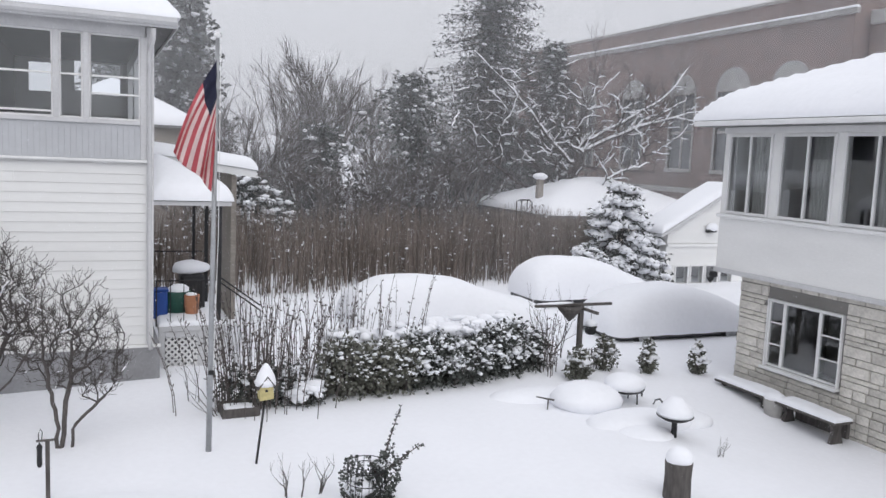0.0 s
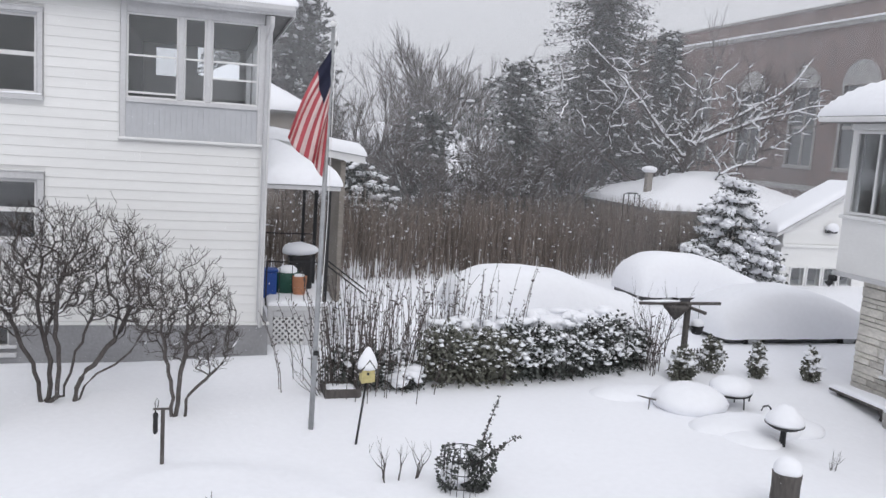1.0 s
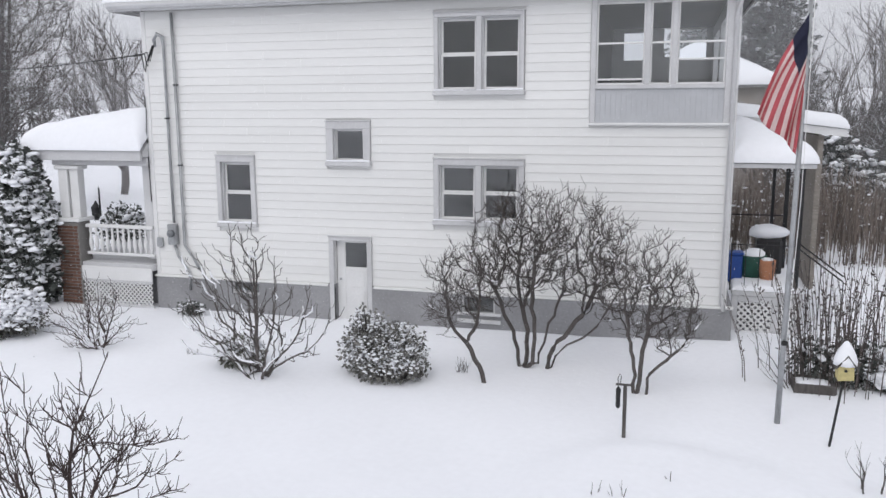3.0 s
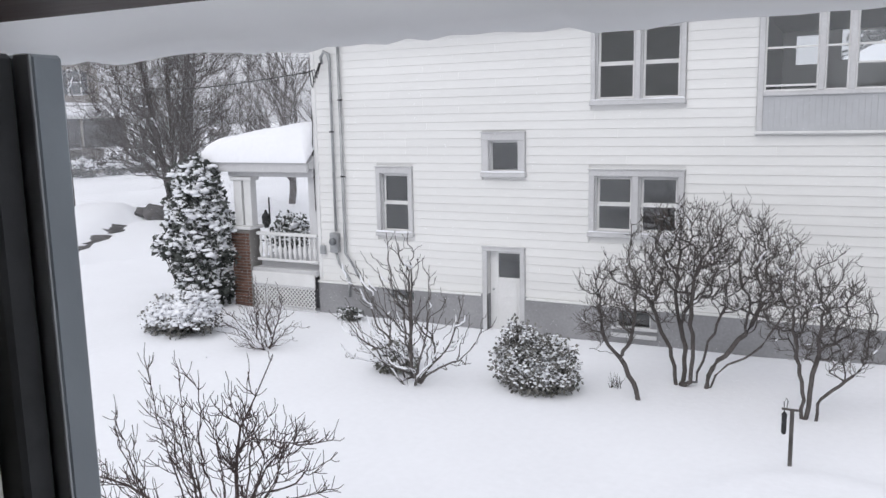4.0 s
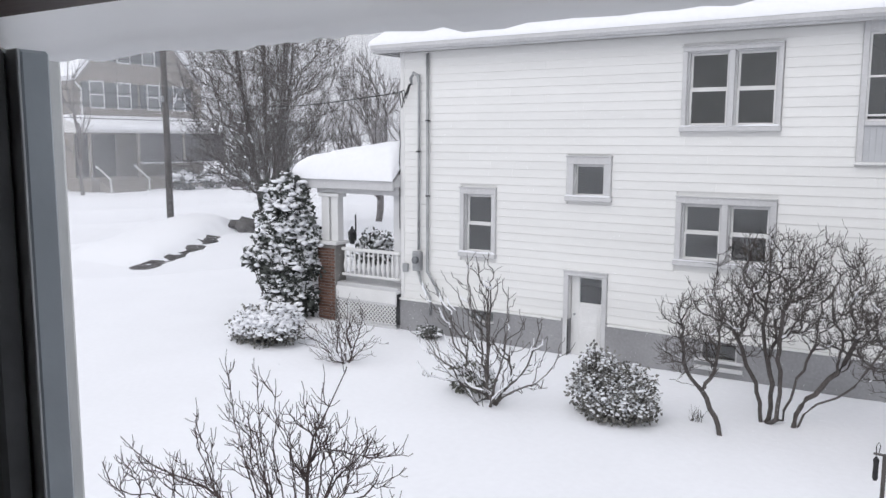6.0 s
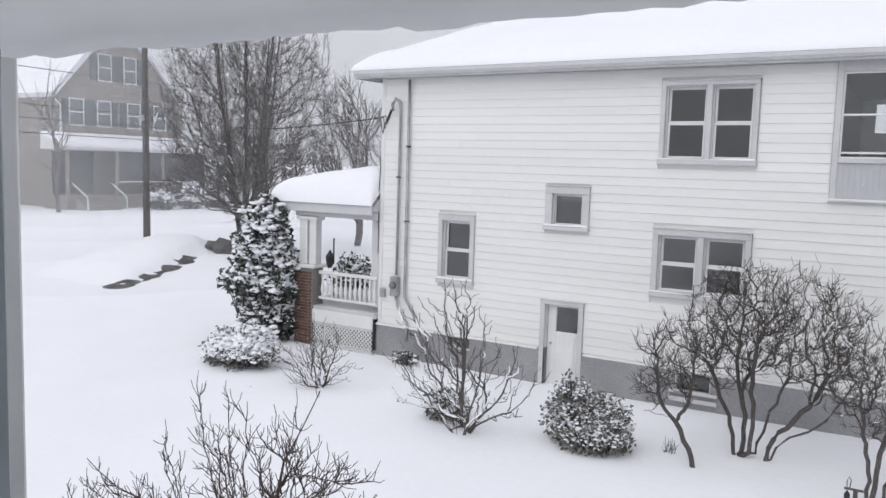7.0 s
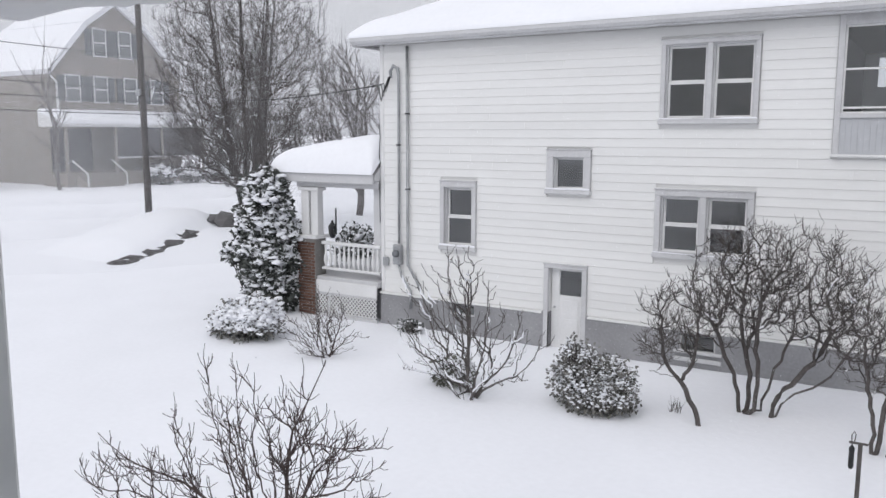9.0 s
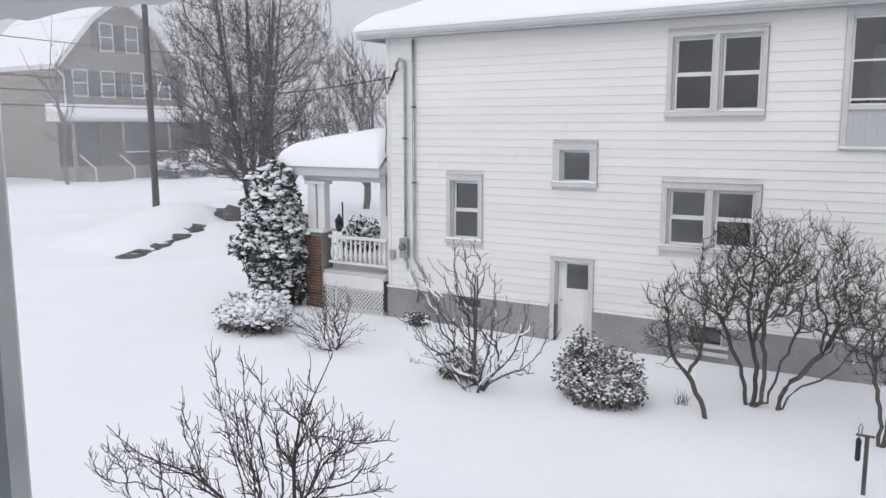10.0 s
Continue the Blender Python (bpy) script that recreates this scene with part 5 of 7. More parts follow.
crown_tree("bare_shrub", "small leafless shrub with three thin trunks beside the wall", "shrub", (4.18, -3.0, -0.08),
           [[(-0.06, 0, 0), (-0.05, 0, 0.5), (-0.16, 0.05, 1.0), (-0.25, 0.1, 1.6)], [(0.0, 0.03, 0), (0.05, 0.05, 0.6), (0.12, 0.1, 1.1), (0.15, 0.1, 1.7)], [(0.12, 0, 0), (0.20, 0, 0.42), (0.50, -0.05, 0.72), (0.75, 0, 1.05)]],
           [((0.15, 0, 1.70), (0.85, 0.65, 0.85), 330), ((0.6, 0, 1.2), (0.4, 0.4, 0.4), 50)], 13, BARK, 0.0042, 0.40, 0.30, 0.010, snow_p=0.06, low=0.7, fine=4, fine_len=0.17, wiggle=0.03)
r = random.Random(3)
crown_tree("bare_shrub", "wide open leafless shrub with long upswept grey branches", "shrub", (-1.98, -3.85, -0.05),
           [[(0.12 * math.cos(a), 0.12 * math.sin(a), 0), (0.45 * k * math.cos(a), 0.4 * k * math.sin(a), 0.32), (1.0 * k * math.cos(a), 0.8 * k * math.sin(a), 0.62 + 0.5 * (1 - k)), (1.35 * k * math.cos(a), 1.0 * k * math.sin(a), z)] for a, k, z in [(0.1, 1.0, 1.15), (0.6, 0.75, 1.5), (1.3, .5, 1.6), (1.9, .35, 1.9), (2.6, .8, 1.4), (3.1, 1.0, 1.0), (3.6, 0.8, 1.1), (4.3, 0.7, 1.0), (5.0, 0.7, 0.9), (5.6, 0.9, 1.1), (1.6, .15, 2.1), (3.0, .4, 1.8)]],
           [((0, 0, 1.05), (1.55, 1.15, 0.80), 150), ((-0.3, 0, 1.9), (0.9, 0.7, 0.75), 75)], 14, BARK, 0.0062, 0.37, 0.7, 0.013, snow_p=0.30, low=0.12, fine=1, fine_len=0.16, wiggle=0.02, rise=0.7)
crown_tree("bare_shrub", "low tangle of thin reddish twigs in the snow", "shrub", (-5.75, -3.1, -0.05),
           [[(0.1 * math.cos(a), 0.1 * math.sin(a), 0), (0.5 * k * math.cos(a), 0.4 * k * math.sin(a), 0.30), (1.0 * k * math.cos(a), 0.7 * k * math.sin(a), z)] for a, k, z in [(0.1, 0.8, 0.7), (0.8, 0.5, 1.0), (1.6, 0.3, 1.25), (2.3, 0.6, 0.9), (3.0, 1.1, 0.45), (3.6, 1.0, 0.4), (4.4, 0.5, 0.6), (5.4, 0.7, 0.6)]],
           [((-0.1, 0, 0.55), (1.05, 0.7, 0.55), 110), ((0.1, 0, 1.0), (0.5, 0.4, 0.45), 35)], 15, TWIG, 0.0046, 0.36, 0.7, 0.008, snow_p=0.15, low=0.05, fine=2, fine_len=0.18, wiggle=0.02, rise=0.5)
lilac("twig_clump", "tiny clump of bare twigs poking from the snow", (1.28, -2.72, 0), [((r.uniform(-.12, .12), 0, 0), (r.uniform(-.5, .5), r.uniform(-.3, .3), 1), 0.22, 1) for _ in range(7)], 16, 1, 3, 0.010, wander=0.1)
lilac("twig_clump", "sparse bare rose canes in the snow", (7.10, -5.72, 0), [((r.uniform(-.25, .25), r.uniform(-.1, .1), 0), (r.uniform(-.5, .5), r.uniform(-.3, .3), 1), 0.33, 1) for _ in range(8)], 17, 2, 2, 0.013, wander=0.15, snow_p=0.4)
lilac("twig_clump", "few dry stems poking from the snow", (13.62, -6.05, -0.15), [((r.uniform(-.06, .06), 0, 0), (r.uniform(-.3, .3), 0, 1), 0.3, 1) for _ in range(5)], 18, 1, 2, 0.007, wander=0.1)
lilac("twig_clump", "single dry stem standing in the round bed", (4.70, -6.2, 0.05), [((0, 0, 0), (0.1, 0, 1), 0.3, 1), ((.03, 0, 0), (-0.3, 0, 1), 0.22, 1)], 19, 0, 2, 0.010, wander=0.2)
lilac("twig_clump", "dry stalks at the edge of the round bed", (4.05, -6.75, 0.05), [((r.uniform(-.2, .2), 0, 0), (r.uniform(-.4, .4), 0, 0.8), 0.2, 1) for _ in range(5)], 20, 1, 2, 0.009, wander=0.2)
lilac("twig_clump", "dark dry seed head beside the open shrub", (-3.75, -3.0, 0), [((r.uniform(-.1, .1), 0, 0), (r.uniform(-.6, .6), 0, 0.6), 0.14, 1) for _ in range(6)], 21, 1, 2, 0.012, wander=0.2)
# fruit tree below the window
crown_tree("fruit_tree", "leafless pruned fruit tree with curling twigs seen from above", "tree", (-0.1, -10.45, -0.15),
           [[(0, 0, 0), (0.02, 0.02, 0.6), (0.06, 0, 1.2), (0.08, 0.02, 1.8), (0.13, 0.03, 2.05), (0.32, 0.03, 2.35), (0.50, 0.03, 2.68)],
            [(0.03, 0, 0.8), (-0.5, -0.05, 1.05), (-1.2, -0.05, 1.3), (-2.0, -0.05, 1.35), (-2.45, -0.05, 1.55)], [(0.0, 0, 0.7), (-0.45, -0.35, 0.95), (-1.1, -0.5, 1.1), (-1.8, -0.5, 1.2)],
            [(-0.5, 0, 1.0), (-0.62, 0, 1.5), (-0.80, 0, 2.0), (-0.90, 0, 2.55)], [(-0.3, 0, 0.95), (-0.38, 0, 1.5), (-0.48, 0, 2.0), (-0.50, 0, 2.5)], [(-0.2, -0.2, 0.9), (-0.2, -0.2, 1.5), (-0.32, -0.2, 2.1)],
            [(0.10, 0.02, 1.9), (0.40, 0, 2.0), (0.75, 0, 2.02), (1.10, 0, 2.12)], [(0.06, 0, 1.3), (0.45, -0.1, 1.5), (0.8, -0.1, 1.6), (1.15, -0.1, 1.75)], [(0.05, 0, 1.1), (0.2, 0.4, 1.5), (0.4, 0.5, 1.9)]],
           [((-0.45, 0, 1.80), (1.0, 0.7, 0.72), 80), ((-1.6, -0.2, 1.3), (0.8, 0.5, 0.35), 36), ((0.45, 0, 1.95), (0.60, 0.5, 0.55), 44)], 31, TWIG, 0.0045, 0.40, 0.75, 0.006, snow_p=0.04, low=0.8, fine=5, fine_len=0.17, wiggle=0.014, rise=0.45, most=0.075, trunk=TWIG, curl=0.3, fine_main=26)


# evergreen shrubs
def leafy(name, label, category, base, centres, n, size, leafm, seed, snow_n, snow_size, group="", stems=True, flat=0.6, droop=0.2):
    """centres: (offset, radii) of the leaf masses."""
    t = thing(name, label, category, base, group)
    r = random.Random(seed)
    g, s, w = Geo(), Geo(), Geo()
    vol = [c[1][0] * c[1][1] * c[1][2] for c in centres]
    for (off, rad), v in zip(centres, vol):
        c = Vector(base) + Vector(off)
        for _ in range(int(n * v / sum(vol))):
            d = rand_dir(r)
            k = r.random() ** 0.38 * (1 + 0.16 * math.sin(d.x * 7 + d.z * 9 + seed) + 0.1 * math.sin(d.y * 11 + d.z * 5))
            p = c + Vector((d.x * rad[0], d.y * rad[1], d.z * rad[2])) * k
            if p.z < base[2] + 0.02:
                continue
            dd = (d * 0.7 + rand_dir(r) + Vector((0, 0, -droop))).normalized()
            g.leaf(p, dd, rand_dir(r), size * r.uniform(0.7, 1.4), size * r.uniform(0.25, 0.42))
        for _ in range(int(snow_n * v / sum(vol))):
            d = rand_dir(r)
            d.z = abs(d.z) * 0.9 + r.uniform(-0.25, 0.1)
            k = r.uniform(0.82, 1.03) * (1 + 0.16 * math.sin(d.x * 7 + d.z * 9 + seed))
            p = c + Vector((d.x * rad[0], d.y * rad[1], d.z * rad[2])) * k
            if p.z < base[2] + 0.02:
                continue
            q = snow_size * r.choice((0.35, 0.5, 0.6, 0.8, 1.0, 1.7)) * r.uniform(0.7, 1.2)
            s.blob(tuple(p), (q * r.uniform(0.8, 1.5), q * r.uniform(0.8, 1.5), q * flat), r, 1, 0.3)
        if stems:
            for _ in range(6):
                d = rand_dir(r)
                w.tube([(base[0] + off[0] * 0.5, base[1] + off[1] * 0.5, base[2] - 0.1), tuple(c + Vector((d.x * rad[0], d.y * rad[1], abs(d.z) * rad[2])) * 0.7)], [0.025, 0.008], 5)
    part("foliage", g, leafm, t, kind="stuff")
    if stems:
        part("stem_frame", w, BARK, t)
    if s.f:
        part("snow", s, SNOW, t, "snow clumps on the leaves", True, kind="stuff")
    return t


leafy("magnolia", "tall dark evergreen tree with snow-laden leaves beside porch", "tree", (-9.85, -0.45, 0),
      [((0.25, 0, 0.7), (0.72, 0.6, 0.85)), ((0.2, 0, 1.5), (0.85, 0.65, 0.9)), ((0.1, 0, 2.2), (0.80, 0.6, 0.8)), ((0.15, 0, 2.8), (0.58, 0.5, 0.55)), ((0.45, 0, 3.15), (0.26, 0.3, 0.42)), ((-0.35, 0, 2.95), (0.26, 0.3, 0.5)), ((-0.85, -0.1, 1.45), (0.35, 0.3, 0.35)), ((0.1, 0, 3.3), (0.2, 0.2, 0.42))],
      10500, 0.15, LEAF, 41, 5600, 0.056, flat=0.55)
leafy("evergreen_shrub", "low rounded evergreen shrub almost covered with snow", "shrub", (-8.2, -2.75, 0), [((0, 0, 0.34), (0.82, 0.6, 0.50)), ((0.35, 0, 0.52), (0.55, 0.5, 0.45)), ((-0.5, 0, 0.22), (0.5, 0.45, 0.34))], 3600, 0.08, FROSTED, 42, 3400, 0.042)
leafy("evergreen_shrub", "dense rounded evergreen shrub dusted with snow", "shrub", (0.0, -3.2, 0), [((0, 0, 0.36), (0.56, 0.5, 0.45)), ((0.42, -0.1, 0.30), (0.42, 0.4, 0.38)), ((-0.38, 0.05, 0.42), (0.34, 0.36, 0.40)), ((-0.32, 0, 0.86), (0.20, 0.22, 0.30)), ((0.25, 0.1, 0.62), (0.32, 0.3, 0.28)), ((0.15, -0.3, 0.2), (0.4, 0.3, 0.26)), ((0.62, 0, 0.62), (0.16, 0.2, 0.2)), ((-0.05, 0, 0.8), (0.16, 0.2, 0.28))], 5200, 0.07, FROSTED, 43, 4200, 0.0165)
leafy("evergreen_shrub", "small snow-dusted evergreen under the open shrub", "shrub", (-2.6, -3.3, 0), [((0, 0, 0.22), (0.42, 0.35, 0.3))], 700, 0.08, OLIVE, 44, 110, 0.05)
leafy("evergreen_shrub", "dark weedy plant against the foundation", "shrub", (-5.35, -0.5, 0), [((0, 0, 0.12), (0.32, 0.2, 0.18))], 260, 0.07, LEAF, 45, 24, 0.04)
leafy("evergreen_shrub", "snowy shrub beyond the porch opening", "shrub", (-10.8, 4.6, 0), [((0, 0, 0.9), (0.8, 0.6, 0.8))], 1200, 0.11, LEAF, 46, 120, 0.07)
for i, (x, y, h, w) in enumerate([(14.77, -1.2, 0.72, 0.27), (15.55, -1.68, 0.72, 0.17), (16.64, -1.98, 0.64, 0.17)]):
    zb = ground_z(x, y)
    leafy("column_shrub", "narrow upright evergreen shrub with snow clumps", "shrub", (x, y, zb), [((0, 0, h * 0.38), (w, w, h * 0.45)), ((0, 0, h * 0.75), (w * 0.7, w * 0.7, h * 0.32))], 900, 0.07, OLIVE, 50 + i, 70, 0.045, "upright shrubs by the drive")
leafy("evergreen_shrub", "small snow-laden evergreen clump by the gate post", "shrub", (13.75, -1.75, 0), [((0, 0, 0.3), (0.26, 0.22, 0.36))], 700, 0.09, OLIVE, 56, 60, 0.06)
# hedge, one bush after another
hr = random.Random(58)
for i in range(9):
    u = i / 8
    x, y = 8.8 + 4.1 * u, -1.60 + 0.73 * u * u
    masses = [((0, 0, 0.40), (0.48, 0.48, 0.52))]
    for _ in range(4):
        masses.append(((hr.uniform(-0.35, 0.35), hr.uniform(-0.3, 0.25), hr.uniform(0.35, 0.92)), (hr.uniform(0.2, 0.36), hr.uniform(0.2, 0.36), hr.uniform(0.2, 0.34))))
    if i < 3:
        leafy("hedge_bush", "brownish evergreen hedge bush with bare twigs and little snow", "hedge", (x, y, 0.0), masses, 2300, 0.085, OLIVE, 60 + i, 300, 0.03, "hedge along the drive")
    else:
        leafy("hedge_bush", "dense dark evergreen hedge bush heavily clotted with snow", "hedge", (x, y, 0.0), masses, 2300, 0.085, LEAF, 60 + i, 620, 0.035, "hedge along the drive")
g = Geo()
r = random.Random(77)
for i in range(230):
    u = r.random()
    x, y = 8.6 + 4.5 * u, -1.0 + 0.75 * u * u + r.uniform(-0.42, 0.6)
    q = r.choice((0.5, 0.7, 1.0, 1.5))
    g.blob((x, y, 0.97 + r.uniform(-0.16, 0.10)), (q * r.uniform(0.08, 0.17), q * r.uniform(0.08, 0.16), q * r.uniform(0.04, 0.08)), r, 2, 0.25)
part("hedge_snow", g, SNOW, None, "lumpy snow lying along the hedge top", True, "snow", "stuff")


def cane_clump(label, base, n, spread, height, seed, lean=0.12, rad=0.010, buds=True):
    t = thing("cane_shrub", label, "shrub", base)
    r = random.Random(seed)
    g, b = Geo(), Geo()
    for _ in range(n):
        x, y = base[0] + r.gauss(0, 1) * spread[0] * 0.5, base[1] + r.gauss(0, 1) * spread[1] * 0.5
        h = height * r.uniform(0.6, 1.08)
        dx, dy = (x - base[0]) * lean * 2.2 + r.gauss(0, 0.1), r.gauss(0, 0.12)
        pts = [(x + dx * k * k * h / 2, y + dy * k * k, base[2] - 0.1 + h * k) for k in (0, 0.3, 0.6, 0.8, 1.0)]
        g.tube(pts, [rad * (1 - 0.65 * k) for k in (0, .3, .6, .8, 1)], 4)
        for _ in range(9 if buds else 0):
            k = r.uniform(0.25, 1)
            p = Vector((x + dx * k * k * h / 2, y + dy * k * k, base[2] - 0.1 + h * k))
            d = (rand_dir(r) + Vector((0, 0, 0.9))).normalized()
            b.leaf(p, d, rand_dir(r), 0.07 * r.uniform(0.6, 1.5), 0.014)
    part("cane_tuft", g, DARKCANE, t, kind="stuff")
    if b.f:
        part("dry_foliage", b, DARKCANE, t)
    return t


cane_clump("tall thin bare canes rising from the wooden planter", (7.2, -1.9, 0), 105, (1.05, 0.6), 2.1, 81, 0.22, 0.0095)
cane_clump("tall straight bare canes behind the hedge", (8.9, -0.85, 0.1), 105, (1.9, 0.45), 2.1, 82, 0.06, 0.0095)
cane_clump("bare spiky canes beside the garden post", (13.3, -1.05, 0), 34, (0.40, 0.35), 1.3, 83, 0.3)
lilac("bare_shrub", "twiggy leafless bush over the hanging basket", (13.7, -0.7, 0.3), [((r.uniform(-.2, .3), 0, 0), (r.uniform(-.5, .6), r.uniform(-.2, .2), 1), .8, 1) for _ in range(6)], 84, 2, 3, 0.014, wander=0.2)
lilac("bare_shrub", "arching thin leafless branches by the flagpole", (6.6, -2.2, 0), [((0, 0, 0), (-0.9, -0.2, 0.4), .7, 1), ((0, 0, 0), (-1, 0, 0.25), .7, 1), ((0, 0, 0), (-0.7, 0.1, 0.9), .7, 1), ((0.2, 0, 0), (-0.5, 0, 1.2), .8, 1)], 85, 2, 2, 0.010, wander=0.15)
leafy("evergreen_shrub", "dark brush at the foot of the canes", "shrub", (7.35, -1.7, 0), [((0, 0, 0.3), (0.85, 0.45, 0.42))], 1500, 0.08, LEAF, 86, 90, 0.06)
leafy("evergreen_shrub", "small dark evergreen clump under a snow hood", "shrub", (8.05, -1.95, 0), [((0, 0, 0.15), (0.32, 0.25, 0.28))], 500, 0.07, LEAF, 87, 70, 0.07)

# ---- cane thicket behind the drive ----
r = random.Random(91)
g, s = Geo(), Geo()
for i in range(5200):
    x = r.uniform(4.2, 23.5)
    y = r.uniform(8.6, 15.5) + (0.12 * (x - 8))
    if noise.noise((x * 0.55, y * 0.55, 2.0)) < -0.18 and r.random() < 0.75:
        continue
    z0 = ground_z(x, y) - 0.1
    h = r.uniform(1.5, 3.0) * (0.9 + 0.15 * noise.noise((x * 0.4, y * 0.3, 5)))
    dx, dy = r.gauss(0, 0.13), r.gauss(0, 0.1)
    g.tube([(x, y, z0), (x + dx * 0.4, y + dy * 0.4, z0 + h * 0.55), (x + dx, y + dy, z0 + h)], [0.014, 0.012, 0.004], 3, 0, False)
    for _ in range(2):
        k = r.uniform(0.3, 1)
        p = Vector((x + dx * k, y + dy * k, z0 + h * k))
        g.leaf(p, (rand_dir(r) + Vector((0, 0, -0.3))).normalized(), rand_dir(r), r.uniform(0.08, 0.22), 0.02)
    if r.random() < 0.13:
        k = r.uniform(0.05, 0.9)
        s.blob((x + dx * k, y + dy * k, z0 + h * k), (r.uniform(0.02, 0.07), r.uniform(0.02, 0.06), r.uniform(0.02, 0.05)), r, 1, 0.3)
part("cane_thicket", g, CANE, None, "dense brown thicket of dry canes behind the drive", False, "thicket", "stuff")
part("thicket_snow", s, SNOW, None, "snow caught among the dry canes", True, "snow", "stuff")


# ---- trees ----
def bare_tree(label, base, height, seed, trunk=0.22, depth=5, kids=3, stems=1, snow_p=0.15, spread=0.55, lift=0.10, first=0.32, shrink=0.70, matl=None):
    t = thing("bare_tree", label, "tree", base)
    r = random.Random(seed)
    w, s = Geo(), Geo()
    for k in range(stems):
        a = TAU * k / stems + r.uniform(-0.3, 0.3)
        tilt = 0.0 if stems == 1 else r.uniform(0.12, 0.30 + 0.035 * stems)
        p = (base[0] + 0.25 * math.cos(a) * (stems > 1), base[1] + 0.25 * math.sin(a) * (stems > 1), base[2] - 0.3)
        grow(w, s, p, (math.cos(a) * tilt, math.sin(a) * tilt, 1), height * first, trunk * r.uniform(0.75, 1.1), depth, r, kids, 0.14, lift, spread, shrink, 3, 4, snow_p, None, 0.62)
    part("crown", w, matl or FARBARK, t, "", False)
    if s.f:
        part("snow", s, SNOW, t, "snow lying along the limbs", kind="stuff")
    return t


crown_tree("bare_tree", "tall multi-stem leafless street tree with upswept limbs", "tree", (-22.1, 11.4, 0.4),
           [[(0.3 * math.cos(a), 0.3 * math.sin(a), 0), (0.5 * math.cos(a), 0.5 * math.sin(a), 1.6), (k * math.cos(a), k * math.sin(a), 6.2), (k * 1.35 * math.cos(a), k * 1.35 * math.sin(a), 9.8)] for a, k in [(0.2, 1.2), (0.9, 0.8), (1.7, 1.4), (2.5, 0.7), (3.2, 1.5), (3.9, 0.9), (4.6, 1.3), (5.4, 0.6), (5.9, 1.7)]],
           [((0, 0, 6.8), (4.3, 4.0, 5.6), 2300), ((-0.6, 0, 3.4), (4.2, 3.8, 2.0), 620)], 101, STREETBARK, 0.0085, 0.43, 0.45, 0.02, sides=3, snow_p=0.02, low=0.9, fine=4, fine_len=0.6, wiggle=0.03, rise=0.30, curl=0.12)
bare_tree("leafless tree behind the multi-stem tree", (-22.5, 20.2, 0), 12.0, 102, 0.26, 5, 4, 1, 0.15, 0.62, 0.10, 0.32, 0.66)
bare_tree("leafless tree beyond the porch roof", (-17.5, 22.5, 0), 11.5, 103, 0.26, 5, 4, 1, 0.25, 0.62, 0.08, 0.32, 0.66)
bare_tree("leafless street tree before the far house", (-31, 20.5, 0), 9.0, 104, 0.18, 5, 3, 2, 0.15, 0.6, 0.08, 0.3, 0.68)
bare_tree("tall rounded leafless tree fading into snowfall", (18.6, 37.6, 0), 15.0, 105, 0.30, 5, 4, 2, 0.05, 0.50, 0.10, 0.30, 0.66)
bare_tree("leafless tree with snow in its forks", (13.2, 28.6, 0), 11.0, 106, 0.20, 5, 4, 1, 0.15, 0.55, 0.10, 0.32, 0.67)
bare_tree("leafless tree among the backyard trees", (16.5, 30.5, 0), 11.0, 107, 0.20, 5, 4, 1, 0.15, 0.55, 0.10, 0.32, 0.67)
bare_tree("leafless tree before the school", (22.5, 40, 0), 13.0, 108, 0.24, 5, 4, 1, 0.1, 0.55, 0.1, 0.32, 0.67)
bare_tree("leafless brush tree behind the grey garage", (21.0, 27.0, 0), 7.0, 109, 0.14, 5, 4, 2, 0.2, 0.6, 0.08, 0.3, 0.66)
bare_tree("leafless tree by the grey garage", (25.5, 27.5, 0), 7.5, 110, 0.14, 5, 4, 2, 0.2, 0.6, 0.08, 0.3, 0.66)
bare_tree("far leafless tree in snowfall", (10.0, 46, 0), 15.0, 111, 0.30, 5, 3, 1, 0.05, 0.5, 0.1, 0.32, 0.7)
bare_tree("thin leafless tree against the school roof", (35.5, 33, 0), 15.5, 113, 0.16, 5, 3, 1, 0.1, 0.4, 0.14, 0.36, 0.68)
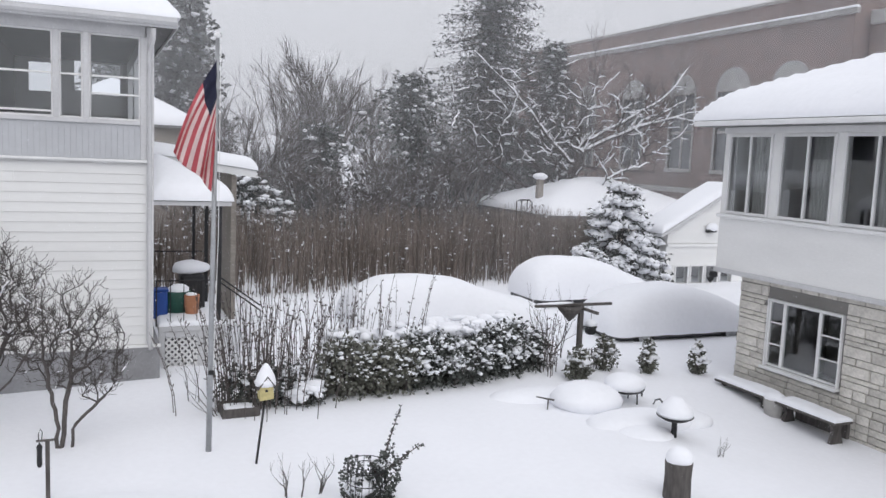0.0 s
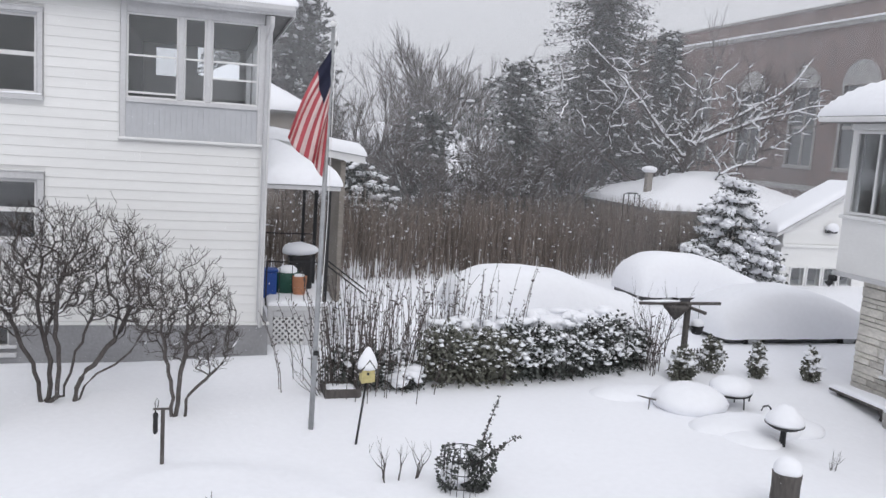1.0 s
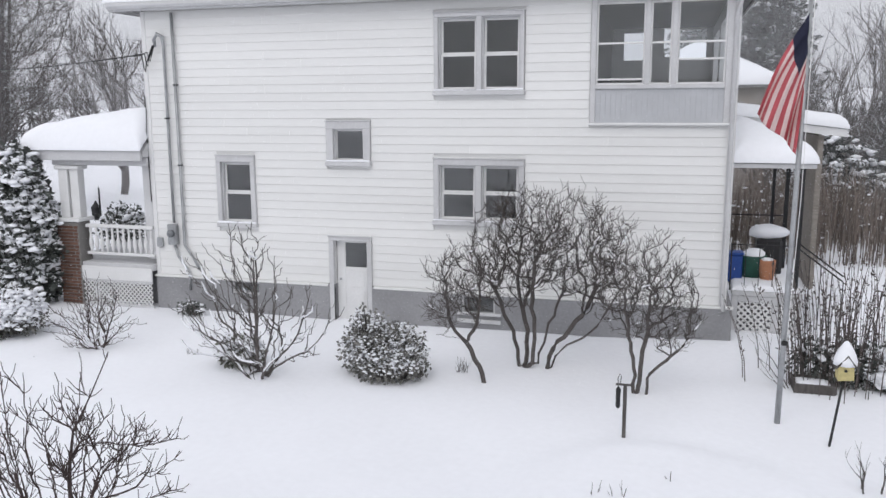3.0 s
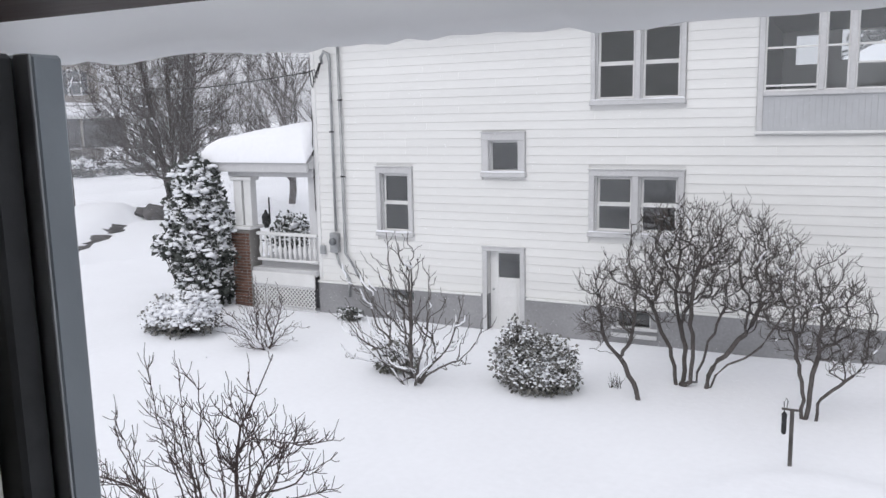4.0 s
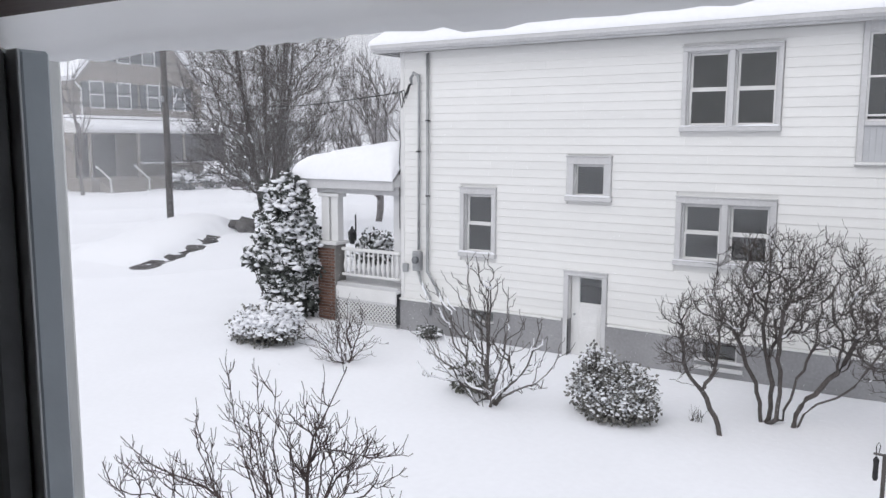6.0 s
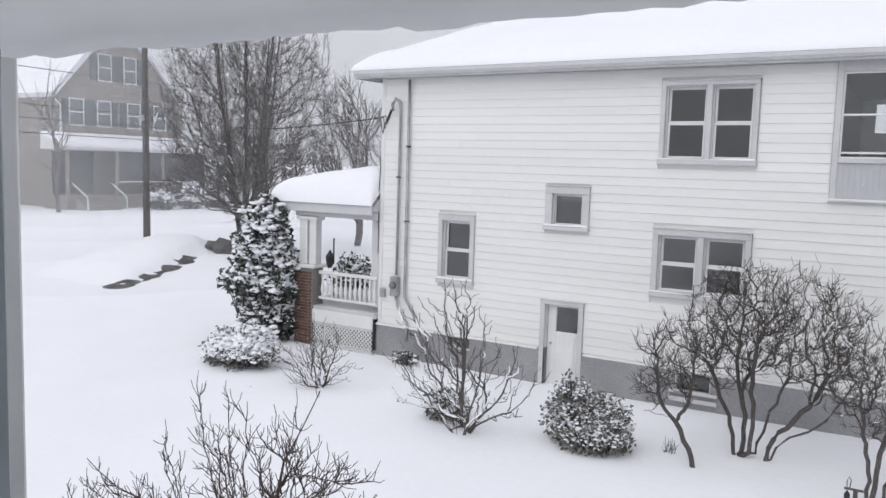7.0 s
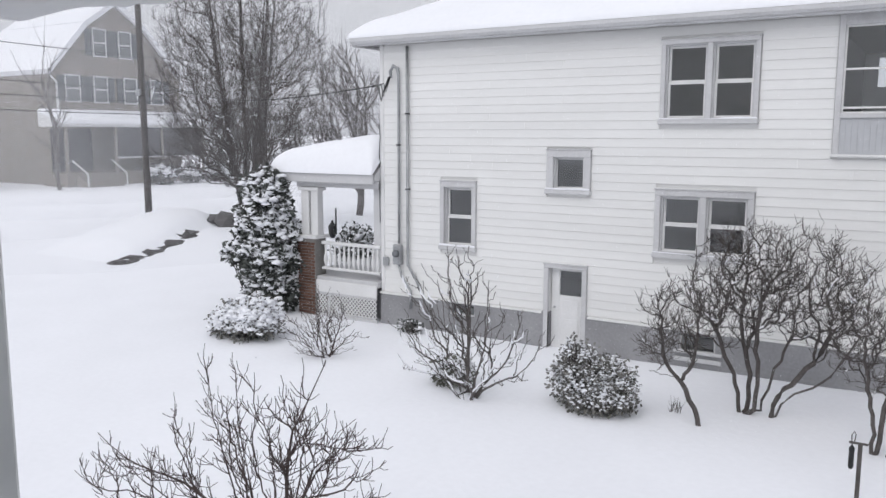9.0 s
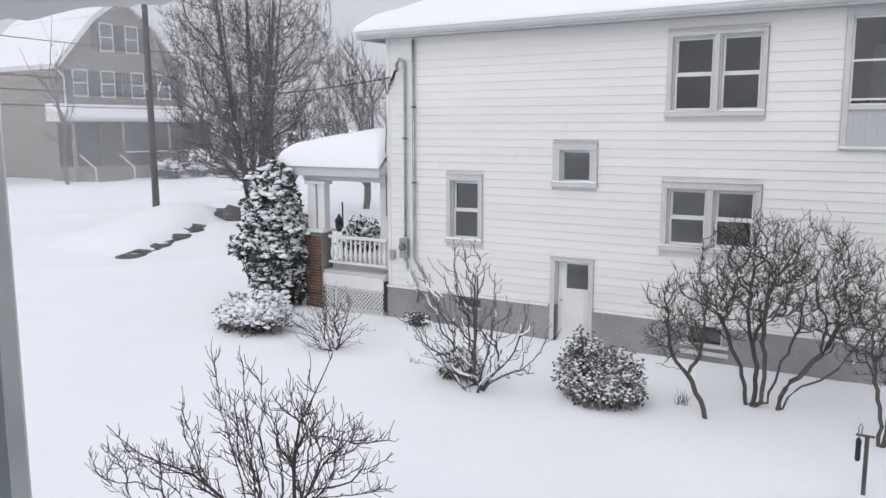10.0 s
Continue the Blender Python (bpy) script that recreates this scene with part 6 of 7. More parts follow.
# wide snow-laden tree in front of the school
crown_tree("snowy_tree", "wide spreading tree with every limb thickly lined with snow", "tree", (28.6, 22.6, -0.3),
           [[(0, 0, 0), (-0.05, 0, 2.3), (0.2, -0.1, 4.6), (0.4, -0.1, 6.6), (0.3, -0.2, 8.6)], [(0.15, 0, 4.4), (-1.4, 0.5, 6.2), (-3.2, 1.2, 8.4), (-5.2, 2.0, 10.4)], [(0.0, 0, 2.4), (-2.2, 0.6, 3.2), (-4.6, 1.2, 4.8), (-7.2, 2.2, 7.0)],
            [(0.3, 0, 5.6), (2.2, -0.9, 6.8), (4.4, -1.8, 8.4), (5.6, -2.2, 10.0)], [(0.3, 0, 5.2), (2.6, -1.0, 6.4), (5.2, -2.0, 7.4), (8.2, -3.0, 8.2)], [(0.2, 0, 4.6), (2.0, -0.8, 4.4), (4.4, -1.6, 4.4)], [(0.3, 0, 5.8), (-1.0, 0.4, 5.4), (-2.8, 1.2, 6.0), (-4.6, 2, 6.4)], [(0.35, 0, 6.4), (0.8, -0.6, 8.8), (1.4, -0.8, 10.8), (1.6, -0.8, 11.4)]],
           [((0.6, -0.2, 6.6), (5.8, 3.6, 3.6), 560), ((4.6, -1.6, 7.6), (3.4, 2.0, 2.0), 170), ((-3.6, 1.4, 7.4), (3.0, 2.0, 3.0), 180)], 120, STREETBARK, 0.012, 0.43, 0.22, 0.030, snow_p=0.55, low=3.0, fine=3, fine_len=0.7, wiggle=0.08, rise=0.05, most=0.38, curl=0.15)


def conifer(label, base, height, width, seed, n, size, snow_n=0, snow_size=0.1, ragged=0.25, low=0.06, rounded=False):
    t = thing("conifer", label, "tree", base)
    r = random.Random(seed)
    g, s, w = Geo(), Geo(), Geo()
    w.tube([(base[0], base[1], base[2] - 0.3), (base[0], base[1], base[2] + height * 0.97)], [height * 0.022 + 0.03, 0.015], 7)
    whorls = int(max(9, height * 2.2))
    per = max(6, int(width * 2.2) + 5)
    for k in range(whorls):
        u = low + (1 - low) * k / whorls
        for b in range(per):
            a = r.uniform(0, TAU)
            reach = math.sin(math.pi * (0.12 + 0.86 * u)) ** 0.7 if rounded else (1 - u) ** 0.75
            ln = width / 2 * reach * r.uniform(1 - ragged * 1.6, 1 + ragged * 0.6) + 0.05 * width
            z = base[2] + height * (u + r.uniform(-0.02, 0.02))
            tip = Vector((base[0] + math.cos(a) * ln, base[1] + math.sin(a) * ln, z - ln * 0.18))
            root = Vector((base[0], base[1], z))
            w.tube([tuple(root), tuple(tip)], [0.012 * height / 4 + 0.006, 0.005], 3, 0, False)
            m = max(3, int(n / (whorls * per) * (1.6 - u)))
            for _ in range(m):
                q = r.random() ** 0.7
                p = root.lerp(tip, q) + rand_dir(r) * size * 0.9 * (0.4 + q)
                g.leaf(p, ((tip - root).normalized() * 0.8 + rand_dir(r) * 0.9 + Vector((0, 0, -0.25))).normalized(), rand_dir(r), size * r.uniform(0.7, 1.6), size * 0.22)
            for _ in range(max(0, int(round(snow_n / (whorls * per) + r.uniform(-0.5, 0.5))))):
                q = r.uniform(0.45, 1.0)
                p = root.lerp(tip, q) + Vector((0, 0, size * 0.3)) + rand_dir(r) * size * 0.5
                e = snow_size * r.uniform(0.5, 1.3)
                s.blob(tuple(p), (e * r.uniform(0.8, 1.5), e * r.uniform(0.8, 1.5), e * 0.6), r, 1, 0.3)
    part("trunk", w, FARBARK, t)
    part("foliage", g, NEEDLE, t, kind="stuff")
    if s.f:
        part("snow", s, SNOW, t, "snow on the boughs", True, kind="stuff")
    return t


conifer("bushy snow-laden conifer beside the parked cars", (22.75, 9.7, 0), 3.95, 3.9, 131, 7500, 0.16, 3400, 0.125, 0.35)
leafy("evergreen_shrub", "low snow-laden evergreen in front of the conifer", "shrub", (20.9, 8.8, 0), [((0, 0, 0.9), (0.7, 0.5, 0.6))], 800, 0.12, LEAF, 132, 150, 0.11)
conifer("tall ragged pine fading into falling snow", (26.9, 29.6, 0), 16.0, 7.6, 133, 22000, 0.22, 200, 0.14, 0.6, 0.2, True)
bare_tree("hazy leafless tree in falling snow", (24.0, 33, 0), 12.5, 134, 0.24, 5, 4, 1, 0.1, 0.58, 0.1, 0.32, 0.66)
bare_tree("leafless brushy tree in the backyard woods", (17.6, 22.5, 0), 8.0, 135, 0.16, 5, 4, 3, 0.15, 0.6, 0.08, 0.3, 0.66)
conifer("dark spruce in the backyard woods", (20.3, 25.8, 0), 9.0, 5.0, 136, 4500, 0.32, 200, 0.14, 0.6, 0.1, True)
bare_tree("leafless brushy tree in the backyard woods", (22.6, 24.4, 0), 8.0, 137, 0.16, 5, 4, 3, 0.15, 0.6, 0.08, 0.3, 0.66)
conifer("dark spruce in the backyard woods", (15.0, 24.5, 0), 6.0, 4.2, 138, 4500, 0.30, 160, 0.14, 0.6, 0.06, True)
conifer("tall pale pine far behind the flag", (10.6, 44, 0), 16.0, 7.5, 139, 6500, 0.55, 260, 0.25, 0.35)
conifer("tall pale pine far behind the flag", (6.5, 42, 0), 15.0, 7.0, 140, 6500, 0.55, 260, 0.25, 0.35)
conifer("low ragged snowy evergreen behind the thicket", (10.4, 18.5, 0), 3.6, 4.2, 141, 3500, 0.22, 420, 0.15, 0.55, 0.06, True)
for i, (x, y, h, st) in enumerate([(8.6, 21.0, 7.5, 3), (12.0, 22.0, 8.0, 2), (14.4, 20.0, 6.5, 3), (16.2, 19.2, 5.5, 3), (19.3, 20.5, 6.0, 3), (11.2, 30.0, 10.0, 1)]):
    bare_tree("hazy leafless brush tree behind the thicket", (x, y, 0), h, 145 + i, 0.10 + 0.006 * h, 5, 4, st, 0.22, 0.6, 0.09, 0.3, 0.66)
conifer("dark pine behind the snow-laden tree", (31.5, 30, 0), 12.0, 6.0, 144, 13000, 0.26, 200, 0.18, 0.4, 0.1)
for i, (x, y, rr) in enumerate([(-54.6, 33.5, 1.3), (-54.4, 36.6, 1.0), (-54.5, 39.5, 1.1), (-57, 42.5, 1.2)]):
    leafy("evergreen_shrub", "snowy foundation shrub before the far porch", "shrub", (x, y, 0), [((0, 0, 0.8), (rr, rr, 1.0))], 500, 0.3, LEAF, 150 + i, 90, 0.22, "far porch shrubs")
# far woods closing the street and the yards
r = random.Random(160)
g = Geo()
for k in range(70):
    a = radians(r.uniform(-60, -2) if k % 3 else r.uniform(34, 66))
    d = r.uniform(72, 120)
    x, y = 4.6 - math.sin(a) * d, -15.5 + math.cos(a) * d
    if -75 < x < -56 and 20 < y < 49:
        continue
    grow(g, None, (x, y, -0.5), (r.uniform(-0.1, 0.1), r.uniform(-0.1, 0.1), 1), r.uniform(4, 7), 0.22, 3, r, 4, 0.15, 0.08, 0.6, 0.68, 3, 3)
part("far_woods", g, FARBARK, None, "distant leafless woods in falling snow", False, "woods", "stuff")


# ---- yard things ----
fp = thing("flagpole", "tall pale metal flagpole standing in the snow", "flagpole", (6.154, -3.735, 0))
part("pole", Geo().tube([(6.15, -3.735, -0.2), (6.185, -3.73, 3.0), (6.215, -3.72, 5.92)], [0.042, 0.036, 0.028], 12), METAL, fp, "", True)
part("finial", Geo().lathe(6.215, -3.72, [(0.02, 5.92), (0.05, 5.94), (0.05, 5.98), (0.02, 6.00)], 12), WHITE, fp, "", True)
part("halyard", Geo().tube([(6.255, -3.75, 5.85), (6.25, -3.78, 3.2), (6.20, -3.78, 1.2)], [0.006] * 3, 4), WHITE, fp)
part("cleat", Geo().rbox(6.13, 6.21, -3.80, -3.77, 1.15, 1.22, 0.01), DARK, fp)
fl = thing("flag", "faded striped red and white flag hanging limp with dark canton", "flag", (6.2, -3.735, 4.6))
NU, NV = 40, 52
A, B, C, Dd = Vector((6.20, 0, 5.62)), Vector((5.60, 0, 4.33)), Vector((6.17, 0, 3.80)), Vector((6.19, 0, 4.62))
vs = []
for i in range(NU + 1):
    u = i / NU
    for j in range(NV + 1):
        v = j / NV
        p = A * (1 - u) * (1 - v) + B * u * (1 - v) + C * u * v + Dd * (1 - u) * v
        fold = 0.10 * math.sin(v * 9.5 + u * 1.2) * (0.25 + u) + 0.035 * math.sin(v * 21 + u * 4 + 1)
        sag = -0.10 * math.sin(math.pi * u) * (1 - v) * 0.6
        vs.append((p.x + 0.04 * math.sin(v * 9.5 + 1.7) * u + sag, -3.80 + fold, p.z))
g = Geo()
fc, mi = [], []
for i in range(NU):
    for j in range(NV):
        fc.append((i * (NV + 1) + j, (i + 1) * (NV + 1) + j, (i + 1) * (NV + 1) + j + 1, i * (NV + 1) + j + 1))
        stripe = j * 13 // NV
        mi.append(2 if (i < NU * 0.24 and stripe < 7) else stripe % 2)
g.v, g.f, g.mi = vs, fc, mi
cloth = part("cloth", g, [RED, CREAM, NAVY], fl, "", True)
cloth.modifiers.new("thickness", "SOLIDIFY").thickness = 0.004

bh = thing("birdhouse", "yellow wooden birdhouse with tall snow cap on a leaning rod", "birdhouse", (6.706, -4.408, 0))
part("rod", Geo().tube([(6.706, -4.408, -0.15), (6.83, -4.40, 0.93)], [0.018, 0.016], 8), DARK, bh, "", True)
box_ = part("box", Geo().prism([(6.745, 0.93), (6.935, 0.95), (6.925, 1.15), (6.84, 1.26), (6.735, 1.13)], "y", -4.50, -4.30), YELLOW, bh, "faded yellow nest box")
part("entry_hole", Geo().tube([(6.83, -4.505, 1.07), (6.83, -4.49, 1.07)], [0.02, 0.02], 12), DARK, box_)
part("roof", Geo().prism([(6.70, 1.10), (6.84, 1.285), (6.965, 1.12), (6.955, 1.105), (6.84, 1.262), (6.712, 1.09)], "y", -4.53, -4.27), WOOD, bh)
part("snow", Geo().lathe(6.835, -4.40, [(0.145, 1.13), (0.145, 1.19), (0.12, 1.27), (0.075, 1.36), (0.03, 1.43), (0.005, 1.445)], 16), SNOW, bh, "pointed snow cap", True)

bf = thing("bird_feeder_post", "short dark post with a hanging tube feeder", "bird feeder", (4.08, -4.83, 0))
part("post", Geo().rbox(4.06, 4.11, -4.855, -4.81, -0.15, 0.74, 0.006), WOOD, bf)
part("arm", Geo().rbox(3.96, 4.17, -4.85, -4.82, 0.74, 0.765, 0.005), WOOD, bf)
part("tube_feeder", Geo().lathe(3.995, -4.835, [(0.02, 0.42), (0.032, 0.45), (0.03, 0.62), (0.035, 0.68), (0.01, 0.72)], 12), DARK, bf, "", True)
part("hook", Geo().tube([(3.995, -4.835, 0.72), (3.985, -4.835, 0.84), (4.01, -4.835, 0.90), (4.03, -4.835, 0.86), (4.02, -4.835, 0.77)], [0.006] * 5, 5), DARK, bf)

rng = random.Random(200)
st = thing("tree_stump", "grey weathered stump post with rounded snow cap", "stump", (11.83, -7.22, -0.2))
part("trunk", Geo().lathe(11.83, -7.22, [(0.20, -0.5), (0.185, 0.0), (0.175, 0.3), (0.185, 0.50), (0.15, 0.51)], 18), WOOD, st, "", True)
part("snow", Geo().blob((11.83, -7.22, 0.55), (0.185, 0.185, 0.15), rng, 3, 0.04), SNOW, st, "", True)

bb = thing("bird_bath", "bird bath bowl on a stem heaped with snow", "bird bath", (13.5, -5.1, -0.2))
zb = ground_z(13.5, -5.1)
part("stem", Geo().lathe(13.5, -5.1, [(0.06, zb - 0.2), (0.05, 0.0), (0.045, 0.22), (0.09, 0.25)], 12), DARK, bb, "", True)
part("bowl", Geo().lathe(13.5, -5.1, [(0.05, 0.22), (0.20, 0.25), (0.30, 0.31), (0.305, 0.325), (0.27, 0.325)], 22), DARK, bb, "", True)
part("snow", Geo().lathe(13.5, -5.1, [(0.29, 0.32), (0.30, 0.38), (0.26, 0.46), (0.19, 0.53), (0.13, 0.60), (0.08, 0.63), (0.02, 0.64)], 22), SNOW, bb, "tall snow heap in the bowl", True)
pit = thing("garden_table", "dark round garden table buried under a broad snow mound", "table", (12.95, -3.3, 0))
zb = ground_z(12.95, -3.3)
part("rim", Geo().lathe(12.95, -3.3, [(0.10, zb - 0.1), (0.34, zb + 0.0), (0.50, zb + 0.05), (0.52, zb + 0.08), (0.45, zb + 0.09)], 26), DARK, pit, "", True)
part("snow", Geo().blob((12.98, -3.25, zb + 0.14), (0.72, 0.56, 0.30), rng, 3, 0.06), SNOW, pit, "", True)
part("handle", Geo().tube([(12.42, -3.25, zb + 0.12), (12.2, -3.2, zb + 0.16), (12.0, -3.1, zb + 0.19)], [0.02, 0.018, 0.012], 6).tube([(12.2, -3.2, zb + 0.16), (12.1, -3.35, zb + 0.02)], [0.014, 0.01], 6), WOOD, pit)
ch2 = thing("garden_chair", "metal garden chair under a rounded heap of snow", "chair", (13.85, -3.2, 0))
zb = ground_z(13.85, -3.2)
part("seat", Geo().lathe(13.85, -3.2, [(0.25, zb + 0.20), (0.36, zb + 0.24), (0.38, zb + 0.27), (0.3, zb + 0.27)], 20), DARK, ch2, "", True)
part("snow", Geo().blob((13.85, -3.2, zb + 0.36), (0.40, 0.36, 0.20), rng, 3, 0.06), SNOW, ch2, "", True)
for a in (0.6, 2.2, 3.8, 5.4):
    part("leg", Geo().tube([(13.85 + 0.28 * math.cos(a), -3.2 + 0.28 * math.sin(a), zb - 0.2), (13.85 + 0.25 * math.cos(a), -3.2 + 0.25 * math.sin(a), zb + 0.22)], [0.014, 0.014], 6), DARK, ch2)
for x, y in ((14.42, -3.0), (14.30, -3.75)):
    zb = ground_z(x, y)
    hk = thing("crook_hook", "black iron crook handle sticking out of snow", "garden hook", (x, y, zb))
    part("rod", Geo().tube([(x, y, zb - 0.1), (x + 0.02, y, zb + 0.16), (x - 0.04, y, zb + 0.22), (x - 0.14, y, zb + 0.21), (x - 0.18, y, zb + 0.13)], [0.016] * 5, 6), DARK, hk, "", True)
g = Geo()
for x, y, a, b, c in ((12.3, -2.5, 0.9, 0.5, 0.16), (13.4, -4.3, 1.1, 0.55, 0.22), (14.3, -4.2, 0.7, 0.5, 0.18), (13.1, -4.9, 0.5, 0.4, 0.12)):
    g.blob((x, y, ground_z(x, y) - 0.02), (a, b, c), rng, 3, 0.05)
part("snow_mounds", g, SNOW, None, "soft snow mounds over buried garden things", True, "snow", "stuff")

gp = thing("garden_post", "weathered post with a crossbar and hanging basket", "garden post", (14.15, -1.12, 0))
part("post", Geo().rbox(14.10, 14.20, -1.17, -1.07, -0.2, 1.44, 0.01), WOOD, gp)
part("crossbar", Geo().rbox(13.02, 14.92, -1.15, -1.09, 1.40, 1.46, 0.01), WOOD, gp)
part("crossbar", Geo().rbox(14.12, 14.18, -1.75, -0.5, 1.33, 1.39, 0.01), WOOD, gp)
bk = part("hanging_basket", Geo().lathe(13.85, -1.15, [(0.03, 1.10), (0.14, 1.22), (0.26, 1.36), (0.27, 1.39), (0.2, 1.39)], 16), WOOD, gp, "cone-shaped hanging basket", True)
part("snow", Geo().blob((13.5, -1.12, 1.47), (0.45, 0.05, 0.03), rng, 2), SNOW, gp, "", True)
fd = thing("hanging_feeder", "small dark feeder hung below the crossbar", "bird feeder", (14.42, -1.12, 0.9))
part("body", Geo().lathe(14.42, -1.12, [(0.08, 0.78), (0.12, 0.82), (0.12, 0.92), (0.14, 0.95), (0.03, 1.02)], 14), DARK, fd, "", True)
part("snow", Geo().blob((14.42, -1.12, 1.0), (0.14, 0.14, 0.10), rng, 2, 0.05), SNOW, fd, "", True)
part("wire", Geo().tube([(14.42, -1.12, 1.05), (14.42, -1.12, 1.40)], [0.005, 0.005], 4), DARK, fd)
gt = thing("wire_gate", "low wire fence panel in the snow", "fence", (14.4, -1.2, 0))
for k in range(6):
    part("upright", Geo().tube([(14.22 + 0.07 * k, -1.2, -0.1), (14.22 + 0.07 * k, -1.2, 0.50)], [0.008, 0.008], 5), WOOD, gt)
for z in (0.12, 0.28, 0.46):
    part("wire", Geo().tube([(14.2, -1.21, z), (14.6, -1.21, z)], [0.007, 0.007], 5), WOOD, gt)

pl = thing("wooden_planter", "low grey wooden planter box at the foot of the canes", "planter", (6.85, -2.2, 0))
for y in (-2.42, -1.95):
    part("board", Geo().rbox(6.54, 7.14, y, y + 0.03, -0.05, 0.17, 0.006), WOOD, pl)
for x in (6.54, 7.11):
    part("board", Geo().rbox(x, x + 0.03, -2.39, -1.95, -0.05, 0.17, 0.006), WOOD, pl)
part("snow", snow_sheet(6.57, 7.11, -2.39, -1.95, lambda x, y: 0.06, 0.07, 10, 8, 0.08), SNOW, pl, "", True)

pk = thing("plant_cage", "wire plant cage full of dry ivy and snow", "plant cage", (8.0, -6.1, 0))
r = random.Random(210)
g = Geo()
for k in range(18):
    a = TAU * k / 18
    g.tube([(8.0 + 0.25 * math.cos(a), -6.1 + 0.25 * math.sin(a), -0.1), (8.0 + 0.25 * math.cos(a), -6.1 + 0.25 * math.sin(a), 0.52)], [0.006, 0.006], 4)
for z in (0.1, 0.28, 0.45, 0.52):
    g.tube([(8.0 + 0.25 * math.cos(TAU * k / 18), -6.1 + 0.25 * math.sin(TAU * k / 18), z) for k in range(19)], [0.006] * 19, 4)
part("cage", g, DARK, pk, "dark wire mesh")
g, w = Geo(), Geo()
for _ in range(1200):
    d = rand_dir(r)
    off = r.choice(((0.15, 0, 0.22), (0.26, -0.05, 0.38), (0.2, 0, 0.15), (-0.18, 0, 0.3)))
    p = Vector((8.0 + off[0] + d.x * 0.15, -6.1 + off[1] + d.y * 0.15, max(0.02, off[2] + d.z * 0.3)))
    g.leaf(p, rand_dir(r), rand_dir(r), 0.055, 0.02)
for d, ln in (((0.42, 0.3, 1.0), 1.05), ((0.95, 0.3, 0.55), 0.85), ((0.3, 0, 0.8), 0.55), ((-0.35, 0, 0.9), 0.45), ((0.6, 0.0, 0.5), 0.5)):
    p, dv = Vector((8.15, -6.1, 0.3)), Vector(d).normalized()
    pts = [tuple(p + dv * ln * k / 6 + Vector((0, 0, -0.10 * (k / 6) ** 2))) for k in range(7)]
    w.tube(pts, [0.014 * (1 - 0.12 * k) for k in range(7)], 5)
    for _ in range(int(60 * ln)):
        k = r.random()
        q = p + dv * ln * k + Vector((0, 0, -0.10 * k * k))
        g.leaf(q, (rand_dir(r)).normalized(), rand_dir(r), 0.05, 0.018)
part("ivy", g, LEAF, pk)
part("stems", w, TWIG, pk)
part("snow", Geo().blob((7.92, -6.1, 0.22), (0.17, 0.17, 0.13), rng, 2, 0.2).blob((8.2, -6.05, 0.45), (0.14, 0.14, 0.08), rng, 2, 0.2), SNOW, pk, "", True)

pk.location.x -= 0.20

# rock outcrop by the street, under one long drift
r = random.Random(220)
rk = thing("rock_outcrop", "dark granite ledge showing under a snow drift", "rock", (-21, 6, 0))
g = Geo()
for x, y, a, b, c in ((-19.3, 2.5, 0.30, 0.7, 0.10), (-19.55, 3.4, 0.3, 0.8, 0.13), (-19.9, 4.4, 0.3, 0.8, 0.15), (-20.2, 5.3, 0.32, 0.8, 0.19), (-20.55, 6.2, 0.35, 0.8, 0.24), (-21.7, 8.6, 0.5, 0.9, 0.45), (-21.3, 9.5, 0.5, 0.9, 0.50), (-20.7, 10.2, 0.5, 0.8, 0.3)):
    v0 = len(g.v)
    g.blob((x, y, ground_z(x, y) - 0.02), (a, b, c), r, 2, 0.42)
    # broken ledges
    g.v[v0:] = [(px + 0.12 * noise.noise((px * 5, py * 5, pz * 5)), py, pz + 0.14 * noise.noise((px * 3, py * 3, 1))) for px, py, pz in g.v[v0:]]
part("stone", g, ROCK, rk)


def drift_z(x, y):
    """Height of the drift over its long axis, steep towards the yard."""
    u = (y - 1.8) / 9.0
    axis_x = -20.2 - 0.34 * (y - 1.8)
    w = 1.15
    d = x - axis_x
    side = 1 - (d / w) ** 2 if d > 0 else 1 - (d / (w * 3.4)) ** 2
    rise = smooth01(u * 4) * smooth01((1 - u) * 3)
    return max(0.0, side) ** 0.42 * rise * (0.34 + 0.42 * u) + 0.05 * noise.noise((x * 0.8, y * 0.8, 4)) * rise


g = Geo()
nx_, ny_ = 46, 46
g.add([(x, y, ground_z(x, y) - 0.03 + drift_z(x, y)) for x, y in [(-29 + 11.5 * i / nx_, 1.6 + 9.4 * j / ny_) for i in range(nx_ + 1) for j in range(ny_ + 1)]],
      [(i * (ny_ + 1) + j, (i + 1) * (ny_ + 1) + j, (i + 1) * (ny_ + 1) + j + 1, i * (ny_ + 1) + j + 1) for i in range(nx_) for j in range(ny_)])
part("snow", g, SNOW, rk, "drifted snow over the ledge", True)


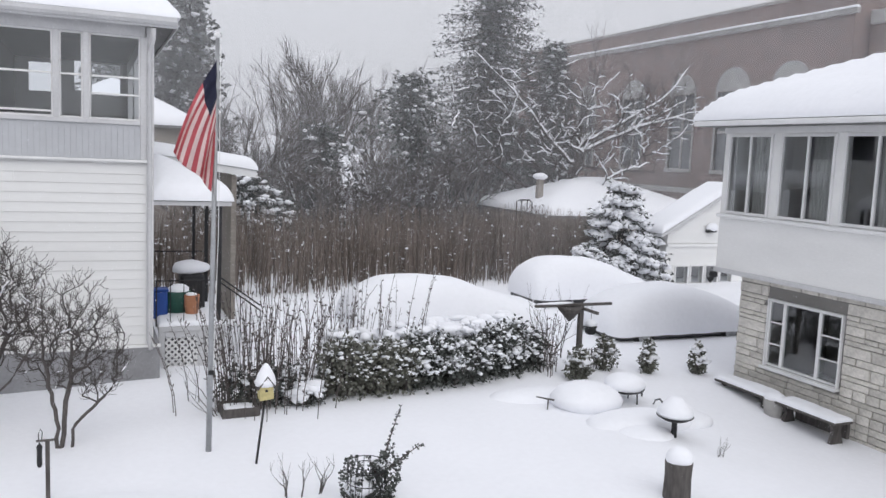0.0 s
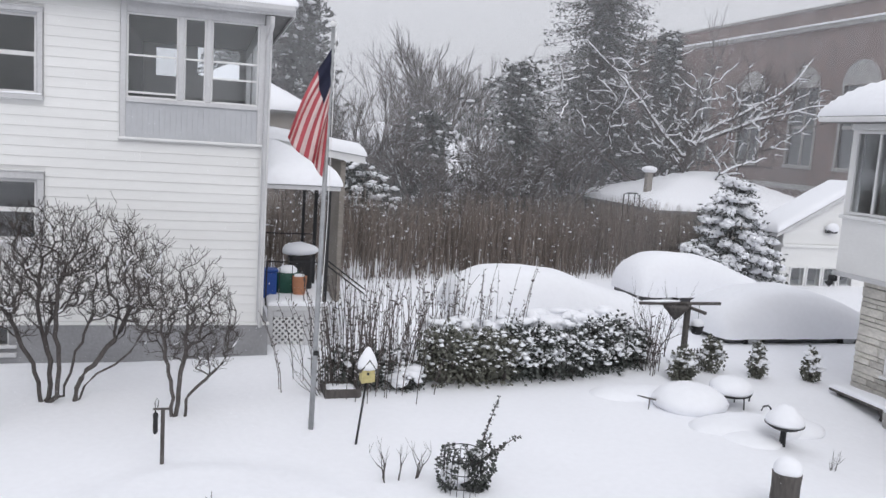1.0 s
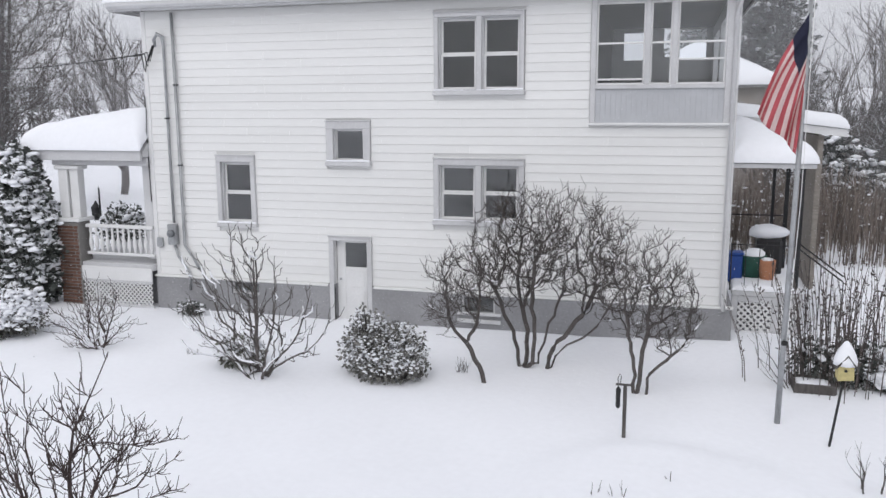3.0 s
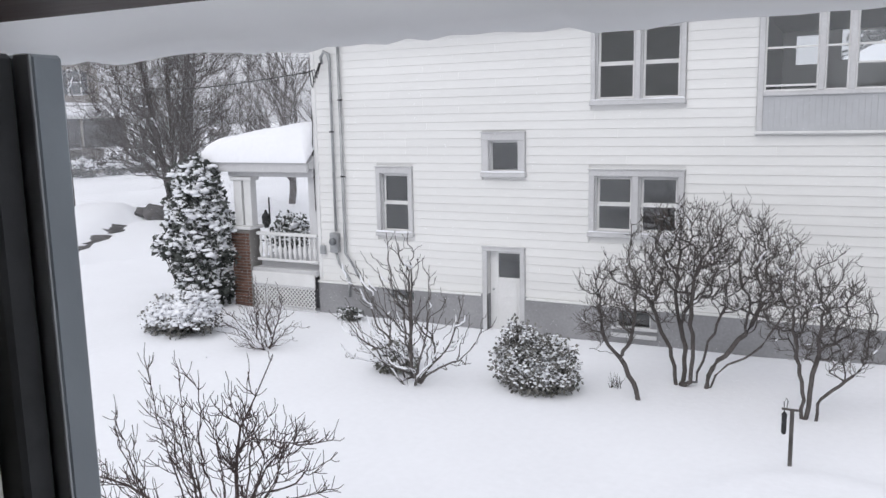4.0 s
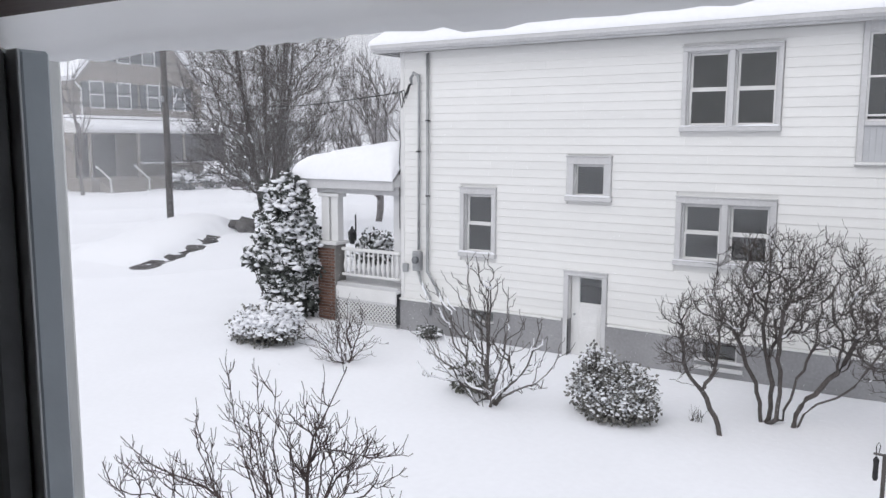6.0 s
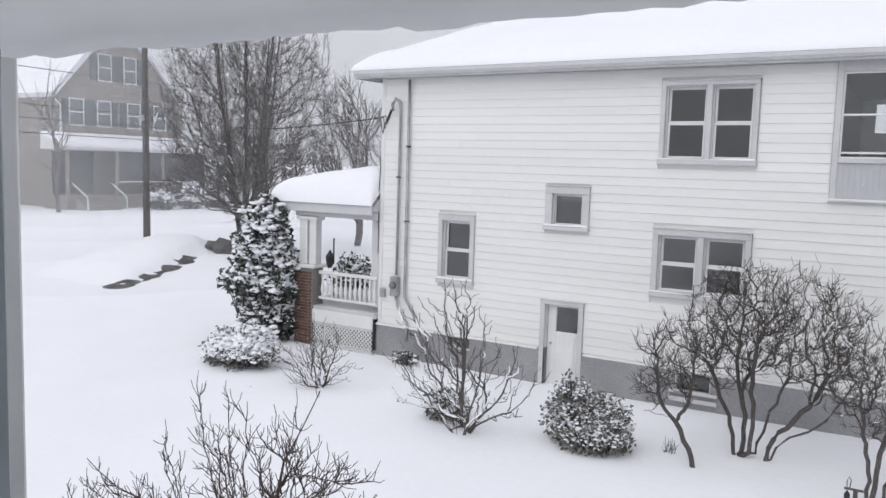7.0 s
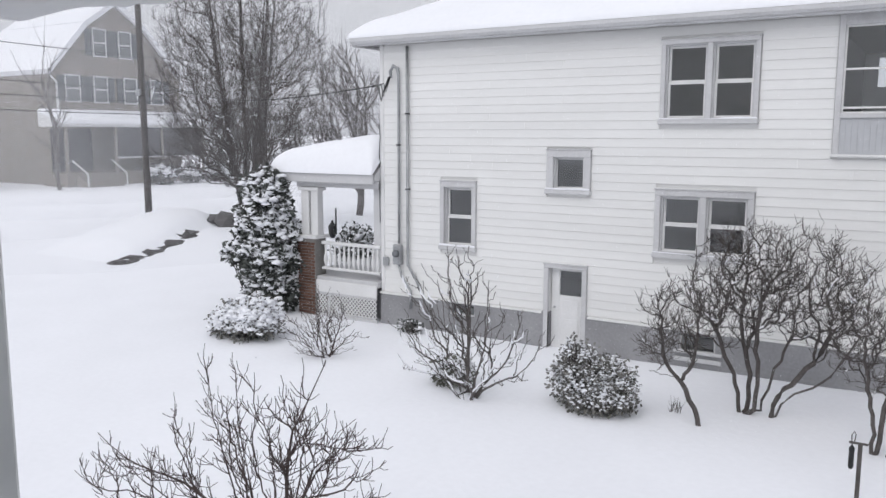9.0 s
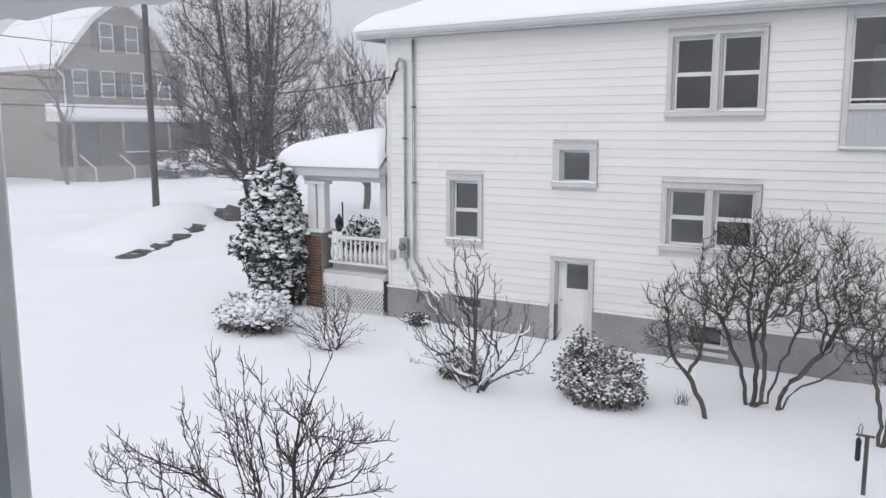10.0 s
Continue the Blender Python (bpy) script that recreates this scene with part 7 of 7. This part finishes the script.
# street pole and wires
up = thing("utility_pole", "grey wooden utility pole standing by the street", "utility pole", (-27.2, 10.0, 0))
part("pole", Geo().tube([(-27.2, 10.0, -0.8), (-27.25, 10.0, 5), (-27.3, 10.0, 10.4)], [0.17, 0.15, 0.13], 12), WOOD, up, "", True)
part("transformer_bracket", Geo().rbox(-27.45, -27.1, 9.7, 9.85, 6.2, 6.5, 0.03), METAL, up)
for z0, z1, sag in ((8.4, 8.6, 0.5), (7.0, 7.2, 0.6), (6.4, 6.5, 0.5), (5.7, 5.8, 0.4)):
    wr = thing("overhead_wire", "thin dark overhead wire along the street", "wire", (-27.25, 10.0, z0), "street wires")
    pts = []
    for k in range(33):
        t = k / 32
        pts.append((-27.35, -50 + 120 * t, z0 + (z1 - z0) * t - sag * math.sin(math.pi * ((t * 3) % 1))))
    part("wire", Geo().tube(pts, [0.016] * 33, 4), DARK, wr)
wr = thing("service_wire", "drooping service wire from pole to house mast", "wire", (-16, 5, 5.8))
part("wire", Geo().tube([(-27.2 + 20.66 * t, 10.0 - 10.2 * t, 7.2 - 1.66 * t - 0.7 * math.sin(math.pi * t)) for t in [k / 16 for k in range(17)]], [0.014] * 17, 4), DARK, wr)

# ---- the window that the camera looks out of ----
WY = -15.33
wi = thing("window_1", "open double-hung window with aluminium frame and raised sash", "window", (4.8, WY, 4.0), "", "structure")
JX = 4.305
part("storm_frame", Geo().rbox(JX - 0.06, JX, WY - 0.007, WY + 0.008, 3.2, 4.512, 0.0015), STEELBLUE, wi, "blue-grey aluminium storm frame")
part("storm_lip", Geo().rbox(JX - 0.008, JX + 0.001, WY - 0.0090, WY - 0.0072, 3.2, 4.512, 0.0006), METAL, wi)
part("track", Geo().rbox(JX - 0.06, JX - 0.006, WY - 0.0235, WY - 0.0092, 3.2, 4.512, 0.002), CHARCOAL, wi, "dark window track")
# pale outer stop, beyond the storm frame
part("outer_stop", Geo().rbox(JX - 0.16, JX - 0.068, WY + 0.040, WY + 0.058, 3.2, 4.60, 0.003), OUTERSTOP, wi, "pale painted outer window stop")
prof = [(JX - 0.040 + 0.038 * math.cos(a) ** 0.55, WY - 0.068 + math.copysign(0.041 * abs(math.sin(a)) ** 0.6, a)) for a in [radians(d) for d in range(-88, 89, 8)]]
part("jamb_liner", Geo().prism(prof + [(JX - 0.09, WY - 0.027), (JX - 0.09, WY - 0.109)], "z", 4.401, 4.474), LINER, wi, "rounded off-white jamb liner", True)
part("jamb_liner", Geo().prism([(x + 0.003, y) for x, y in prof] + [(JX - 0.09, WY - 0.027), (JX - 0.09, WY - 0.109)], "z", 3.2, 4.399), LINER, wi, "", True)
part("liner_seam", Geo().rbox(JX - 0.006, JX - 0.0005, WY - 0.061, WY - 0.058, 4.452, 4.475, 0.0006), CHARCOAL, wi)
part("inner_track", Geo().rbox(JX - 0.10, JX - 0.014, WY - 0.105, WY - 0.0355, 4.475, 4.510, 0.002), CHARCOAL, wi)
part("inner_track", Geo().rbox(JX - 0.10, JX - 0.012, WY - 0.035, WY - 0.0245, 4.475, 4.510, 0.002), LINER, wi)
part("stop_bead", Geo().rbox(JX - 0.08, JX - 0.01, WY - 0.146, WY - 0.112, 3.2, 4.510, 0.004), LINER, wi)
part("storm_frame", Geo().rbox(5.20, 5.26, WY - 0.13, WY, 3.2, 4.60, 0.003), STEELBLUE, wi)
part("sill", Geo().rbox(JX - 0.06, 5.26, WY - 0.20, WY + 0.05, 3.14, 3.2, 0.01), STEELBLUE, wi)
part("raised_sash", Geo().rbox(JX - 0.15, 5.20, WY - 0.072, WY - 0.034, 4.519, 4.537, 0.003), SASHWOOD, wi, "dark bottom rail of raised sash")
part("sash_lip", Geo().rbox(JX - 0.15, 5.20, WY - 0.070, WY - 0.036, 4.5375, 4.60, 0.003), LINER, wi)
# snow packed under the outer rail
g = Geo()
n1, n2 = 130, 12
vs = []
for i in range(n1 + 1):
    x = JX - 0.22 + 1.10 * i / n1
    low = 4.511 + 0.020 * smooth01((4.27 - x) / 0.10) + 0.012 * smooth01((x - 4.60) / 0.2) + 0.003 * noise.noise((x * 24, 0, 0)) + 0.0025 * noise.noise((x * 70, 4, 0)) + 0.0012 * noise.noise((x * 190, 6, 0))
    lump = 0.004 * noise.noise((x * 16, 2, 7)) + 0.002 * noise.noise((x * 45, 3, 9))
    for j in range(n2 + 1):
        v = j / n2
        z = low + (4.60 - low) * v ** 1.6
        out = (0.010 + lump) * min(1, math.sqrt(v * 6)) + 0.0014 * noise.noise((x * 110, z * 110, 1))
        vs.append((x, WY + 0.034 - out, z))
g.add(vs, [(i * (n2 + 1) + j, (i + 1) * (n2 + 1) + j, (i + 1) * (n2 + 1) + j + 1, i * (n2 + 1) + j + 1) for i in range(n1) for j in range(n2)])
part("snow", g, PACKED, wi, "snow clinging below the outer rail", True)
part("outer_rail", Geo().rbox(JX - 0.06, 5.26, WY + 0.060, WY + 0.076, 4.575, 4.60, 0.003), STEELBLUE, wi)
# the room behind the camera
wl_ = [(1.8, JX - 0.10, WY - 0.22, WY - 0.01, 2.4, 5.2), (5.26, 7.4, WY - 0.22, WY - 0.01, 2.4, 5.2), (JX - 0.10, 5.26, WY - 0.22, WY - 0.01, 4.602, 5.2), (JX - 0.10, 5.26, WY - 0.22, WY - 0.01, 2.4, 3.138)]
g = Geo()
for q in wl_:
    g.box(*q)
part("wall_north", g, PLASTER, None, "plain plaster wall around the open window", False, "wall", "structure")
part("wall_south", Geo().box(1.8, 7.4, -20.2, -20.0, 2.4, 5.2), PLASTER, None, "plain room wall", False, "wall", "structure")
part("wall_west", Geo().box(1.6, 1.8, -20.2, WY - 0.01, 2.4, 5.2), PLASTER, None, "plain room wall", False, "wall", "structure")
part("wall_east", Geo().box(7.4, 7.6, -20.2, WY - 0.01, 2.4, 5.2), PLASTER, None, "plain room wall", False, "wall", "structure")
part("ceiling", Geo().box(1.6, 7.6, -20.2, WY - 0.01, 5.2, 5.35), PLASTER, None, "plain room ceiling", False, "ceiling", "structure")
part("floor", Geo().box(1.6, 7.6, -20.2, WY - 0.01, 2.25, 2.4), WOOD, None, "dark wooden room floor", False, "floor", "structure")
part("wall_outside", Geo().box(1.6, 7.6, -20.2, WY - 0.3, -0.5, 2.25), SIDING, None, "plain outer wall below the window", False, "wall", "structure")

# ---- falling snow ----
FL = np.random.RandomState(7)


def flakes(n, d0, d1, size, top, split=0.66):
    a = np.radians(np.where(FL.uniform(0, 1, n) < split, FL.uniform(-57, -2.5, n), FL.uniform(35 if split else -57, 64, n)))
    d = np.sqrt(FL.uniform(d0 * d0, d1 * d1, n))
    c = np.stack([4.6 - np.sin(a) * d, -15.5 + np.cos(a) * d, FL.uniform(0.1, 1.0, n) * np.minimum(top, 5 + 0.22 * d)], 1)
    keep = ~((c[:, 0] > -9.8) & (c[:, 0] < 6.2) & (c[:, 1] > -0.5) & (c[:, 1] < 7.8) & (c[:, 2] < 7.5))
    keep &= ~((c[:, 0] > 16) & (c[:, 0] < 27) & (c[:, 1] > -12) & (c[:, 1] < -1.4))
    c = c[keep]
    m = len(c)
    u, w = FL.normal(size=(m, 3)), FL.normal(size=(m, 3))
    u /= np.linalg.norm(u, axis=1)[:, None]
    w -= (w * u).sum(1)[:, None] * u
    w /= np.linalg.norm(w, axis=1)[:, None]
    s = (size * FL.uniform(0.5, 1.3, m))[:, None]
    return np.stack([c + u * s, c - u * s * 0.5 + w * s * 0.87, c - u * s * 0.5 - w * s * 0.87], 1).reshape(-1, 3)


pts = np.concatenate([flakes(900, 4, 20, 0.005, 8), flakes(40000, 9, 19, 0.005, 8, 0), flakes(110000, 19, 34, 0.0065, 12), flakes(110000, 34, 60, 0.012, 16)])
me = bpy.data.meshes.new("falling_snow")
nf = len(pts) // 3
me.vertices.add(len(pts))
me.vertices.foreach_set("co", pts.ravel())
me.loops.add(len(pts))
me.loops.foreach_set("vertex_index", np.arange(len(pts)))
me.polygons.add(nf)
me.polygons.foreach_set("loop_start", np.arange(nf) * 3)
me.materials.append(SNOW)
me.update()
# Haze painted on see-through sheets: a little pale diffuse over transparency.
HAZE = bpy.data.materials.new("falling_snow_haze")
HAZE.use_nodes = True
nt = HAZE.node_tree
nt.nodes.clear()
om, mx = nt.nodes.new("ShaderNodeOutputMaterial"), nt.nodes.new("ShaderNodeMixShader")
tr, df = nt.nodes.new("ShaderNodeBsdfTransparent"), nt.nodes.new("ShaderNodeBsdfDiffuse")
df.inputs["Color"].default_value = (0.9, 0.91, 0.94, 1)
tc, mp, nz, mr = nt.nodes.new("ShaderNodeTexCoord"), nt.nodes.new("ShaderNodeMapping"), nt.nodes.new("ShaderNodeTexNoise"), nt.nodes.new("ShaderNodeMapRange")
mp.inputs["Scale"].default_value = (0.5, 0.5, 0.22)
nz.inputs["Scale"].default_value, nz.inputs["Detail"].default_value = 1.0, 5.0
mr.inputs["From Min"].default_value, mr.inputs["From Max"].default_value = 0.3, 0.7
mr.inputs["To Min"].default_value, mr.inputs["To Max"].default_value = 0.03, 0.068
nt.links.new(tc.outputs["Object"], mp.inputs["Vector"])
nt.links.new(mp.outputs[0], nz.inputs["Vector"])
nt.links.new(nz.outputs["Fac"], mr.inputs["Value"])
nt.links.new(mr.outputs[0], mx.inputs["Fac"])
nt.links.new(tr.outputs[0], mx.inputs[1])
nt.links.new(df.outputs[0], mx.inputs[2])
nt.links.new(mx.outputs[0], om.inputs["Surface"])
# Added curved shells round the view; each one pales whatever lies behind.
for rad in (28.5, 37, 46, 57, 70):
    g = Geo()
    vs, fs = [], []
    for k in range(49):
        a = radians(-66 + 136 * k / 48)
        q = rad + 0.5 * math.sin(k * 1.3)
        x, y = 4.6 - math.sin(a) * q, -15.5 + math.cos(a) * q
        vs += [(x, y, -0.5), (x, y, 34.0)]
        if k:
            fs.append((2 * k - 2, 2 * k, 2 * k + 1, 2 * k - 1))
    part("snowfall_veil", g.add(vs, fs), HAZE, None, "see-through pale shell added as haze of falling snow", True, "falling snow", "stuff")
tagged(new("falling_snow", me), "countless white snowflakes drifting down through the air", "falling snow", "", "stuff")

# ---- masonry pieces ----
BM = {}
for n, (a, b) in {"long": (0.20, 0.058), "short": (0.095, 0.058)}.items():
    me = bpy.data.meshes.new("brick")
    gg = Geo().rbox(-a / 2, a / 2, -0.012, 0.012, -b / 2, b / 2, 0.005)
    me.from_pydata(gg.v, [], gg.f)
    me.materials.append(BRICK)
    BM[n] = me
o = root_place(porch)
for pier, row, zz in bricks:
    x = -8.92 + (0.0 if row % 2 else -0.10)
    k = 0
    while x < -8.37:
        u, w = max(x, -8.92), min(x + 0.20, -8.36)
        if w - u > 0.05:
            ob = new("brick", BM["long" if w - u > 0.15 else "short"])
            ob.parent = pier
            ob.location = ((u + w) / 2 - o.x, -0.205 - o.y, zz - o.z)
        x += 0.21
r = random.Random(240)
stones = []
for k in range(16):
    me = bpy.data.meshes.new("stone")
    L, Hh = (0.28, 0.42, 0.60, 0.80)[k % 4], (0.095, 0.135, 0.175, 0.21)[k // 4]
    gg = Geo().rbox(-0.03 - 0.012 * r.random(), 0.03, -L / 2 + 0.008, L / 2 - 0.008, -Hh / 2 + 0.007, Hh / 2 - 0.007, 0.012)
    gg.v = [(x + r.uniform(-0.006, 0.006) * (x < 0), y + r.uniform(-0.004, 0.004), z + r.uniform(-0.004, 0.004)) for x, y, z in gg.v]
    me.from_pydata(gg.v, [], gg.f)
    me.materials.append(STONE)
    stones.append((L, Hh, me))
o = root_place(nb)
z = -0.75
count = 0
while z < 2.2:
    hk = r.randrange(4)
    hh = (0.095, 0.135, 0.175, 0.21)[hk]
    y = -2.42
    while y > -7.6:
        L, _, me = stones[hk * 4 + r.randrange(4)]
        if not (y - L < SW[1] + 0.07 and y > SW[0] - 0.07 and z + hh > SW[2] - 0.11 and z < SW[3] + 0.07):
            if count < 330:
                ob = new("stone", me)
                ob.parent = stone_wall
                ob.location = (RX + 0.028 - o.x, y - L / 2 - o.y, z + hh / 2 - o.z)
                count += 1
        elif y - SW[1] - 0.07 > 0.12:
            L = y - SW[1] - 0.07
            ob = new("stone", stones[hk * 4][2])
            ob.parent = stone_wall
            ob.scale = (1, L / 0.28, 1)
            ob.location = (RX + 0.028 - o.x, y - L / 2 - o.y, z + hh / 2 - o.z)
            count += 1
            y = SW[0] - 0.07
            continue
        elif y > SW[0] - 0.07:
            y = SW[0] - 0.07
            continue
        y -= L
    z += hh
